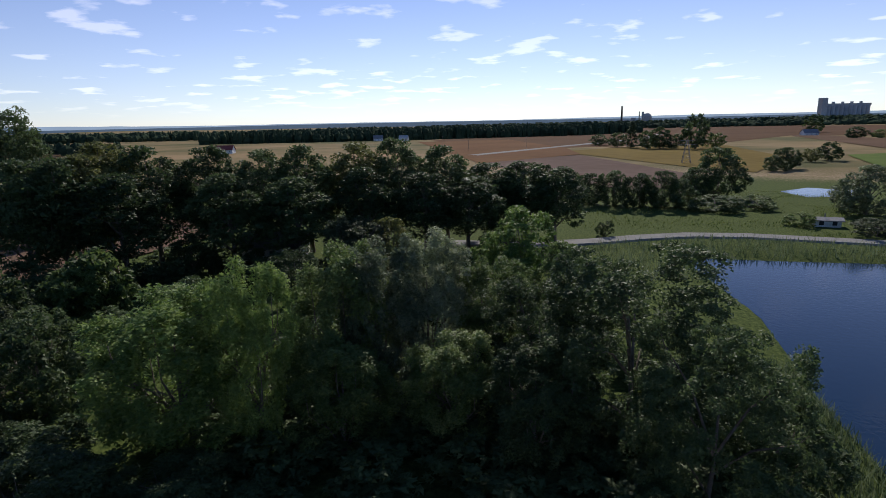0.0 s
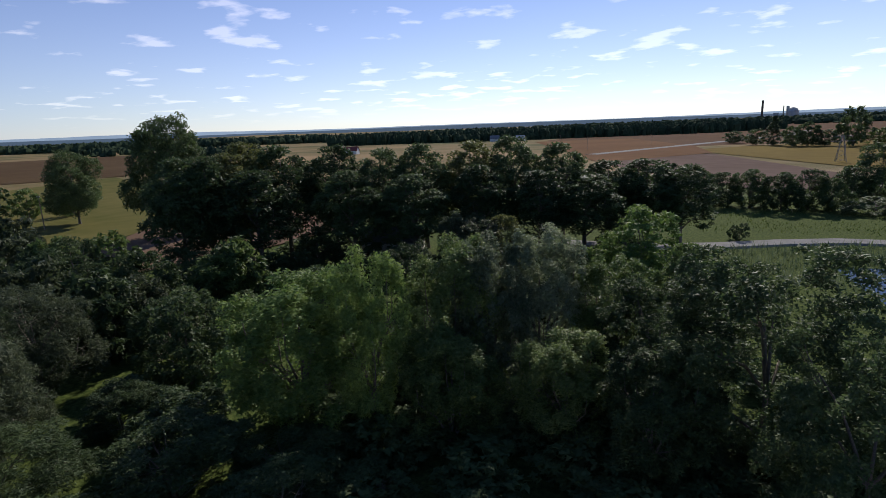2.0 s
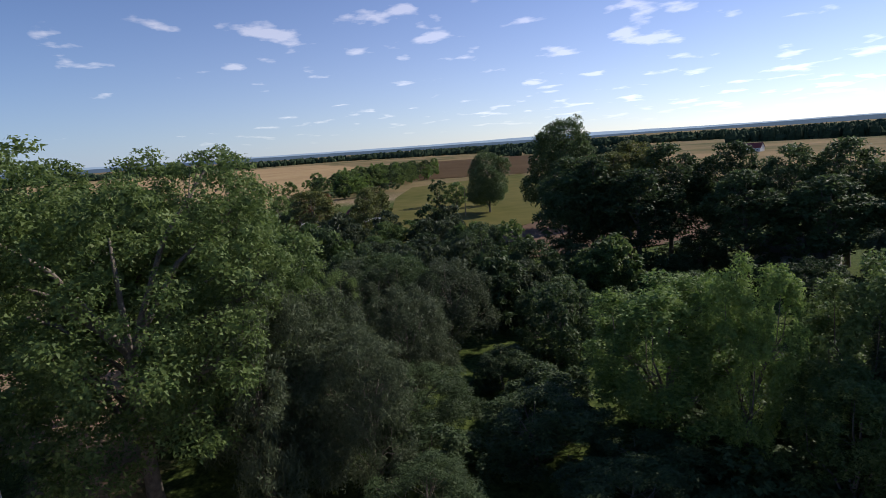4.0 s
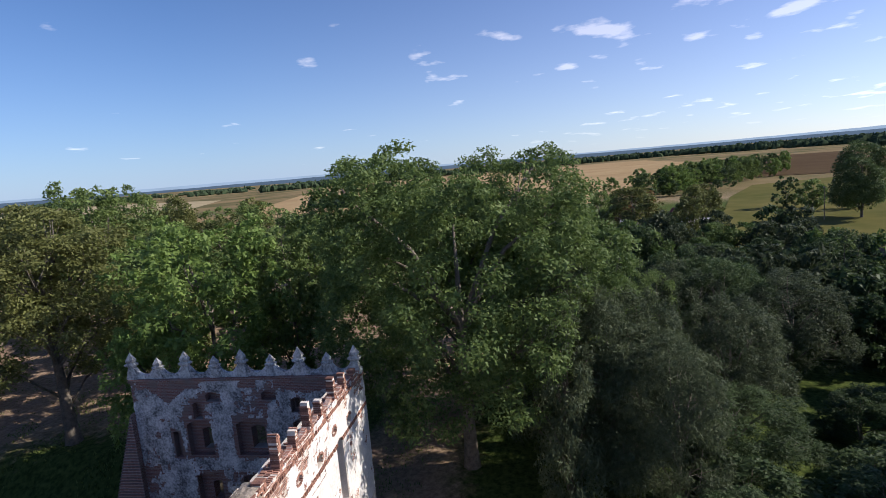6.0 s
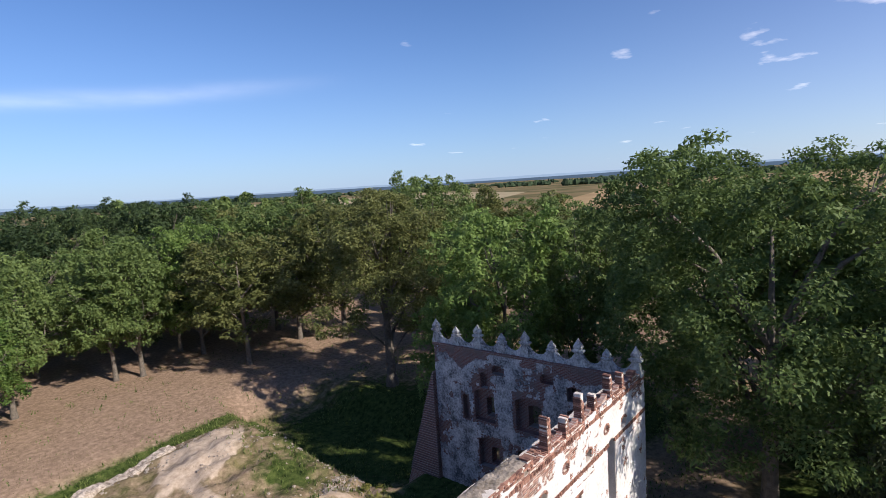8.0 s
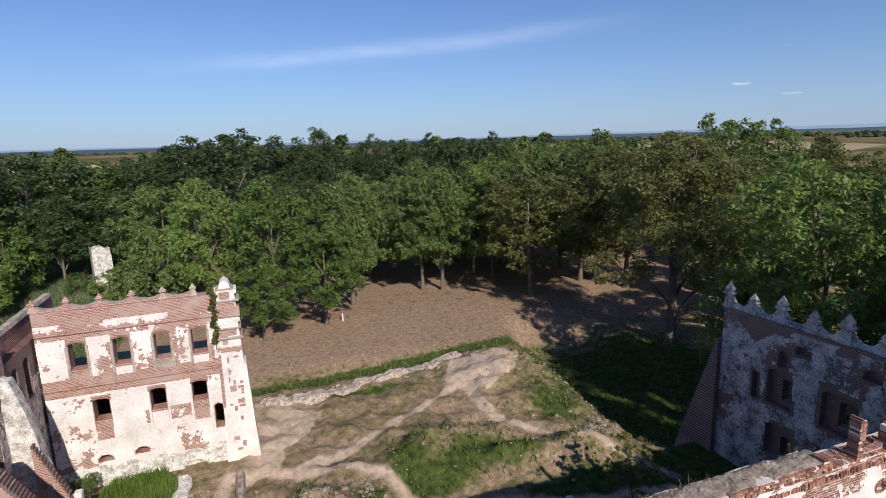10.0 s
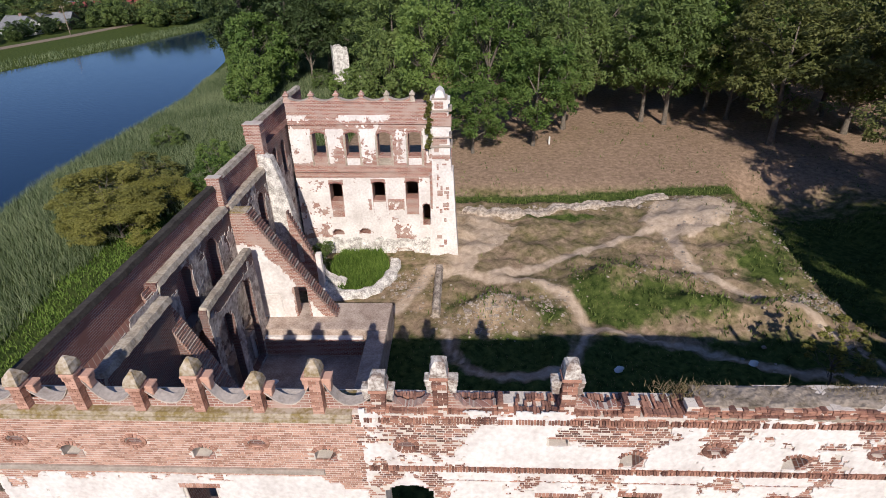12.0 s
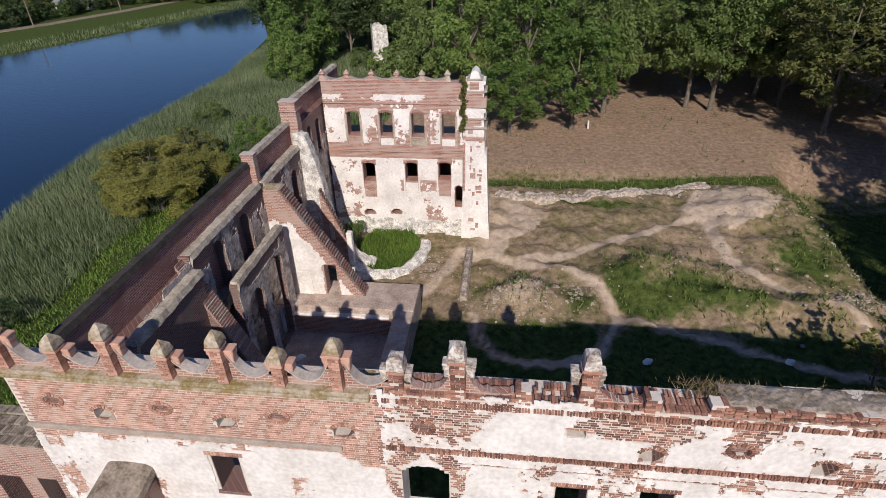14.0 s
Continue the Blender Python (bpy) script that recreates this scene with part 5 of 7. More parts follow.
def ring_wall():
    """The broken rim of a fallen vault: an arc of thick, uneven masonry."""
    v, f, n = [], [], 90
    prof = ((0.0, -0.4), (0.0, 0.75), (0.25, 1.0), (0.7, 0.9), (1.0, 0.4), (1.15, -0.4))
    for k in range(n + 1):
        a = math.radians(12 - 200 * k / n)
        thick = 0.85 + 0.9 * max(0, -math.cos(a)) + 0.2 * fuzz(k * 0.2, 3)
        high = 0.42 + 0.4 * max(0, -math.cos(a)) + 0.16 * fuzz(k * 0.11, 9)
        for r, z in prof:
            rag = 0.16 * fuzz(k * 0.16, r * 3, z, 1.0) + 0.04 * fuzz(k * 0.7, r * 5, z, 1.0)
            x, y = -6.2 + (2.6 + r * thick + rag) * math.cos(a), 27.2 + (3.9 + r * thick + rag) * math.sin(a)
            v.append((x, y, z * high if z > 0 else z))
    m = len(prof)
    f = [(k * m + i, (k + 1) * m + i, (k + 1) * m + i + 1, k * m + i + 1) for k in range(n) for i in range(m - 1)]
    return v, f


garden_wall = new("round_garden_wall", mesh_of("round_garden_wall", *ring_wall(), ROUGHCAST))
tagged(garden_wall, "low broken white rim of a vault round an overgrown hollow", "wall", "", "structure")


def footing():
    """The uneven stump of a vanished wall, swept along its line."""
    line = [(2.6, 38.6), (4.6, 37.7), (6.9, 37.2), (9.4, 37.8), (12.0, 38.7), (15.0, 39.3), (17.6, 39.8), (20.6, 40.5), (23.4, 41.2)]
    prof = ((-0.75, -0.4), (-0.6, 0.65), (-0.3, 1.0), (0.1, 0.85), (0.45, 1.0), (0.7, 0.6), (0.85, -0.4))
    v, f, n = [], [], 150
    for k in range(n + 1):
        t = k / n * (len(line) - 1)
        i = min(int(t), len(line) - 2)
        (ax, ay), (bx, by) = line[i], line[i + 1]
        d = math.dist(line[i], line[i + 1])
        x, y = ax + (bx - ax) * (t - i), ay + (by - ay) * (t - i)
        nx, ny = -(by - ay) / d, (bx - ax) / d
        z = float(height(x, y))
        high = 0.38 + 0.22 * fuzz(k * 0.11, 2) + 0.10 * fuzz(k * 0.6, 6)
        for w, q in prof:
            w += 0.14 * fuzz(k * 0.35, w * 2, q, 1.0)
            v.append((x + nx * w, y + ny * w, z + (q * high + 0.08 * fuzz(k * 0.8, w * 4, 3, 1.0) if q > 0 else q)))
    m = len(prof)
    f = [(k * m + i, k * m + i + 1, (k + 1) * m + i + 1, (k + 1) * m + i) for k in range(n) for i in range(m - 1)]
    return v, f


tagged(new("rubble_footing", mesh_of("rubble_footing", *footing(), FOOTING)), "low rubble footing of a vanished wall beside the ditch", "rubble", "", "structure")

# lean-to wall and buttress outside the front wall
annex = thing("castle_annex_wall", "lower brick wall with a tiled top beside the castle corner", "castle wall", kind="structure", at=(-19.0, 0.1, 0))
child("wall_core", wall_mesh("wall_core", 6.2, -0.8, 7.55, 0.9, [(3.2, 4.3, 2.5, 5.6, 0), (5.0, 5.8, 2.5, 5.6, 0)], COURSED, 0.8), annex)
tiles = [box_data(k * 0.12, k * 0.12 + 0.10, -0.12 + j * 0.32, 0.22 + j * 0.32, 7.55 + j * 0.16, 7.66 + j * 0.16 + 0.02 * fuzz(k, j)) for k in range(52) for j in range(4)]
child("wall_top", mesh_of("wall_top", *soup(tiles), WALL_TOP), annex, "dark weathered tiled slope", "stuff")
prop = thing("castle_buttress", "squat brick buttress with a rough rounded stone cap", "buttress", kind="structure", at=(-9.7, -1.6, 0))
child("body", boxes("body", [(-0.8, 0.8, 0, 1.58, -0.6, 6.4)], COURSED), prop)
v, f = [], []
for k in range(9):
    a = math.pi * k / 8
    for y in (-0.12, 1.58):
        v.append((-0.92 * math.copysign(abs(math.cos(a)) ** 0.45, math.cos(a)) + 0.08 * fuzz(k, y, 1, 2), y, 6.35 + 0.55 * math.sin(a) ** 0.5 + (0.35 if y > 0 else 0) + 0.06 * fuzz(k, y, 5, 2)))
f = [(2 * k, 2 * k + 1, 2 * k + 3, 2 * k + 2) for k in range(8)] + [tuple(range(0, 18, 2)), tuple(range(17, 0, -2))]
child("cap", mesh_of("cap", v, f, WALL_TOP), prop, "weathered rounded cap")
ruin = thing("tower_ruin", "white plastered ruin of a gate tower among the trees", "tower", kind="structure", at=(-22.5, 96.0, 0), rz=20)
child("wall_core", slant_wall("wall_core", 2.9, -0.5, lambda u: 7.0 - 0.12 * u + 0.5 * fuzz(u, 4, 0, 1.6), 2.6, [], ROUGHCAST, 0.25, 0.08), ruin)
child("low_wall", slant_wall("low_wall", 6.0, -0.5, lambda u: 2.6 - 0.25 * u + 0.4 * fuzz(u, 9, 0, 1.2), 0.7, [], ROUGHCAST, 0.25, 0.05), ruin, "broken low wall")


# ---- trees ----
def leaf_tris(rng, centres, radii, stretch, count, size, wide, droop):
    """Small pointed leaves round the clumps, thickest on their outer and upper sides."""
    centres, radii = np.asarray(centres, float), np.asarray(radii, float)
    weight = radii ** 2
    pick = rng.choice(len(centres), count, p=weight / weight.sum())
    c = centres[pick]
    axis = np.array([0, 0, c[:, 2].mean() * 0.7])
    out = c - axis
    out /= np.linalg.norm(out, axis=1)[:, None] + 1e-6
    d = rng.normal(size=(count, 3)) + out * 0.75 + np.array([0, 0, 0.25])
    d /= np.linalg.norm(d, axis=1)[:, None]
    r = radii[pick] * (0.35 + 0.85 * rng.random(count) ** 0.75)
    pos = c + d * r[:, None] * np.array([1, 1, stretch])
    pos[:, 2] -= droop * rng.random(count) ** 2 * radii[pick] * 1.6
    pos[:, 2] = np.maximum(pos[:, 2], 0.05)
    nrm = d * 0.45 + rng.normal(size=(count, 3)) * 0.6 + np.array([0, 0, 0.45])
    nrm /= np.linalg.norm(nrm, axis=1)[:, None]
    along = d + rng.normal(size=(count, 3)) * 0.7
    along[:, 2] -= 0.3 + 1.2 * droop
    along -= nrm * (along * nrm).sum(1)[:, None]
    along /= np.linalg.norm(along, axis=1)[:, None] + 1e-9
    across = np.cross(nrm, along)
    ln = size * rng.uniform(0.6, 1.4, count)[:, None]
    return np.stack([pos - along * ln * 0.4 + across * ln * wide * 0.5, pos - along * ln * 0.4 - across * ln * wide * 0.5, pos + along * ln * 0.6], 1)


def tris_of(name, verts, mat):
    """A mesh of loose triangles from an (n, 3, 3) array."""
    verts = np.asarray(verts, dtype=np.float32)
    count = len(verts)
    me = bpy.data.meshes.new(name)
    me.vertices.add(count * 3)
    me.vertices.foreach_set("co", verts.ravel())
    me.loops.add(count * 3)
    me.loops.foreach_set("vertex_index", np.arange(count * 3, dtype=np.int32))
    me.polygons.add(count)
    me.polygons.foreach_set("loop_start", np.arange(0, count * 3, 3, dtype=np.int32))
    me.polygons.foreach_set("loop_total", np.full(count, 3, dtype=np.int32))
    me.materials.append(mat)
    me.update(calc_edges=True)
    return me


def boughs_of(rnd, kind, high, radius, z0):
    """The large masses of a crown: (centre, radius, half height)."""
    span, out = high - z0, []
    if kind == "upright":
        out.append((0, 0, z0 + span * 0.52, radius * 0.45, span * 0.48))
        for k in range(7):
            a, q = 0.9 * k + rnd.uniform(-0.25, 0.25), radius * rnd.uniform(0.38, 0.66)
            top = z0 + span * rnd.uniform(0.72, 0.99)
            half = span * rnd.uniform(0.30, 0.42)
            out.append((q * math.cos(a), q * math.sin(a), top - half, radius * rnd.uniform(0.30, 0.42), half))
    elif kind == "column":
        for s in (0.28, 0.5, 0.72):
            out.append((rnd.uniform(-0.1, 0.1) * radius, rnd.uniform(-0.1, 0.1) * radius, z0 + span * s, radius * (0.72 if s < 0.6 else 0.6), span * 0.27))
        for k in range(9):
            a, s = 2.4 * k, 0.16 + 0.075 * k
            q = radius * (0.58 if s < 0.6 else 0.42)
            out.append((q * math.cos(a), q * math.sin(a), z0 + span * s, radius * rnd.uniform(0.34, 0.44), span * rnd.uniform(0.13, 0.19)))
    elif kind == "layered":
        out.append((0, 0, z0 + span * 0.47, radius * 0.66, span * 0.42))
        count = 46 if high > 24 else 28
        for k in range(count):
            s = (k + 0.5) / count
            a, lift = 2.4 * k + rnd.uniform(-0.3, 0.3), 0.08 + 0.84 * s
            q = radius * rnd.uniform(0.74, 0.90) * math.sqrt(max(0.06, 1 - abs(1.75 * lift - (0.96 if high > 24 else 0.76)) ** 2.2))
            r = radius * (rnd.uniform(0.22, 0.32) if high > 24 else rnd.uniform(0.25, 0.37))
            out.append((q * math.cos(a), q * math.sin(a), z0 + span * lift, r, r * rnd.uniform(0.60, 0.85)))
    elif kind == "open":
        for k in range(24):
            a, q, s = 2.4 * k, radius * rnd.uniform(0.25, 0.80), rnd.uniform(0.15, 0.88)
            q *= math.sqrt(max(0.1, 1 - (1.7 * s - 0.75) ** 2))
            out.append((q * math.cos(a), q * math.sin(a), z0 + span * s, radius * rnd.uniform(0.28, 0.40), radius * rnd.uniform(0.18, 0.28)))
    else:
        out.append((0, 0, z0 + span * 0.5, radius * 0.64, span * 0.44))
        out.append((rnd.uniform(-0.2, 0.2) * radius, rnd.uniform(-0.2, 0.2) * radius, z0 + span * 0.74, radius * 0.52, span * 0.25))
        for k in range(12):
            a, low = 2.1 * k + rnd.uniform(-0.3, 0.3), k % 2 == 0
            q = radius * (rnd.uniform(0.50, 0.70) if low else rnd.uniform(0.35, 0.58))
            s = rnd.uniform(0.20, 0.42) if low else rnd.uniform(0.50, 0.74)
            out.append((q * math.cos(a), q * math.sin(a), z0 + span * s, radius * rnd.uniform(0.30, 0.42), span * rnd.uniform(0.14, 0.20)))
    return out


def make_tree(seed, high, radius, bare, clumps, leaves, size, kind="round", trunk=0.28, wide=0.62, droop=0.0):
    """An Empty with a trunk and a crown. bare: the share of the height below the crown."""
    rng, rnd = np.random.default_rng(seed), random.Random(seed)
    z0 = high * bare
    centres, radii = [], []
    boughs = boughs_of(rnd, kind, high, radius, z0) if kind != "cone" else []
    tries = 0
    while len(centres) < clumps and tries < 8000:
        tries += 1
        if kind == "cone":
            s, a = rnd.random(), rnd.uniform(0, 6.283)
            q = radius * ((1 - s) ** 0.9 + 0.05) * rnd.uniform(0.3, 0.95)
            c, rad = (q * math.cos(a), q * math.sin(a), z0 + (high - z0) * (0.04 + 0.92 * s)), 0.18 * radius * rnd.uniform(0.7, 1.3)
        else:
            bx, by, bz, br, bh = boughs[rnd.randrange(len(boughs))]
            d = Vector((rnd.gauss(0, 1), rnd.gauss(0, 1), rnd.gauss(0.15, 1))).normalized()
            g = rnd.uniform(0.72, 1.0)
            c = (bx + d.x * br * g, by + d.y * br * g, bz + d.z * bh * g)
            rad = br * rnd.uniform(0.24, 0.46)
            if any(((c[0] - o[0]) / o[3]) ** 2 + ((c[1] - o[1]) / o[3]) ** 2 + ((c[2] - o[2]) / o[4]) ** 2 < 0.42 for o in boughs):
                continue
        if c[2] < rad * 0.6 or c[2] > high - rad * 0.5:
            continue
        if all((c[0] - o[0]) ** 2 + (c[1] - o[1]) ** 2 + (c[2] - o[2]) ** 2 > (0.6 * rad) ** 2 for o in centres):
            centres.append(c)
            radii.append(rad)
    root = new("broadleaf_tree" if kind != "cone" else "spruce_tree")
    root.empty_display_size = 0.3
    parts = []
    sway = (rnd.uniform(-0.3, 0.3), rnd.uniform(-0.3, 0.3))
    split = z0 + (high - z0) * 0.25
    stem = [(sway[0] * (k / 6) ** 2, sway[1] * (k / 6) ** 2, split * k / 6) for k in range(7)]
    stem += [(sway[0], sway[1], split + (high - split) * 0.6)]
    thick = trunk * (high / 16)
    parts.append(tube(stem, [thick * (1.25 if k == 0 else 1 - 0.08 * k) for k in range(7)] + [thick * 0.15], 7))
    for bx, by, bz, br, bh in boughs[1::4 if kind == "layered" else 1]:
        start = Vector((sway[0] * 0.8, sway[1] * 0.8, min(max(z0 * 0.8, bz - bh - 0.5 * math.hypot(bx, by)), split + 1)))
        heart = Vector((bx, by, bz))
        mid = start.lerp(heart, 0.55) + Vector((-0.08 * bx, -0.08 * by, 0.03 * high))
        parts.append(tube([start, mid, heart, heart + Vector((bx * 0.1, by * 0.1, bh * 0.8))], [thick * w for w in ((0.28, 0.19, 0.11, 0.03) if kind == "open" else (0.45, 0.30, 0.17, 0.05))], 5))
        mine = sorted(centres, key=lambda c: (Vector(c) - heart).length)[:5]
        for c in mine:
            parts.append(tube([start.lerp(heart, 0.75), Vector(c)], [thick * 0.12, thick * 0.03], 4))
    child("trunk", mesh_of("trunk", *soup(parts), BARK, True), root)
    stretch = 1.35 if kind == "upright" else 0.85
    tris = leaf_tris(rng, centres, radii, stretch, leaves, size, wide, droop)
    cr = child("crown", tris_of("crown", tris, LEAF_MID), root)
    cr.material_slots[0].link = "OBJECT"
    return root


STOCK = {
    "near_a": make_tree(11, 16, 6.0, 0.03, 360, 44000, 0.235, "layered"),
    "near_b": make_tree(12, 16, 5.0, 0.02, 260, 36000, 0.235, "upright"),
    "near_willow": make_tree(13, 13, 6.0, 0.0, 230, 31000, 0.33, "round", 0.3, 0.26, 0.30),
    "near_c": make_tree(14, 12, 6.0, 0.0, 160, 26000, 0.27),
    "great": make_tree(15, 26, 10.0, 0.23, 760, 120000, 0.265, "layered", 0.36),
    "park_a": make_tree(21, 20, 6.5, 0.27, 330, 15500, 0.41, "layered"),
    "park_b": make_tree(27, 20, 6.0, 0.20, 220, 15500, 0.39),
    "park_u": make_tree(22, 20, 5.5, 0.12, 190, 14000, 0.38, "upright"),
    "park_c": make_tree(23, 20, 6.5, 0.16, 330, 15500, 0.42, "layered"),
    "lime": make_tree(25, 20, 5.5, 0.25, 260, 14000, 0.44, "column", 0.30),
    "dome": make_tree(26, 24, 10.0, 0.12, 480, 30000, 0.52),
    "open": make_tree(24, 22, 7.5, 0.16, 280, 44000, 0.27, "open", 0.40),
    "far_a": make_tree(31, 16, 6.0, 0.0, 80, 2400, 0.90),
    "far_b": make_tree(32, 18, 5.0, 0.0, 80, 2400, 0.86, "upright"),
    "low": make_tree(33, 8, 4.6, 0.0, 130, 8500, 0.34),
    "far_low": make_tree(34, 8, 5.0, 0.0, 60, 1800, 0.70),
    "spruce": make_tree(41, 18, 3.2, 0.03, 110, 6500, 0.5, "cone", 0.2, 0.4, 0.3),
    "shrub": make_tree(51, 4, 2.4, 0.0, 90, 6000, 0.20),
    "sapling": make_tree(52, 5, 1.5, 0.2, 60, 1800, 0.18, "open", 0.22),
}
SIZE = {"near_a": (16, 6), "near_b": (16, 5), "near_willow": (13, 6), "near_c": (12, 6), "park_a": (20, 6.5), "park_b": (20, 6.0), "park_u": (20, 5.5), "park_c": (20, 6.5), "lime": (20, 5.5), "dome": (24, 10), "open": (22, 7.5), "great": (26, 10), "far_a": (16, 6), "far_b": (18, 5), "low": (8, 4.6), "far_low": (8, 5), "spruce": (18, 3.2), "shrub": (4, 2.4), "sapling": (5, 1.5)}
LABELS = {LEAF_PALE: ("upright white willow with pale silvery tops", "tree"), LEAF_GOLD: ("rounded bush with yellowing olive leaves", "bush"), LEAF_DARK: ("tall broadleaf tree with dense dark green leaves", "tree"), LEAF_MID: ("leafy green broadleaf tree with several upright limbs", "tree"), LEAF_LIGHT: ("broadleaf tree with fresh light green leaves", "tree"),
          LEAF_SILVER: ("willow with fine silvery-green leaves", "tree"), LEAF_OLIVE: ("broadleaf tree with thinning olive-brown leaves", "tree"), LEAF_RUST: ("small tree with rusty early-autumn leaves", "tree")}
turn_of = random.Random(77)
for stock in STOCK.values():
    stock.location = (0, 0, -400)


def plant(kind, x, y, high, radius, leaves, group, label="", name=""):
    if high / radius < 2.1 and kind[:4] in ("park", "far_"):
        kind = "low" if kind[:4] == "park" else "far_low"
    h, r = SIZE[kind]
    z = float(height(x, y)) - 0.05
    m = pose(x, y, z, 0, 0, turn_of.uniform(0, 360)) @ Matrix.Diagonal((radius / r, radius / r, high / h, 1))
    ob = copy_thing(STOCK[kind], m)
    if name:
        ob.name = name
    for c in ob.children:
        if c.name.startswith("crown"):
            c.material_slots[0].link = "OBJECT"
            c.material_slots[0].material = leaves
    text, cat = LABELS[leaves]
    if kind == "shrub":
        text, cat = "dense rounded bush of small green leaves", "bush"
    if kind == "spruce":
        text, cat = "dark conical spruce with drooping branches", "tree"
    return tagged(ob, label or text, cat, group)


def strip(name, label, line, width, mat, lift, cat):
    vs, fs = [], []
    for k, (x, y) in enumerate(line):
        a, b = line[max(k - 1, 0)], line[min(k + 1, len(line) - 1)]
        d = math.dist(a, b)
        nx, ny = -(b[1] - a[1]) / d * width / 2, (b[0] - a[0]) / d * width / 2
        z = max(float(height(x, y)), -0.2) + lift
        vs += [(x + nx, y + ny, z), (x - nx, y - ny, z), (x + nx * 1.5, y + ny * 1.5, z - lift - 0.9), (x - nx * 1.5, y - ny * 1.5, z - lift - 0.9)]
    for k in range(len(line) - 1):
        a, b = k * 4, k * 4 + 4
        fs += [(a, a + 1, b + 1, b), (a + 2, a, b, b + 2), (a + 1, a + 3, b + 3, b + 1)]
    return tagged(new(name, mesh_of(name, vs, fs, mat)), label, cat, "", "structure")


def grove(label, rows):
    """Many trees too far off or too dense to count, as one mesh of leaves."""
    mats, tris, which = [], [], []
    for kind, x, y, high, radius, leaves in rows:
        if leaves not in mats:
            mats.append(leaves)
        h, r = SIZE[kind]
        me = [c for c in STOCK[kind].children if c.name.startswith("crown")][0].data
        co = np.empty(len(me.vertices) * 3, np.float32)
        me.vertices.foreach_get("co", co)
        co = co.reshape(-1, 3)
        a = turn_of.uniform(0, 6.283)
        ca, sa = math.cos(a), math.sin(a)
        k = radius / r
        p = np.stack([(co[:, 0] * ca - co[:, 1] * sa) * k + x, (co[:, 0] * sa + co[:, 1] * ca) * k + y, co[:, 2] * high / h + float(height(x, y))], -1)
        tris.append(p.reshape(-1, 3, 3))
        which.append(np.full(len(p) // 3, mats.index(leaves), np.int32))
    me = tris_of("grove", np.concatenate(tris), mats[0])
    for m in mats[1:]:
        me.materials.append(m)
    me.polygons.foreach_set("material_index", np.concatenate(which))
    return tagged(new("grove", me), label, "trees", "", "stuff")


D, G, L, S, O, R = LEAF_DARK, LEAF_MID, LEAF_LIGHT, LEAF_SILVER, LEAF_OLIVE, LEAF_RUST
SOUTH = [("near_b", 31.5, -41.8, 13.6, 6.8, L), ("near_b", 26.1, -43.7, 15.3, 4.0, L), ("near_b", 22.4, -51.0, 15.2, 5.2, G), ("near_b", 16.2, -56.0, 15.2, 4.6, LEAF_PALE), ("near_b", 10.6, -57.6, 12.6, 4.2, G), ("near_b", 19.6, -52.0, 15.0, 4.4, LEAF_PALE),
         ("near_a", -0.8, -51.1, 16.0, 7.0, D), ("near_a", -5.0, -43.4, 13.6, 4.8, D), ("near_c", 33.7, -31.3, 6.1, 5.2, D), ("near_a", 6.2, -53.0, 12.5, 4.8, D)]
FILL = [("near_c", 27.5, -36.0, 4.1, 4.6, D), ("near_b", 20.0, -45.0, 9.5, 4.4, G), ("near_b", 12.0, -48.0, 9.5, 4.4, G), ("near_b", 5.5, -46.0, 10.0, 4.0, D), ("near_c", -4.0, -38.0, 3.3, 4.0, D), ("park_c", 36.0, -24.0, 4.1, 4.2, D), ("park_a", -10.5, -47.0, 6.0, 4.0, D),
        ("park_c", 38.5, -36.0, 4.7, 4.6, D), ("park_c", 48.0, -44.0, 9.0, 5.0, D), ("park_c", 62, -45, 9, 5.5, D), ("low", 14.0, -37.0, 2.2, 4.0, D), ("low", 4.0, -36.0, 2.2, 4.0, D), ("low", 22.0, -36.0, 2.5, 4.0, D)]
WILLOWS = [("near_willow", 42.2, -25.0, 6.5, 5.7, D), ("near_willow", 40.1, -16.8, 13.4, 5.6, S), ("near_willow", 59.2, -36.4, 11.1, 5.9, S), ("near_willow", 60.6, -26.2, 12.0, 5.4, S), ("near_c", 46.1, -35.8, 4.6, 3.6, D),
           ("near_c", 53.7, -46.3, 7.6, 3.6, D), ("near_willow", 29.1, -20.6, 6.2, 4.2, D), ("near_c", 77.8, -50.7, 11.7, 6.2, D), ("near_willow", 52.1, -16.6, 14.4, 4.8, G), ("near_willow", 57.6, -21.5, 13.0, 4.6, G), ("near_c", 24.0, -31.0, 5.0, 4.4, D)]
MIDDLE = [("park_c", 13.1, -95.6, 11.2, 7.2, L), ("park_c", 5.5, -81.2, 9.0, 4.6, G), ("park_c", 38.1, -91.8, 9.5, 4.2, S), ("park_b", 41.3, -90.3, 10.4, 2.8, S), ("park_c", 41.2, -75.6, 8.2, 3.2, D),
          ("park_c", 59.3, -52.6, 6.2, 4.1, D), ("park_c", 34.0, -94.3, 9.3, 4.6, O), ("spruce", 66.3, -67.5, 9.0, 2.2, D), ("park_c", 73.7, -66.4, 6.6, 3.8, D), ("park_c", 0.5, -72, 8.0, 3.8, D), ("park_c", 20, -75, 8.0, 5.0, D), ("park_c", 47, -62, 7.5, 4.5, D)]
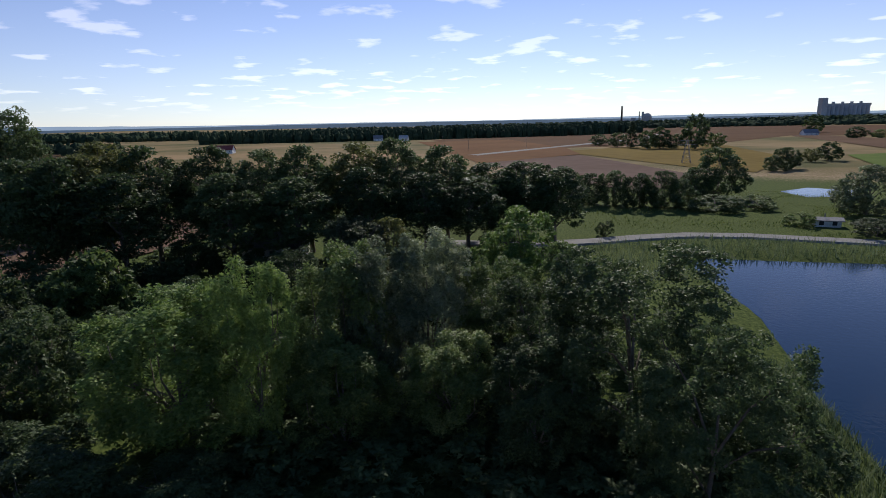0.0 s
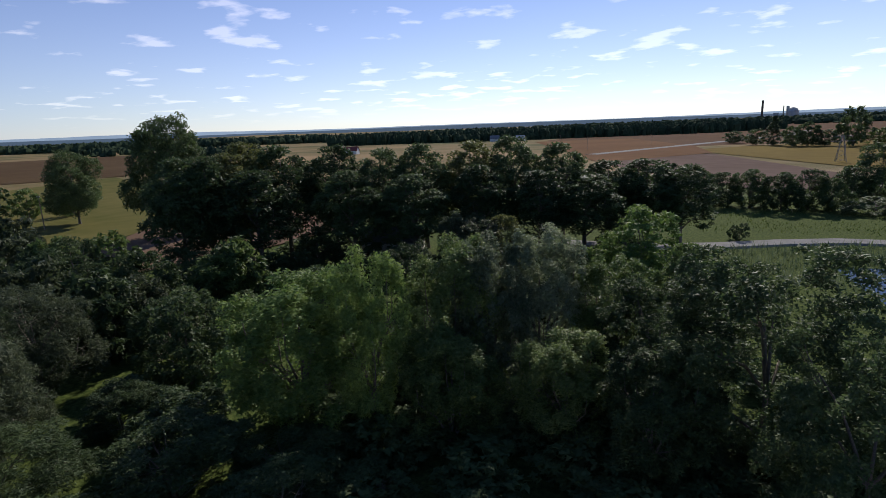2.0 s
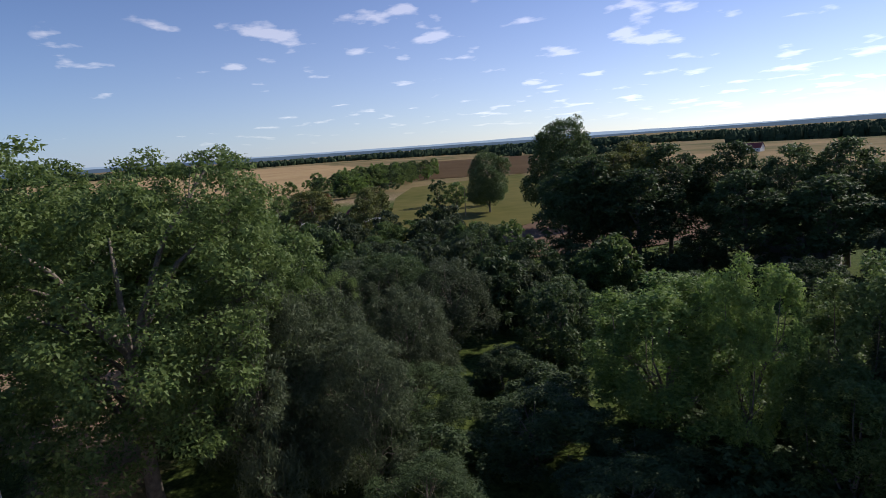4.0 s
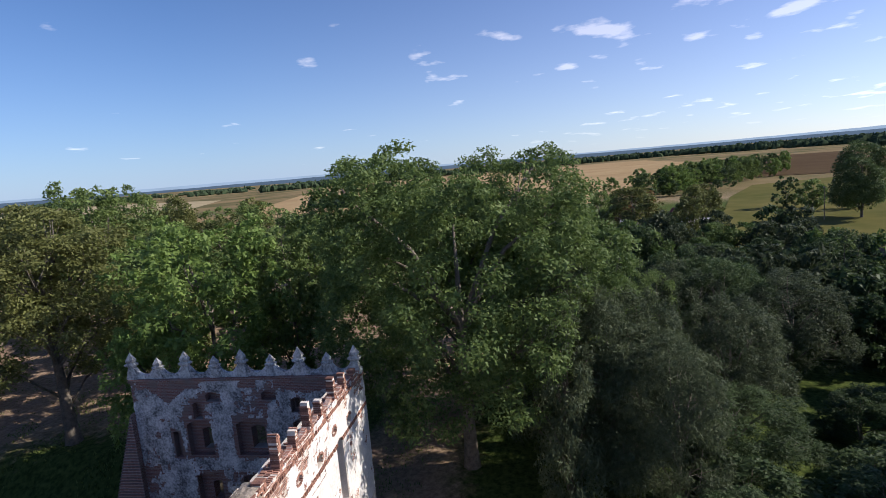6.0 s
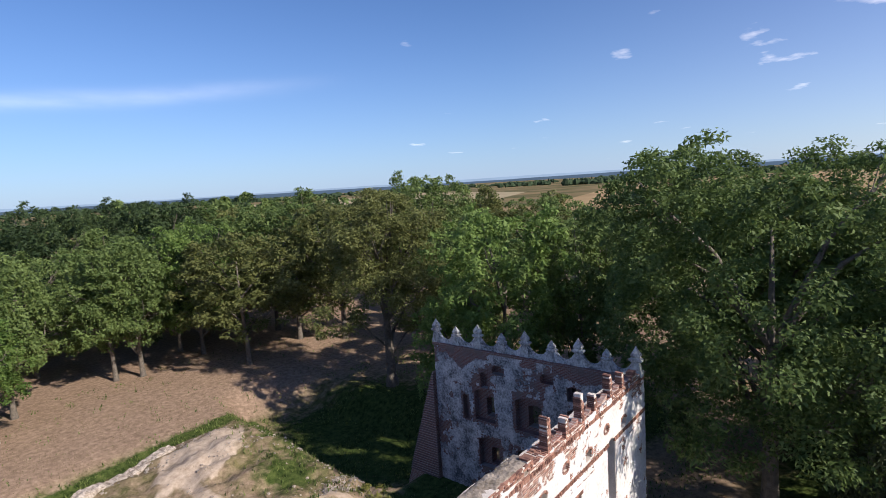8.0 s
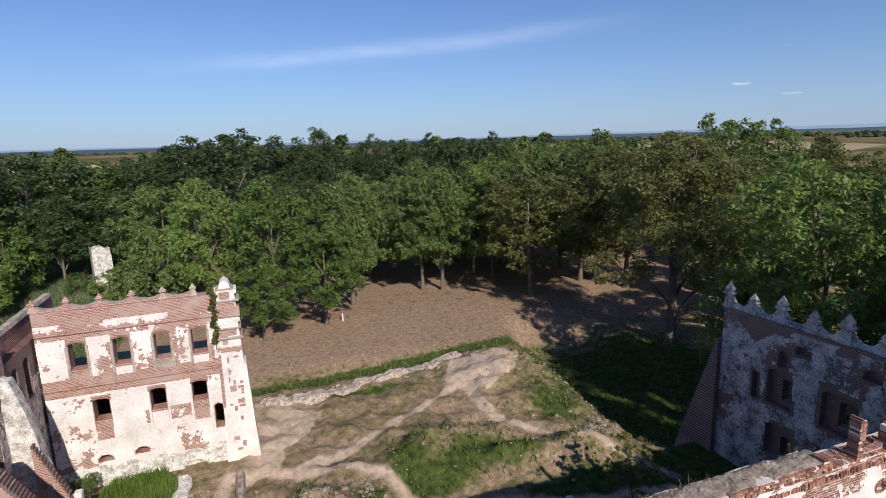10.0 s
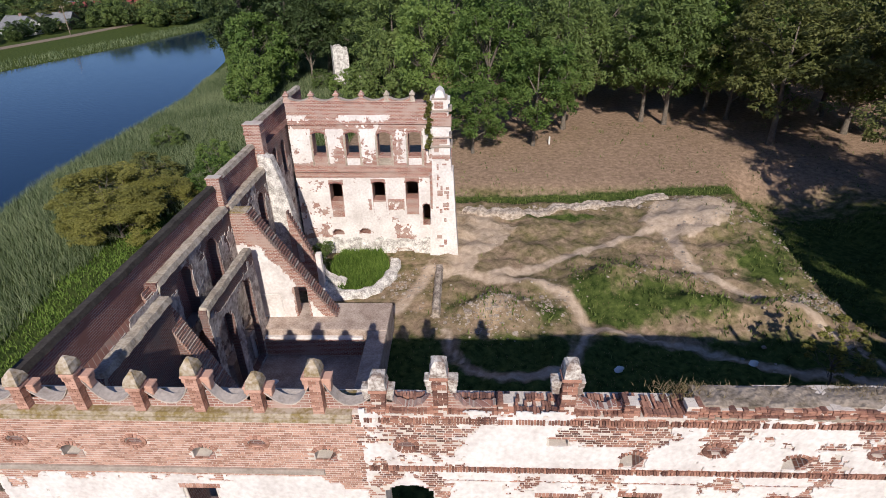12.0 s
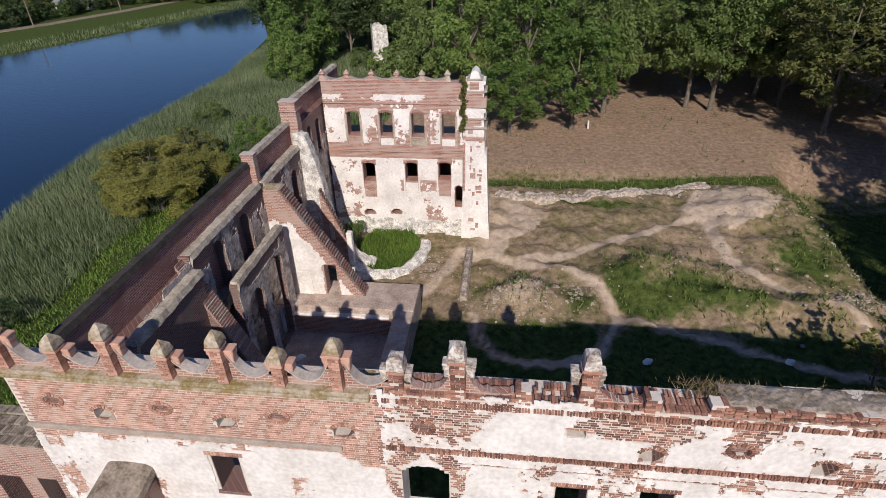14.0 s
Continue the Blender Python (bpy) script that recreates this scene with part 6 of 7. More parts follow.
ROW = [(82.6, -71.3, 19.9), (81.3, -76.2, 20.0), (81.7, -84.9, 21.9), (75.1, -88.6, 21.0), (68.5, -94.4, 20.7), (61.7, -99.3, 19.7), (55.0, -105.8, 20.3), (47.4, -109.6, 20.5), (40.1, -114.7, 21.1), (30.5, -117.7, 19.5),
       (22.1, -121.6, 15.9), (15.4, -122.6, 16.0), (9.3, -123.1, 14.9), (80.5, -80.1, 20.2), (61.1, -90.0, 16.6), (73.2, -79.3, 17.5), (41.5, -103.4, 16.5), (32.0, -106.9, 15.2), (25.0, -112.0, 14.0), (52.0, -96.0, 15.5)]
for k, (x, y, h) in enumerate(ROW):
    plant("lime", x, y, h * 1.03, 6.2 + (k * 5 % 4) * 0.35, O if k in (2, 7, 13) else D, "old lime row", "tall old lime with a browning rounded crown" if k in (2, 7, 13) else "tall old lime with a dense dark rounded crown")
    if k % 3 == 1 and k < 13:
        plant("low", x - 2.5, y + 9.0, 5.5 + (k * 7 % 5) * 0.6, 4.4, D, "undergrowth trees")
OAKS = [("dome", 123.6, -99.9, 28.8, 10.2, D), ("dome", 169, -103, 21.0, 8.6, D)]
FARM = [("park_a", 149.0, -38.0, 14.5, 9.8, O), ("park_c", 138.5, -50.5, 14.4, 7.2, O), ("park_a", 151.7, -22.4, 13.3, 7.2, O), ("park_c", 168, -44, 12.5, 6.5, R), ("park_c", 165, -60, 13.0, 6.5, O), ("park_c", 178, -34, 12.0, 6.0, G), ("far_a", 160, -12, 12.5, 6.5, G), ("far_a", 175, -8, 12, 6.5, O), ("far_a", 199.8, -105, 9.5, 5.5, G),
        ("far_a", 207, -100, 11, 4.6, D), ("far_a", 190, -112, 8.0, 4.6, G)]
# the two park_a trees are unseen behind great, added to shade eastern ground
TALL = [("great", 42.4, -5.6, 25.4, 10.1, G), ("park_a", 52.5, -4.4, 22.5, 7.2, G), ("park_a", 63.0, -2.6, 22.5, 7.0, G), ("near_a", 56.0, -9.5, 20.5, 5.6, G), ("near_a", 51.5, -14.6, 18.5, 5.6, G), ("near_b", 72.0, -4.0, 19.0, 5.6, G), ("near_willow", 38.2, -13.0, 16.6, 5.0, S), ("near_willow", 37.0, -20.0, 12.0, 4.4, S),
        ("near_willow", 44.0, -18.6, 13.5, 5.2, S), ("near_willow", 61.0, -30.0, 12.0, 6.3, D), ("near_c", 69.3, -29.6, 12.3, 5.7, D), ("near_willow", 49, -27, 11.5, 5.2, S)]
EAST = [("open", 46.6, 34.5, 23.7, 8.0, O), ("park_c", 85.5, 60.5, 26.5, 7.6, G), ("park_a", 45.8, 17.4, 21.4, 5.8, L), ("park_b", 53.1, 12.6, 20.9, 5.0, G), ("park_b", 68.0, 36.0, 19.0, 7.0, G), ("park_c", 78.0, 24.0, 18.5, 6.0, G), ("park_a", 56.3, 54.3, 22.2, 7.0, O), ("park_c", 53.7, 68.5, 22.0, 7.0, G),
        ("park_a", 41.4, 20.1, 15.3, 3.6, L), ("park_b", 60.0, 34.0, 15.0, 5.0, O), ("park_a", 40.9, 56.3, 18.4, 6.6, O), ("park_c", 39.8, 66.9, 20.0, 5.2, L), ("park_b", 30.4, 64.9, 18.6, 5.2, G), ("park_c", 45.5, 89.8, 23.8, 6.8, D), ("park_b", 108.6, 63.5, 22.9, 6.1, O),
        ("park_c", 115.6, 52.3, 20.1, 7.4, G), ("park_b", 73.5, 85.2, 23.9, 6.8, G)]
EAST_MORE = [("park_c", 47.4, 105.2, 24.1, 6.5, D), ("park_b", 91.1, 22.3, 16.8, 5.9, G), ("park_a", 65.5, 73.7, 21.0, 6.0, G), ("park_b", 78, 45, 18.5, 6.0, G), ("park_a", 90, 40, 19.0, 6.5, O), ("park_c", 100, 30, 18.0, 6.0, G), ("park_c", 98, 80, 21, 7.0, G), ("park_b", 84, 100, 22, 7.0, D),
             ("park_c", 120, 85, 20, 7.0, O), ("park_a", 125, 28, 17, 7.0, G), ("park_b", 110, 10, 15, 6.0, G)]
NORTH = [("park_b", 5.5, 60.8, 18.7, 5.0, L), ("park_b", 16.1, 63.0, 18.6, 5.0, G), ("park_a", 27.6, 66.2, 18.1, 5.4, G), ("park_c", 38.8, 72.2, 18.7, 5.0, D), ("park_b", -2.5, 66.1, 18.8, 5.0, L), ("park_c", -9.5, 84.6, 18.4, 6.2, G),
         ("park_c", -33.0, 104.3, 24.4, 9.4, D), ("park_c", 0.2, 98.3, 25.7, 9.7, D), ("park_b", 18.3, 107.3, 26.0, 6.0, D), ("park_c", 31.9, 99.5, 24.0, 6.4, D), ("park_a", 52, 60, 16.2, 6.7, O), ("park_c", 11.4, 79.9, 17.7, 5.2, D), ("park_c", -12.5, 107.3, 23.0, 7.5, D), ("park_b", -44.3, 111.6, 21.7, 8.1, D)]
NORTH_MORE = [("park_b", -25.9, 106.9, 23.3, 7.5, G), ("park_a", 11.3, 56.3, 13.0, 4.2, L), ("park_a", 3.6, 54.0, 9.0, 3.4, L), ("park_b", 33.7, 84.3, 19.2, 5.8, G), ("park_b", 13.1, 102.8, 22.3, 6.4, D), ("park_c", 53.2, 97.1, 22.4, 6.8, G),
              ("park_a", 62.7, 95.2, 21.1, 6.8, O), ("park_b", -36.1, 92.1, 13.5, 6.2, L), ("park_c", -33.4, 82.7, 8.0, 4.4, L), ("park_c", -9.5, 72.8, 12.6, 5.4, G), ("park_c", 23.4, 91.2, 21.2, 6.4, D), ("park_c", 22, 78, 17, 5.5, G), ("park_c", 47, 78, 19, 6, D), ("park_b", -52, 130, 18, 7, G), ("park_c", -18, 122, 22, 8, D)]
SHRUBS = [("near_c", -33.0, 36.5, 5.4, 5.2, LEAF_GOLD), ("near_c", -29.4, 32.6, 4.9, 4.4, LEAF_GOLD), ("near_c", -28.6, 38.0, 4.6, 4.0, LEAF_GOLD), ("shrub", -24.6, 43.0, 4.2, 2.8, L), ("shrub", -22.5, 45.5, 3.6, 2.2, L), ("shrub", -31.5, 14.0, 2.4, 2.4, D), ("park_b", -13.6, 92.5, 13, 4.2, G), ("shrub", -33.0, 45.5, 3.8, 3.2, O), ("shrub", -27.5, 50.5, 3.6, 2.4, L), ("shrub", -25.0, 66.0, 3.5, 3.0, G), ("shrub", -19.0, 89.0, 4.2, 3.0, L), ("shrub", -24.6, 93.0, 3.6, 2.2, G), ("park_b", -28.0, 100.0, 16, 5.2, D), ("park_c", -17.0, 100.5, 15, 5.0, D), ("shrub", -14.0, 86.0, 3.5, 3.0, G), ("shrub", -16.5, 33.0, 2.6, 1.8, G), ("shrub", -38, 60, 2.6, 2.4, G),
          ("shrub", -17, 22, 2.0, 1.6, D), ("shrub", -9.4, 27.5, 2.2, 1.0, G), ("shrub", 55, -58, 4.5, 3.6, D), ("shrub", 66, -60, 4.0, 3.4, D)]
for rows, group in ((SOUTH, "trees south of the castle"), (FILL, "trees south of the castle"), (WILLOWS, "willow thicket"), (MIDDLE, "trees by the farmyard"), (OAKS, "field oaks"), (FARM, "farm trees"), (TALL, "tall trees at the east end"), (EAST, "park trees"), (EAST_MORE, "park trees"),
                    (NORTH, "park trees"), (NORTH_MORE, "park trees"), (SHRUBS, "lakeside bushes")):
    for kind, x, y, h, r, leaves in rows:
        plant(kind, x, y, h, r * (1.15 if rows in (EAST, EAST_MORE, NORTH, NORTH_MORE) else 1.0), leaves, group)
plant("sapling", 24.1, 13.4, 5.2, 1.7, LEAF_GOLD, "", "thin young tree with yellowing leaves in the court")
U = turn_of.uniform
grove("dense thicket of young willows and alders", [(("low", "far_low", "far_low")[k % 3], U(62, 132), U(-66, -8), U(6.5, 10.5), U(4.2, 5.8), (D, S, D, S, G)[k % 5]) for k in range(54)])
grove("low dark undergrowth below the southern trees", [("far_low", U(-9, 38), U(-64, -30), U(2.0, 3.2), U(2.8, 4.2), D) for k in range(74)])
grove("dark undergrowth below the lime row", [("far_low", U(6, 76), U(-92, -66), U(3.0, 5.0), U(3.4, 4.8), D) for k in range(26)])
grove("young birch wood beyond the farmyard", [(("far_b", "far_b", "far_a")[k % 3], 285 + 170 * q + U(-16, 30), -64 - 125 * q + U(-24, 14), U(11.5, 16.5), U(4.6, 6.6), (G, G, D, L)[k % 4]) for k, q in enumerate(np.linspace(0, 1, 64))])
# beyond the lake road
BEYOND = [("far_a", 3, -178, 9, 5, D), ("far_b", -4, -176, 10, 5, D), ("far_a", -11, -173, 9.5, 5, D), ("far_b", -17, -175, 10, 5, D), ("far_a", -22, -174, 8, 4, D), ("far_a", 10, -182, 10, 5, D), ("far_b", 17, -185, 11, 5, D), ("far_a", -36, -200, 15, 8, D), ("far_a", -29, -194, 9, 5, D), ("far_a", -86, -304, 10, 6, D),
          ("far_a", -78, -292, 7, 5, D), ("far_a", -124, -360, 10, 7, D), ("far_a", -112, -350, 7, 6, O), ("far_a", -4, -577, 11, 9, D)]
BEYOND_MORE = [("spruce", -31, -525, 24, 7, D), ("far_a", -20, -540, 13, 10, D), ("far_a", -42, -500, 15, 10, D), ("far_b", -52, -505, 18, 9, D), ("far_b", -78, -496, 27, 12, D), ("far_a", -96, -512, 12, 10, G), ("far_a", -62, -500, 12, 10, D), ("far_a", -64, -168, 12, 7.6, LEAF_PALE), ("shrub", -54, -139, 3.6, 5, S), ("shrub", -62, -141, 3.2, 5, G),
               ("shrub", -1, -131, 3.4, 1.8, D), ("far_a", -312, -945, 26, 14, D), ("far_a", -270, -700, 12, 12, D), ("far_a", -290, -690, 9, 12, G), ("shrub", -44, -150, 3, 3, G), ("shrub", -30, -170, 4, 6, D), ("shrub", -40, -176, 3.5, 6, G), ("far_a", 40, -190, 9, 7, D), ("far_a", 28, -186, 10, 6, D)]
for kind, x, y, h, r, leaves in BEYOND + BEYOND_MORE:
    plant("low" if y > -320 and kind != "shrub" else kind, x, y, h, r * (1.2 if y > -320 else 1.1), leaves, "trees beyond the lake")
# across the lake to the north-west
grove("village trees and gardens across the lake", [(("far_a", "far_b", "far_low")[k % 3], -240 + 140 * U(0, 1) + U(-10, 40), 188 + U(0, 130), U(7, 13), U(5, 8), (D, G, O, G)[k % 4]) for k in range(34)]
      + [("far_low", -100 - 48 * U(0, 1), 188 + U(0, 26), U(6, 9), U(4, 6), (D, G, O)[k % 3]) for k in range(20)])
strip("dirt_lane", "sandy lane along the lake's far bank", [(-150, 96), (-136, 128), (-130, 144), (-124, 171), (-120, 200), (-119, 224), (-126, 260)], 3.6, WOOD, 0.18, "lane")
VILLAGE = [(-144, 214), (-171, 286), (-140, 243), (-210, 307), (-207, 336)]
grove("garden trees along the lane", [q for q in [(("far_low", "far_a", "far_low")[k % 3], -140 - 40 * U(0, 1) ** 1.4, U(104, 235), U(5.5, 10), U(4, 6.5), (D, D, G, O)[k % 4]) for k in range(34)]
      + [("far_low", -137 + 0.12 * (k - 12) + U(-4, 2), 104 + 4 * k, U(3.6, 5.5), U(3.0, 4.2), (D, D, G)[k % 3]) for k in range(24)]
      + [("far_low", -110 + U(-6, 8), 196 + U(0, 40), U(5, 8), U(4, 5), D) for k in range(10)] if all(math.dist(q[1:3], v) > 11 and math.dist(q[1:3], (v[0] * 0.93, v[1] * 0.93)) > 8 for v in VILLAGE)])
grove("tall park trees far behind the castle", [(("far_a", "far_b")[k % 2], U(60, 260), U(115, 230), U(15, 21), U(6, 9), (D, G, O, D)[k % 4]) for k in range(40)]
      + [(("far_a", "far_a", "far_b")[k % 3], U(-70, 130), U(118, 175), U(20, 25), U(7.5, 9.5), (D, G, D, G)[k % 4]) for k in range(44)])
for stock in list(STOCK.values()):
    for c in list(stock.children):
        bpy.data.objects.remove(c)
    bpy.data.objects.remove(stock)


def climbing(name, label, cat, spots, count, size, mat):
    """Loose leaves round a few clumps, as of a plant rooted in masonry."""
    g = np.random.default_rng(len(label))
    c = np.array([q[:3] for q in spots], float)
    r = np.array([q[3] for q in spots], float)
    pick = g.integers(0, len(c), count)
    d = g.normal(size=(count, 3))
    d /= np.linalg.norm(d, axis=1)[:, None]
    p = c[pick] + d * (r[pick] * g.random(count) ** 0.5)[:, None]
    a, b = g.normal(size=(count, 3)), g.normal(size=(count, 3))
    a /= np.linalg.norm(a, axis=1)[:, None]
    b -= a * (a * b).sum(1)[:, None]
    b /= np.linalg.norm(b, axis=1)[:, None]
    ln = size * g.uniform(0.6, 1.3, count)[:, None]
    root = thing(name, label, cat)
    child("leaves", tris_of("leaves", np.stack([p - a * ln * 0.4 + b * ln * 0.35, p - a * ln * 0.4 - b * ln * 0.35, p + a * ln * 0.6], 1), mat), root)
    stems = [tube([(q[0], q[1] + 0.3, q[2] - 1.0), (q[0] + 0.05, q[1] + 0.1, q[2] - 0.3), q[:3]], [0.04, 0.03, 0.012], 5) for q in spots]
    child("stem", mesh_of("stem", *soup(stems), BARK, True), root)
    return root


climbing("climbing_vine", "straggling olive-green vine rooted at the facade's corner", "vine", [(-0.25 + 0.12 * (k % 3), 29.62, 9.6 + 0.42 * k, 0.26 + 0.06 * ((k * 5) % 5)) for k in range(10)], 1100, 0.17, LEAF_GOLD)
climbing("bush", "weedy bush growing in the hollow behind the broken wall", "bush", [(-9.6, 27.8, 0.9, 0.7), (-9.0, 28.6, 1.2, 0.6), (-8.9, 26.9, 0.6, 0.5)], 900, 0.16, LEAF_MID)


# ---- far land ----
def far_woods(label, line, width, low, high, count, seed, spires=0.0, slim=1.0, gaps=True):
    """A belt of woods along a line of points; spires: the share of conifers."""
    rng = random.Random(seed)
    vs, fs = [], []
    total = sum(math.dist(a, b) for a, b in zip(line, line[1:]))
    for _ in range(count):
        s = rng.random() * total
        if gaps and fuzz(s, seed * 7.1, 0, 0.0035) < -0.22:
            continue
        for a, b in zip(line, line[1:]):
            d = math.dist(a, b)
            if s <= d:
                break
            s -= d
        nx, ny = -(b[1] - a[1]) / d, (b[0] - a[0]) / d
        w = rng.uniform(-width, width)
        x, y = a[0] + (b[0] - a[0]) * s / d + nx * w, a[1] + (b[1] - a[1]) * s / d + ny * w
        pointed = rng.random() < spires
        h, r = rng.uniform(low, high) * (1.12 if pointed else 1), rng.uniform(3.0, 5.6) * slim * (0.62 if pointed else 1) * (1 + math.hypot(x, y) / 2600)
        z = float(height(x, y)) - 1
        k, sides = len(vs), 5
        for q, rr in ((0.05, 1.0), (0.35, 0.75), (0.65, 0.42), (0.85, 0.2)) if pointed else ((0.05, 0.8), (0.38, 1.05), (0.72, 0.85), (0.92, 0.4)):
            for i in range(sides):
                w = 6.283 * i / sides
                g = rr * r * rng.uniform(0.65, 1.3)
                vs.append((x + g * math.cos(w), y + g * math.sin(w), z + h * q * rng.uniform(0.88, 1.06)))
        vs.append((x, y, z + h))
        for q in range(3):
            for i in range(sides):
                fs.append((k + q * sides + i, k + q * sides + (i + 1) % sides, k + (q + 1) * sides + (i + 1) % sides, k + (q + 1) * sides + i))
        for i in range(sides):
            fs.append((k + 3 * sides + i, k + 3 * sides + (i + 1) % sides, k + 4 * sides))
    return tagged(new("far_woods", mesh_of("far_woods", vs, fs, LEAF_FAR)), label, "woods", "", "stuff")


far_woods("dark mixed wood with conifer spires beyond the fields", [(600, -780), (330, -860), (60, -1000), (-60, -1150)], 40, 12, 20, 1300, 1, 0.45, 1.0, False)
far_woods("distant belt of dark woodland", [(900, -1400), (300, -2000), (-500, -2600), (-1600, -2500), (-2200, -1500)], 90, 12, 20, 1500, 2, 0.3, 1.6, False)
far_woods("distant belt of dark woodland", [(1700, -560), (1250, -900), (760, -1180)], 130, 12, 20, 1000, 12, 0.35, 1.4, False)
far_woods("distant belt of dark woodland", [(760, -1250), (200, -1600), (-400, -1720), (-1100, -1650)], 120, 9, 15, 1100, 13, 0.3, 1.5, False)
far_woods("distant belt of dark woodland", [(1500, -900), (1800, -400), (1700, 200), (1400, 700)], 90, 12, 20, 1000, 3, 0.3, 1.3, False)
far_woods("distant belt of dark woodland", [(1700, 900), (1400, 1600), (700, 2100)], 120, 10, 18, 500, 5, 0.3, 1.3)
far_woods("distant belt of dark woodland", [(700, 2300), (-400, 2500), (-1400, 2200)], 150, 10, 18, 350, 6, 0.3, 1.6)
far_woods("scattered distant woods on the plain", [(2250 * math.cos(0.26 * k), 2250 * math.sin(0.26 * k)) for k in range(25)], 160, 10, 18, 1500, 9, 0.3, 1.8)
far_woods("hedge of young trees on the stubble", [(330, 40), (390, 90), (440, 160)], 14, 5, 11, 110, 7, 0.1, 0.8)
far_woods("young plantation among the eastern fields", [(500, -480), (900, -560), (1200, -900)], 50, 7, 14, 320, 8, 0.3)


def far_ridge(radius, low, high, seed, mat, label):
    """Low wooded hills on the horizon, all the way round, as an upright backdrop strip."""
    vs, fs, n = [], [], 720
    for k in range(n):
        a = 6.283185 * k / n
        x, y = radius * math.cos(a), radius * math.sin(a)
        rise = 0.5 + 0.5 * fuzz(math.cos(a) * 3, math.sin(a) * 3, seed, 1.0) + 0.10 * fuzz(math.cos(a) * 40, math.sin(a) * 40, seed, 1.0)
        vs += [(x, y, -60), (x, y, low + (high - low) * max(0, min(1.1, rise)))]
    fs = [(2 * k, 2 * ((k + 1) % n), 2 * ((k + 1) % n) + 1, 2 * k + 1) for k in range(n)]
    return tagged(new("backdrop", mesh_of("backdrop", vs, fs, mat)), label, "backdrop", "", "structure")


# emissive backdrop colour; the blue of distance haze is painted into it
def haze_glow(name, colour, strength):
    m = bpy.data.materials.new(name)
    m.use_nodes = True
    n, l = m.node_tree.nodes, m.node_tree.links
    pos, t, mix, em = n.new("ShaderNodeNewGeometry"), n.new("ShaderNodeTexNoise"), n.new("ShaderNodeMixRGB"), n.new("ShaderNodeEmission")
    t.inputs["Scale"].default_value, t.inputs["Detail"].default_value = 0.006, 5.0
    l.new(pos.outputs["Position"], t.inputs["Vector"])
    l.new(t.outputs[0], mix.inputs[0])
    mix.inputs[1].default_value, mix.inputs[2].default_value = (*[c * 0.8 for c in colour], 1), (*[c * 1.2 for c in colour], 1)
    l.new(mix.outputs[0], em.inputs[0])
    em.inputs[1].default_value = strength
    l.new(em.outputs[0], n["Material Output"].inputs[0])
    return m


# both ridges glow by themselves, with the haze put into their colours
far_ridge(4700, 38, 62, 2.0, haze_glow("hazy_hills", (0.30, 0.40, 0.56), 1.0), "hills on the horizon, glowing in painted pale blue haze")
far_ridge(4300, 28, 42, 7.0, haze_glow("far_hazed_woods", (0.085, 0.125, 0.19), 1.0), "far wooded ridge, glowing in painted blue-grey haze")


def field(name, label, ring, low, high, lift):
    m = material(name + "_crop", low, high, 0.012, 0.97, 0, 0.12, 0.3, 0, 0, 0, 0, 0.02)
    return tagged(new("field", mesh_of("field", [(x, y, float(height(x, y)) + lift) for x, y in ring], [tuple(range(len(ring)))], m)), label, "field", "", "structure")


field("plough", "freshly ploughed grey-brown field", [(67, -336), (13, -247), (-10, -212), (-30, -222), (-43, -267), (10, -421), (56, -375)], (0.090, 0.059, 0.047), (0.145, 0.101, 0.083), 0.25)
field("mustard", "ripe yellow-green crop field", [(10, -428), (-50, -305), (-69, -284), (-112, -387), (-114, -588), (-21, -526), (24, -476)], (0.102, 0.073, 0.019), (0.180, 0.129, 0.039), 0.30)
field("stubble_orange", "orange-brown stubble field", [(233, -738), (68, -340), (10, -428), (26, -536), (115, -786)], (0.110, 0.055, 0.027), (0.161, 0.087, 0.041), 0.35)
field("stubble", "wide brown stubble plain", [(229, -780), (26, -536), (-115, -601), (-246, -823), (-330, -775), (-633, -1480), (88, -1858), (215, -1287)], (0.076, 0.042, 0.025), (0.126, 0.072, 0.040), 0.20)
field("fallow", "pale brown fallow field", [(-239, -800), (-204, -483), (-284, -669), (-272, -866)], (0.094, 0.058, 0.036), (0.142, 0.090, 0.060), 0.45)
field("meadow_south", "green pasture beside the marsh", [(-150, -406), (-330, -500), (-400, -380), (-126, -302)], (0.06, 0.10, 0.022), (0.12, 0.155, 0.045), 0.40)
field("dry_meadow", "dry golden-brown meadow below the oaks", [(120, -52), (150, -58), (260, -100), (322, -133), (351, -230), (240, -180), (179, -131), (140, -110)], (0.066, 0.075, 0.020), (0.150, 0.125, 0.045), 0.22)
field("plough_east", "bare reddish-brown plot behind the lime row", [(96, -70), (125, -80), (140, -105), (120, -140), (85, -125), (88, -95)], (0.099, 0.061, 0.043), (0.162, 0.108, 0.076), 0.26)
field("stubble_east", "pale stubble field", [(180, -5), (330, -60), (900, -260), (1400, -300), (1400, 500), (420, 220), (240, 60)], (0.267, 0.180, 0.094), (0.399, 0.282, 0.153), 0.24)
field("meadow_east", "green meadow strip", [(185, -150), (240, -182), (420, -330), (330, -330)], (0.048, 0.088, 0.016), (0.096, 0.136, 0.032), 0.34)
field("stubble_south_east", "brown stubble field behind the oaks", [(352, -235), (420, -120), (900, -290), (700, -700), (430, -420)], (0.063, 0.039, 0.020), (0.099, 0.066, 0.036), 0.28)
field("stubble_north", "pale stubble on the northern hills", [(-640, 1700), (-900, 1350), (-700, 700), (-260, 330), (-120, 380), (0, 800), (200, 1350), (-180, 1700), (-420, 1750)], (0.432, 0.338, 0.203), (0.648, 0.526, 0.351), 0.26)
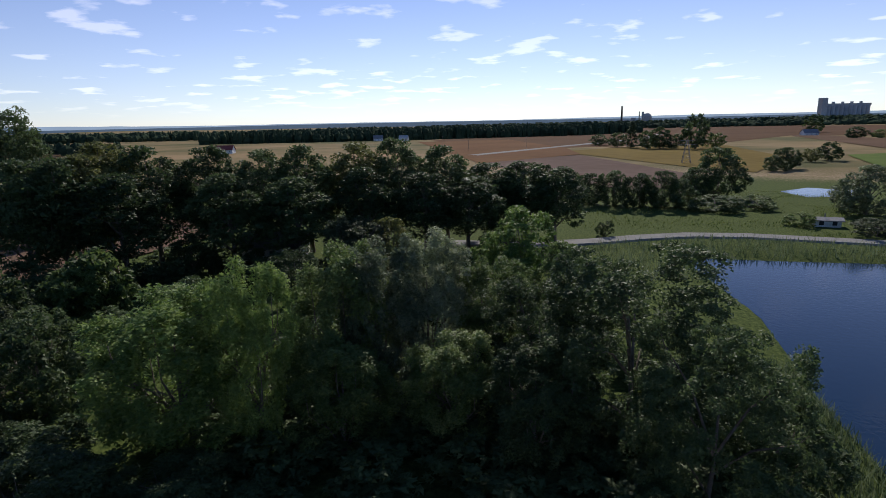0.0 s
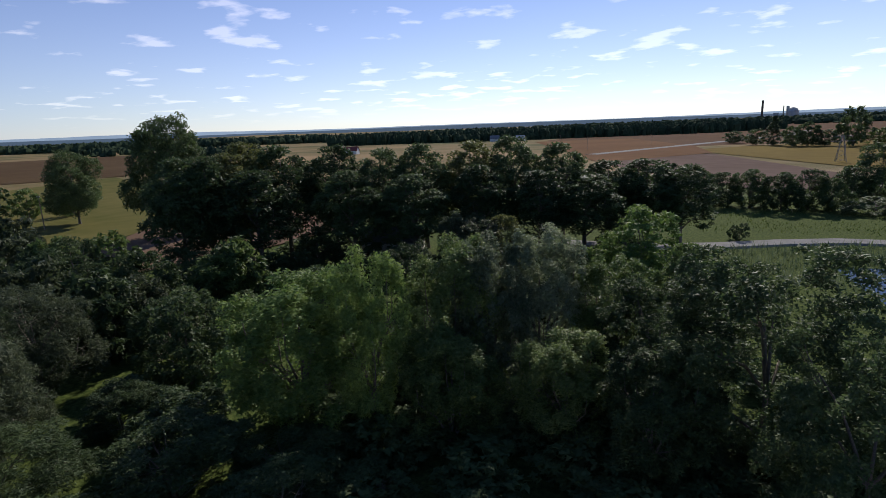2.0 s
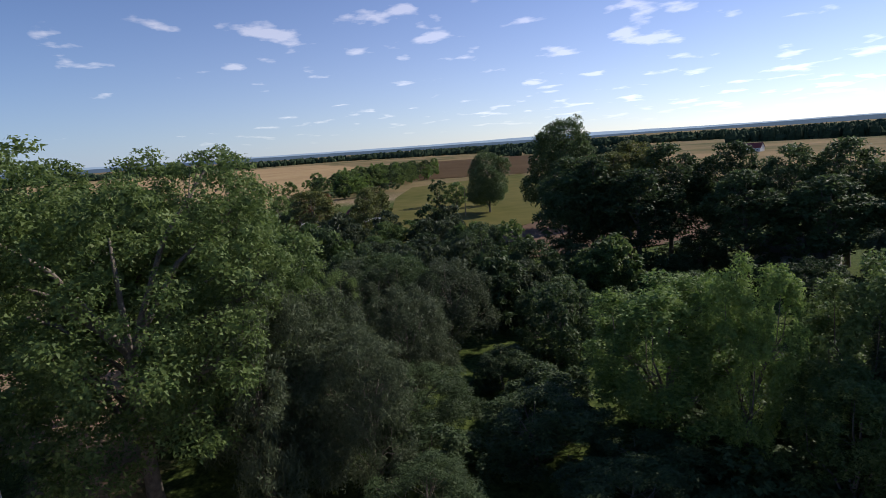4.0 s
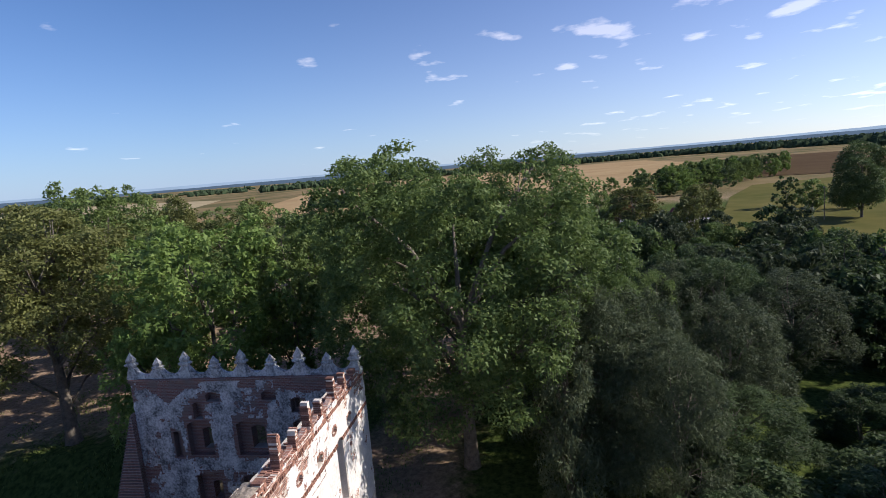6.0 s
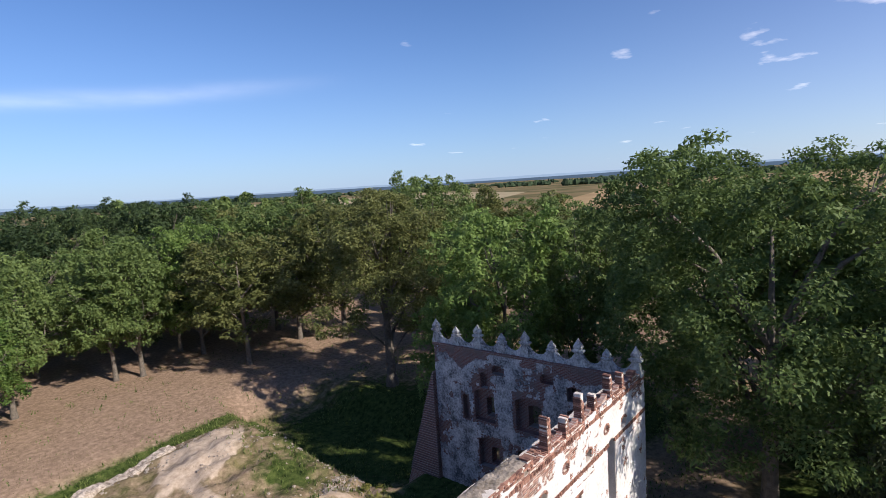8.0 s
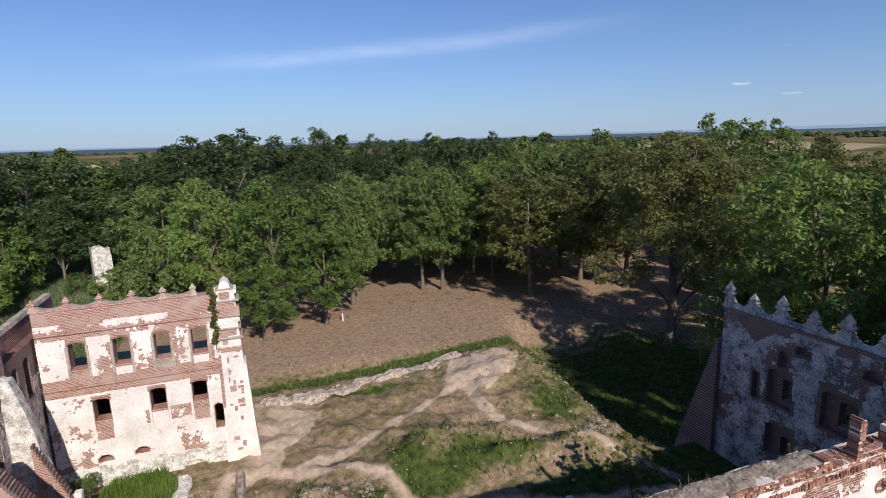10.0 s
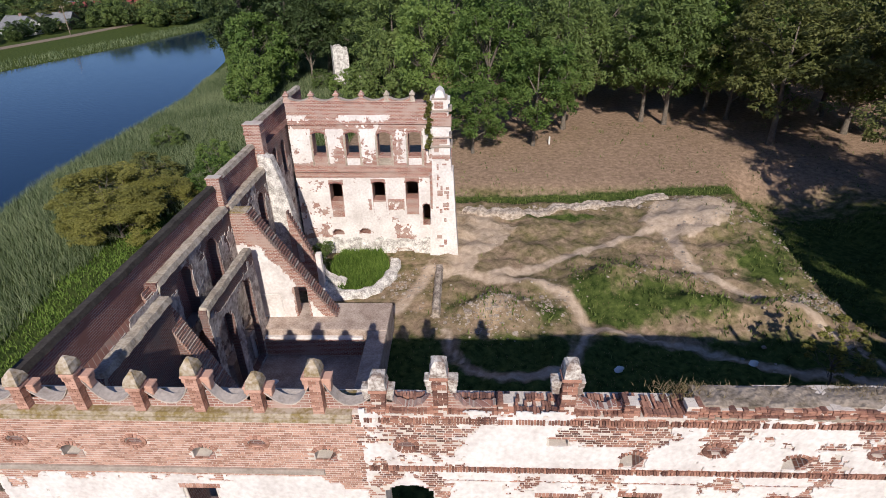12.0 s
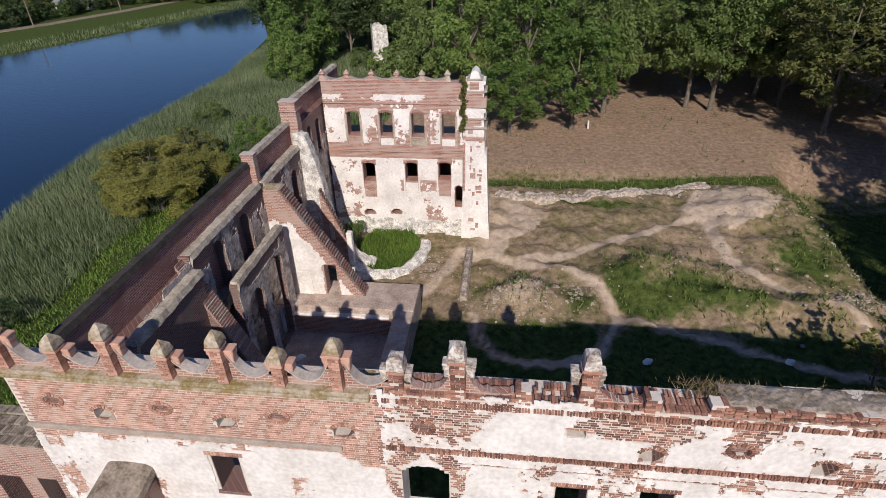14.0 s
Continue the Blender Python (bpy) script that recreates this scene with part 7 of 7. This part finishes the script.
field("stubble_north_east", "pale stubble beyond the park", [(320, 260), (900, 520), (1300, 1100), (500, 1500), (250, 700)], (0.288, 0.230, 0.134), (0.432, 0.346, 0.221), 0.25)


strip("road", "pale asphalt road on the lake's southern bank", [(30, -118), (15, -119), (2, -124), (-8, -130), (-18, -134), (-30, -135), (-52, -132), (-75, -126), (-100, -121)], 4.2, ASPHALT, 0.35, "road")
strip("road", "pale farm road between the fields", [(90, -420), (30, -560), (-60, -760), (-100, -950)], 9, ASPHALT, 0.6, "road")
pond = [(-62, -200), (-74, -203), (-82, -218), (-70, -226), (-58, -214)]
tagged(new("water", mesh_of("water", [(x, y, 0.06) for x, y in pond], [tuple(range(5))], WATER)), "small bright pond among reeds", "water", "", "structure")


def blades(name, label, spots, mat, low, high, wide, cat):
    rng = np.random.default_rng(len(spots))
    p = np.asarray(spots, float)
    n = len(p)
    z = height(p[:, 0], p[:, 1])
    a = rng.uniform(0, 3.1416, n)
    h = rng.uniform(low, high, n)
    w = wide * rng.uniform(0.6, 1.3, n)
    lean = rng.normal(size=(n, 2)) * 0.28
    dx, dy = np.cos(a) * w / 2, np.sin(a) * w / 2
    foot = np.stack([p[:, 0], p[:, 1], z - 0.05], -1)
    tip = foot + np.stack([lean[:, 0] * h, lean[:, 1] * h, h], -1)
    side_v = np.stack([dx, dy, 0 * dx], -1)
    q = np.stack([foot - side_v, foot + side_v, tip], 1)
    return tagged(new(name, tris_of(name, q, mat)), label, cat, "", "stuff")


rng = np.random.default_rng(4)
x, y = rng.uniform(-52, -13, 230000), rng.uniform(-2, 150, 230000)
d = away_from_line(x, y, SHORE + SHORE[:1])
keep = ~inside(x, y, SHORE) & (y > -50) & (rng.random(230000) < np.clip(1.25 - d / 34, 0.15, 1)) & ((x < -29.5 + 0.9 * waves(x, y, 8.0, 85)) | (y > 37))
blades("reed_bed", "tall grey-green reeds on the lake bank", np.stack([x[keep], y[keep]], -1), REED, 0.5, 1.25, 0.075, "reeds")
x, y = rng.uniform(-130, 20, 30000), rng.uniform(-200, -100, 30000)
d = away_from_line(x, y, SHORE + SHORE[:1])
keep = ~inside(x, y, SHORE) & (d < 16) & (away_from_line(x, y, [(30, -118), (15, -119), (2, -124), (-8, -130), (-18, -134), (-30, -135), (-52, -132), (-75, -126), (-100, -121)]) > 2.8)
blades("reed_bed", "reeds along the lake road", np.stack([x[keep], y[keep]], -1), REED, 1.0, 2.0, 0.16, "reeds")
x, y = rng.uniform(-130, -80, 20000), rng.uniform(60, 200, 20000)
d = away_from_line(x, y, SHORE + SHORE[:1])
keep = ~inside(x, y, SHORE) & (d < 9)
blades("reed_bed", "reeds on the far bank", np.stack([x[keep], y[keep]], -1), REED, 0.5, 1.2, 0.16, "reeds")
x, y = rng.uniform(-2, 36, 34000), rng.uniform(15, 45, 34000)
mass = bump_at(x, y, 16, 24, 6, 3.5, 1.0) + bump_at(x, y, 24, 20.5, 6, 2.5, 1.0) + bump_at(x, y, 5, 21.5, 3, 2.5, 1) + bump_at(x, y, 30, 29, 3.5, 6, 1.0) + np.exp(-((y - 42.6 - (x - 12) * 0.05) / 1.2) ** 2)
keep = (rng.random(34000) < mass * np.clip(0.35 + 1.1 * waves(x, y, 3.1, 44), 0, 1)) & (np.min([away_from_line(x, y, p) for p in PATHS], axis=0) > 0.9)
blades("grass_tufts", "green grass and weeds on the court's mounds", np.stack([x[keep], y[keep]], -1), GRASS, 0.15, 0.5, 0.14, "grass")
x, y = rng.uniform(-2, 36, 12000), rng.uniform(3, 60, 12000)
keep = (np.min([away_from_line(x, y, p) for p in PATHS], axis=0) > 0.9) & (np.hypot((x - 26) / 4.6, (y - 37) / 4.2) > 1)
blades("dry_grass", "sparse dry grass", np.stack([x[keep], y[keep]], -1), DRY_GRASS, 0.08, 0.28, 0.05, "grass")
x, y = rng.uniform(-4, 62, 36000), rng.uniform(43.5, 66, 36000)
keep = rng.random(36000) < np.clip(0.4 + 0.8 * waves(x, y, 6.0, 71), 0, 1)
blades("dry_grass", "dry grass and leaf litter on the park slope", np.stack([x[keep], y[keep]], -1), DRY_GRASS, 0.06, 0.20, 0.07, "grass")
x, y = rng.uniform(-4, 62, 12000), rng.uniform(43.5, 66, 12000)
keep = rng.random(12000) < np.clip(waves(x, y, 5.0, 75) - 0.1, 0, 1)
blades("grass_tufts", "sparse green grass on the park slope", np.stack([x[keep], y[keep]], -1), GRASS, 0.10, 0.34, 0.16, "grass")
x, y = rng.uniform(29, 62, 30000), rng.uniform(-2, 44, 30000)
keep = (rng.random(30000) < np.clip(0.2 + 0.9 * waves(x, y, 7.0, 78), 0, 1)) & ((x > 35.2) | (y > 19.5))
blades("grass_tufts", "green grass in the shaded moat", np.stack([x[keep], y[keep]], -1), GRASS, 0.12, 0.36, 0.16, "grass")
x, y = rng.uniform(-26, -6, 26000), rng.uniform(-70, 2, 26000)
d = away_from_line(x, y, SHORE + SHORE[:1])
keep = ~inside(x, y, SHORE) & (d < 9)
blades("reed_bed", "dark reeds on the bank below the castle", np.stack([x[keep], y[keep]], -1), REED, 0.6, 1.5, 0.10, "reeds")
x, y = rng.uniform(-120, 24, 26000), rng.uniform(-215, -137, 26000)
keep = rng.random(26000) < np.clip(0.3 + 0.9 * waves(x, y, 22.0, 91), 0, 1)
blades("marsh_grass", "rough marsh grass behind the lake road", np.stack([x[keep], y[keep]], -1), GRASS, 0.25, 0.6, 0.26, "grass")
x, y = rng.uniform(-31.5, -19, 26000), rng.uniform(0, 38, 26000)
keep = (rng.random(26000) < np.clip(0.75 + 0.5 * waves(x, y, 5.0, 83), 0, 1)) & (x > -30.5 + 0.8 * waves(x, y, 8.0, 85)) & ~inside(x, y, SHORE)
blades("grass_tufts", "bright green grass along the castle's outer foot", np.stack([x[keep], y[keep]], -1), BANK_GRASS, 0.15, 0.45, 0.13, "grass")
x, y = rng.uniform(-8.8, -3.6, 9000), rng.uniform(23.2, 29.8, 9000)
keep = np.hypot((x + 6.2) / 2.5, (y - 27.0) / 3.4) < 1
blades("weeds", "bright green weeds filling the round hollow", np.stack([x[keep], y[keep]], -1), BANK_GRASS, 0.25, 0.75, 0.13, "weeds")


# ---- buildings and posts ----
def house(x, y, rz, long, wide, eaves, ridge, wall_mat, roof_mat, label, name="house", windows=3, chimney=True):
    h = thing(name, label, name.replace("_", " "), at=(x, y, float(height(x, y)) - 0.3), rz=rz)
    a, b = long / 2, wide / 2
    child("wall", mesh_of("wall", [(-a, -b, 0), (a, -b, 0), (a, b, 0), (-a, b, 0), (-a, -b, eaves), (a, -b, eaves), (a, b, eaves), (-a, b, eaves), (-a, 0, ridge - 0.15), (a, 0, ridge - 0.15)],
                          [(0, 1, 5, 4), (1, 2, 6, 9, 5), (2, 3, 7, 6), (3, 0, 4, 8, 7)], wall_mat), h)
    o = 0.5
    drop = (ridge - eaves) / b * o
    v = []
    for t in (0.0, 0.2):
        v += [(-a - o, -b - o, eaves - drop + t), (a + o, -b - o, eaves - drop + t), (a + o, 0, ridge + t), (-a - o, 0, ridge + t), (-a - o, b + o, eaves - drop + t), (a + o, b + o, eaves - drop + t)]
    roof = child("roof", mesh_of("roof", v, [(6, 7, 8, 9), (9, 8, 11, 10), (1, 0, 3, 2), (2, 3, 4, 5), (0, 1, 7, 6), (5, 4, 10, 11), (0, 6, 9, 3), (3, 9, 10, 4), (1, 2, 8, 7), (2, 5, 11, 8)], roof_mat), h)
    if chimney:
        child("chimney", boxes("chimney", [(a * 0.3, a * 0.3 + 0.6, -0.3, 0.3, eaves, ridge + 0.9)], COURSED), roof)
    for k in range(windows):
        u = -a + long * (k + 0.5) / windows
        for s in (-1, 1):
            w = child("window", boxes("window", [(u - 0.55, u + 0.55, s * b - 0.04, s * b + 0.04, eaves * 0.35, eaves * 0.35 + 1.3)], PAINT), h)
            child("pane", boxes("pane", [(u - 0.45, u + 0.45, s * b - 0.06, s * b + 0.06, eaves * 0.35 + 0.1, eaves * 0.35 + 1.2)], DARK), w)
    return h


house(60, -101, 18, 11, 7, 3.0, 5.2, PLASTER, GREY_ROOF, "low farm building with a grey sheet roof under trees", "farm_building")
house(154, -47, 62, 22, 8, 3.2, 5.6, PAINT, PALE_ROOF, "long white barn with a pale roof", "barn", 6, False)
house(172, -57, 30, 8, 6, 3.4, 6.0, PAINT, RED_ROOF, "white farmhouse half hidden by trees")
house(186, -20, 20, 9, 8, 5.0, 9.0, PAINT, RED_ROOF, "white gabled house behind the tall trees")
house(173, 317, 30, 9, 8, 5.0, 8.5, PAINT, GREY_ROOF, "white house far beyond the park")
house(392, -836, 10, 14, 9, 4.5, 9.0, PAINT, PALE_ROOF, "white house by the distant wood")
house(320, -811, 25, 14, 9, 4.5, 9.0, PAINT, GREY_ROOF, "white house by the distant wood")
house(273, -795, 5, 13, 9, 4.5, 8.5, PAINT, PALE_ROOF, "white house by the distant wood")
house(349, -480, 15, 16, 9, 4.0, 8.0, PAINT, RED_ROOF, "white house with a red roof among fields")
house(-263, -813, 15, 18, 10, 4.0, 8.0, PAINT, GREY_ROOF, "low farmhouse in the fields")
house(-141, 190, 10, 11, 8, 3.0, 5.6, WOOD, GREY_ROOF, "small wooden house with a dark roof by the lane")
house(-144, 176, -20, 10, 8, 3.0, 6.0, PAINT, GREY_ROOF, "small white lakeside house")
house(-144, 214, 25, 11, 8, 3.6, 7.0, PAINT, RED_ROOF, "red-roofed white house behind the lake bank")
house(-171, 286, -15, 11, 8, 3.6, 7.0, PAINT, RED_ROOF, "white house with a broad dark red roof")
house(-140, 243, 10, 11, 8, 3.6, 7.0, PAINT, RED_ROOF, "low white house with a red roof by the lane")
house(-210, 307, 60, 11, 8, 3.6, 7.0, PAINT, GREY_ROOF, "long white house with a grey roof")
house(-207, 336, 75, 11, 8, 3.6, 7.0, PAINT, GREY_ROOF, "white gabled house with a brown-grey roof")
house(-137, 304, 35, 12, 9, 5.0, 9.0, PAINT, GREY_ROOF, "tall white village house")
house(-165, 260, 5, 12, 9, 4.5, 8.0, PAINT, RED_ROOF, "white village house with a red roof")
house(-190, 300, 50, 11, 9, 4.5, 8.0, PLASTER, GREY_ROOF, "grey plastered house in the village")
house(-231, 459, 20, 12, 8, 3.6, 7.0, CONCRETE, GREY_ROOF, "grey-walled house on the hillside")
house(-151, 231, -30, 9, 7, 3.0, 5.6, PAINT, GREY_ROOF, "white garden house behind the lake bank")
boat = house(-49, -150, -8, 5.0, 2.8, 1.8, 2.2, PLASTER, GREY_ROOF, "small white boathouse with a nearly flat roof", "boathouse", 2, False)
child("stove_pipe", mesh_of("stove_pipe", *tube([(0.5, 0, 1.9), (0.5, 0, 3.2)], [0.12, 0.12], 8), STEEL), boat)


def silo_works():
    s = thing("grain_silo", "distant concrete grain elevator with a square tower", "silo", at=(-1240, -3080, 6), rz=20)
    for k in range(10):
        child("silo_cell", mesh_of("silo_cell", *tube([(k * 22, 0, -20), (k * 22, 0, 62)], [12, 12], 10), CONCRETE_FAR), s)
    child("tower", boxes("tower", [(212, 238, -14, 14, -20, 98)], CONCRETE_FAR), s)
    child("gallery", boxes("gallery", [(-14, 212, -6, 6, 62, 72)], CONCRETE_FAR), s)
    for k in range(4):
        child("head_house", boxes("head_house", [(30 + k * 46, 40 + k * 46, -4, 4, 72, 80)], CONCRETE_FAR), s)
    f = thing("sugar_factory", "distant factory with a tall chimney and a domed silo", "factory", at=(-200, -3200, 4))
    child("chimney", mesh_of("chimney", *tube([(52, 0, -20), (52, 0, 92)], [6, 4.5], 10), DARK_BRICK), f, "tall dark chimney")
    child("chimney", mesh_of("chimney", *tube([(-38, 0, -20), (-38, 0, 62)], [3, 2.4], 8), STEEL), f, "thin steel chimney")
    child("dome_silo", mesh_of("dome_silo", *tube([(-78, 0, -20), (-78, 0, 36), (-78, 0, 48), (-78, 0, 54)], [24, 24, 16, 4], 14), CONCRETE_FAR), f)
    child("tower", boxes("tower", [(-62, -50, -8, 8, -20, 60)], CONCRETE_FAR), f)
    child("hall", boxes("hall", [(-30, 40, -12, 12, -20, 18), (60, 110, -12, 12, -20, 12), (-20, 5, -10, 10, 18, 30)], CONCRETE_FAR), f)


CONCRETE_FAR = material("silo_concrete", (0.34, 0.34, 0.35), (0.46, 0.46, 0.47), 0.02, 0.9, 0, 0.1)
DARK_BRICK = material("chimney_brick", (0.05, 0.04, 0.04), (0.10, 0.08, 0.07), 0.05, 0.9)
silo_works()


def pole(x, y, high, label="wooden power pole with a short cross-arm"):
    p = thing("power_pole", label, "power pole", "power line", at=(x, y, float(height(x, y)) - 0.2))
    child("post", mesh_of("post", *tube([(0, 0, 0), (0, 0, high)], [0.16, 0.11], 8), WOOD), p)
    child("cross_arm", boxes("cross_arm", [(-0.8, 0.8, -0.06, 0.06, high - 0.6, high - 0.45)], WOOD, 0.01), p)
    for s in (-0.7, 0.7):
        child("insulator", mesh_of("insulator", *tube([(s, 0, high - 0.45), (s, 0, high - 0.2)], [0.06, 0.04], 6), PAINT), p)
    return p


for x, y, h in ((168, -93, 10), (-20, -560, 12), (60, -520, 12), (110, -500, 12), (-129.9, 139, 9), (-127, 174.5, 9), (150, -560, 12)):
    pole(x, y, h)


def pylon(x, y, high):
    p = thing("lattice_pylon", "thin steel lattice pylon in the fields", "pylon", at=(x, y, 0))
    for sx, sy in ((-1, -1), (1, -1), (1, 1), (-1, 1)):
        child("leg", mesh_of("leg", *tube([(sx * 2.2, sy * 2.2, -0.3), (sx * 0.4, sy * 0.4, high)], [0.14, 0.1], 5), STEEL), p)
    for k in range(6):
        z0, z1 = high * k / 6, high * (k + 1) / 6
        r0, r1 = 2.2 - 1.8 * k / 6, 2.2 - 1.8 * (k + 1) / 6
        for (a, b), (c, d) in (((-1, -1), (1, -1)), ((1, -1), (1, 1)), ((1, 1), (-1, 1)), ((-1, 1), (-1, -1))):
            child("brace", mesh_of("brace", *tube([(a * r0, b * r0, z0), (c * r1, d * r1, z1)], [0.07, 0.07], 4), STEEL), p)
    child("cross_arm", boxes("cross_arm", [(-5, 5, -0.15, 0.15, high - 3, high - 2.7), (-3.4, 3.4, -0.15, 0.15, high - 0.6, high - 0.3)], STEEL), p)


pylon(-48, -340, 13)
sign = thing("yellow_sign", "bright yellow board on posts beside the farmyard", "sign", at=(191, -31, 0), rz=70)
child("board", boxes("board", [(-1.6, 1.6, -0.08, 0.08, 2.6, 5.2)], YELLOW, 0.02), sign)
for s in (-1.2, 1.2):
    child("post", boxes("post", [(s - 0.08, s + 0.08, 0.09, 0.25, 0, 5.0)], STEEL), sign)
# white-painted foot of a park tree's trunk, built as a short free-standing shaft
for x, y in ((13.4, 56.6),):
    b = thing("white_post", "short white shaft standing in for a white-painted tree trunk base", "post", "white posts", at=(x, y, float(height(x, y)) - 0.1))
    child("shaft", mesh_of("shaft", *tube([(0, 0, 0), (0, 0, 1.1)], [0.12, 0.10], 8), PAINT), b)
rng = random.Random(31)


def stone_shape(name, seed, size, mat):
    """A broken block with uneven faces."""
    bm = bmesh.new()
    bmesh.ops.create_icosphere(bm, subdivisions=2, radius=size)
    for q in bm.verts:
        q.co *= 1 + 0.35 * fuzz(q.co.x / size + seed, q.co.y / size, q.co.z / size, 1.3)
        q.co.z *= 0.6
    me = bpy.data.meshes.new(name)
    bm.to_mesh(me)
    bm.free()
    me.materials.append(mat)
    return me


STONES = [stone_shape("stone", k, 0.32, RUBBLE if k else PAINT) for k in range(4)]
for k in range(46):
    spot = rng.choice([(24, 20.5, 4.5, 2.0), (5, 21.0, 2.5, 2.0), (31, 31, 1.5, 5), (14, 38.8, 8, 0.8), (27.5, 24, 3, 2), (20, 16, 8, 2)])
    x, y = rng.gauss(spot[0], spot[2] / 1.6), rng.gauss(spot[1], spot[3] / 1.6)
    if x > 33 or y < 3:
        continue
    ob = new("stone", STONES[1 + k % 3])
    s = rng.uniform(0.2, 0.6)
    ob.matrix_world = pose(x, y, float(height(x, y)) + 0.02, 0, 0, rng.uniform(0, 360)) @ Matrix.Diagonal((s, s, s, 1))
    tagged(ob, "loose pale stone lying in the court's grass", "stone", "fallen stones")
def gravel():
    """Small broken stones and brick rubble on the mounds, as uneven wedges."""
    g = np.random.default_rng(61)
    parts = []
    for cx, cy, sx, sy, n in ((4.6, 20.0, 1.5, 1.0, 380), (28.2, 22.3, 1.6, 1.0, 320), (30.4, 31.0, 1.3, 4.0, 200), (14.0, 39.2, 5.5, 0.4, 420), (16, 25, 4, 2, 70), (26, 40.5, 2.5, 0.6, 120), (9, 22, 1.0, 1.2, 120), (-2.0, 24.5, 1.2, 1.8, 160), (20.5, 28, 0.7, 2.4, 60), (26, 33.5, 2, 0.5, 60)):
        x, y = g.normal(cx, sx, n), g.normal(cy, sy, n)
        z, s = height(x, y), g.gamma(2.0, 0.017, n) + 0.02
        for k in range(n):
            if x[k] > 32.5:
                continue
            j = g.uniform(-0.4, 0.4, (8, 3)) + np.array([[a, b, c] for c in (-0.6, 0.7) for b in (-1, 1) for a in (-1, 1)])
            v, f = box_data(0, 1, 0, 1, 0, 1)
            parts.append(([(x[k] + q[0] * s[k], y[k] + q[1] * s[k], z[k] + q[2] * s[k] * 0.8) for q in j], f))
    return parts


tagged(new("rubble_scatter", mesh_of("rubble_scatter", *soup(gravel()), RUBBLE)), "broken stones and brick rubble strewn over the court", "rubble", "", "stuff")
for x, y in ((20.8, 15.6), (12.4, 15.2), (8.6, 14.2), (-9.0, 13.0)):
    ob = new("stone", STONES[0])
    ob.matrix_world = pose(x, y, float(height(x, y)) + (0.1 if x > 0 else 0.42), 0, 0, 30) @ Matrix.Diagonal((1.2, 0.8, 0.7, 1))
    tagged(ob, "white stone block lying in the shaded court", "stone", "white blocks")


def top_grass():
    g = np.random.default_rng(12)
    n = 900
    x = np.where(g.random(n) < 0.6, g.normal(9.2, 0.5, n), g.uniform(9, 21, n))
    x = np.where(g.random(n) < 0.25, g.normal(14.2, 0.5, n), x)
    y = g.uniform(0.35, 1.0, n)
    h = g.uniform(0.06, 0.24, n)
    a = g.uniform(0, 3.14, n)
    foot = np.stack([x - FX0, y, np.full(n, 11.75)], -1)
    tip = foot + np.stack([g.normal(0, 0.12, n), g.normal(0, 0.12, n), h], -1)
    sd = np.stack([np.cos(a), np.sin(a), 0 * a], -1) * 0.012
    return np.stack([foot - sd, foot + sd, tip + sd * 0.2, tip - sd * 0.2], 1)


child("wall_grass", quads_of("wall_grass", top_grass(), DRY_GRASS), front_wall, "dry grass growing on the wall top", "stuff")

# ---- single bricks of the old part ----
SHAPES = {}
for u, z, w in SINGLE:
    if w not in SHAPES:
        SHAPES[w] = [mesh_of("brick", *brick_shape(w - 0.018 - 0.004 * k, 0.062 - 0.004 * k, 0.08, 0, 0, 0), BRICK_PIECE) for k in range(3)]
    b = new("brick", SHAPES[w][rng.randrange(3)])
    b.parent = front_wall
    b.location = (u + rng.uniform(0, 0.01), rng.uniform(-0.026, 0.0), z + rng.uniform(-0.005, 0.005))
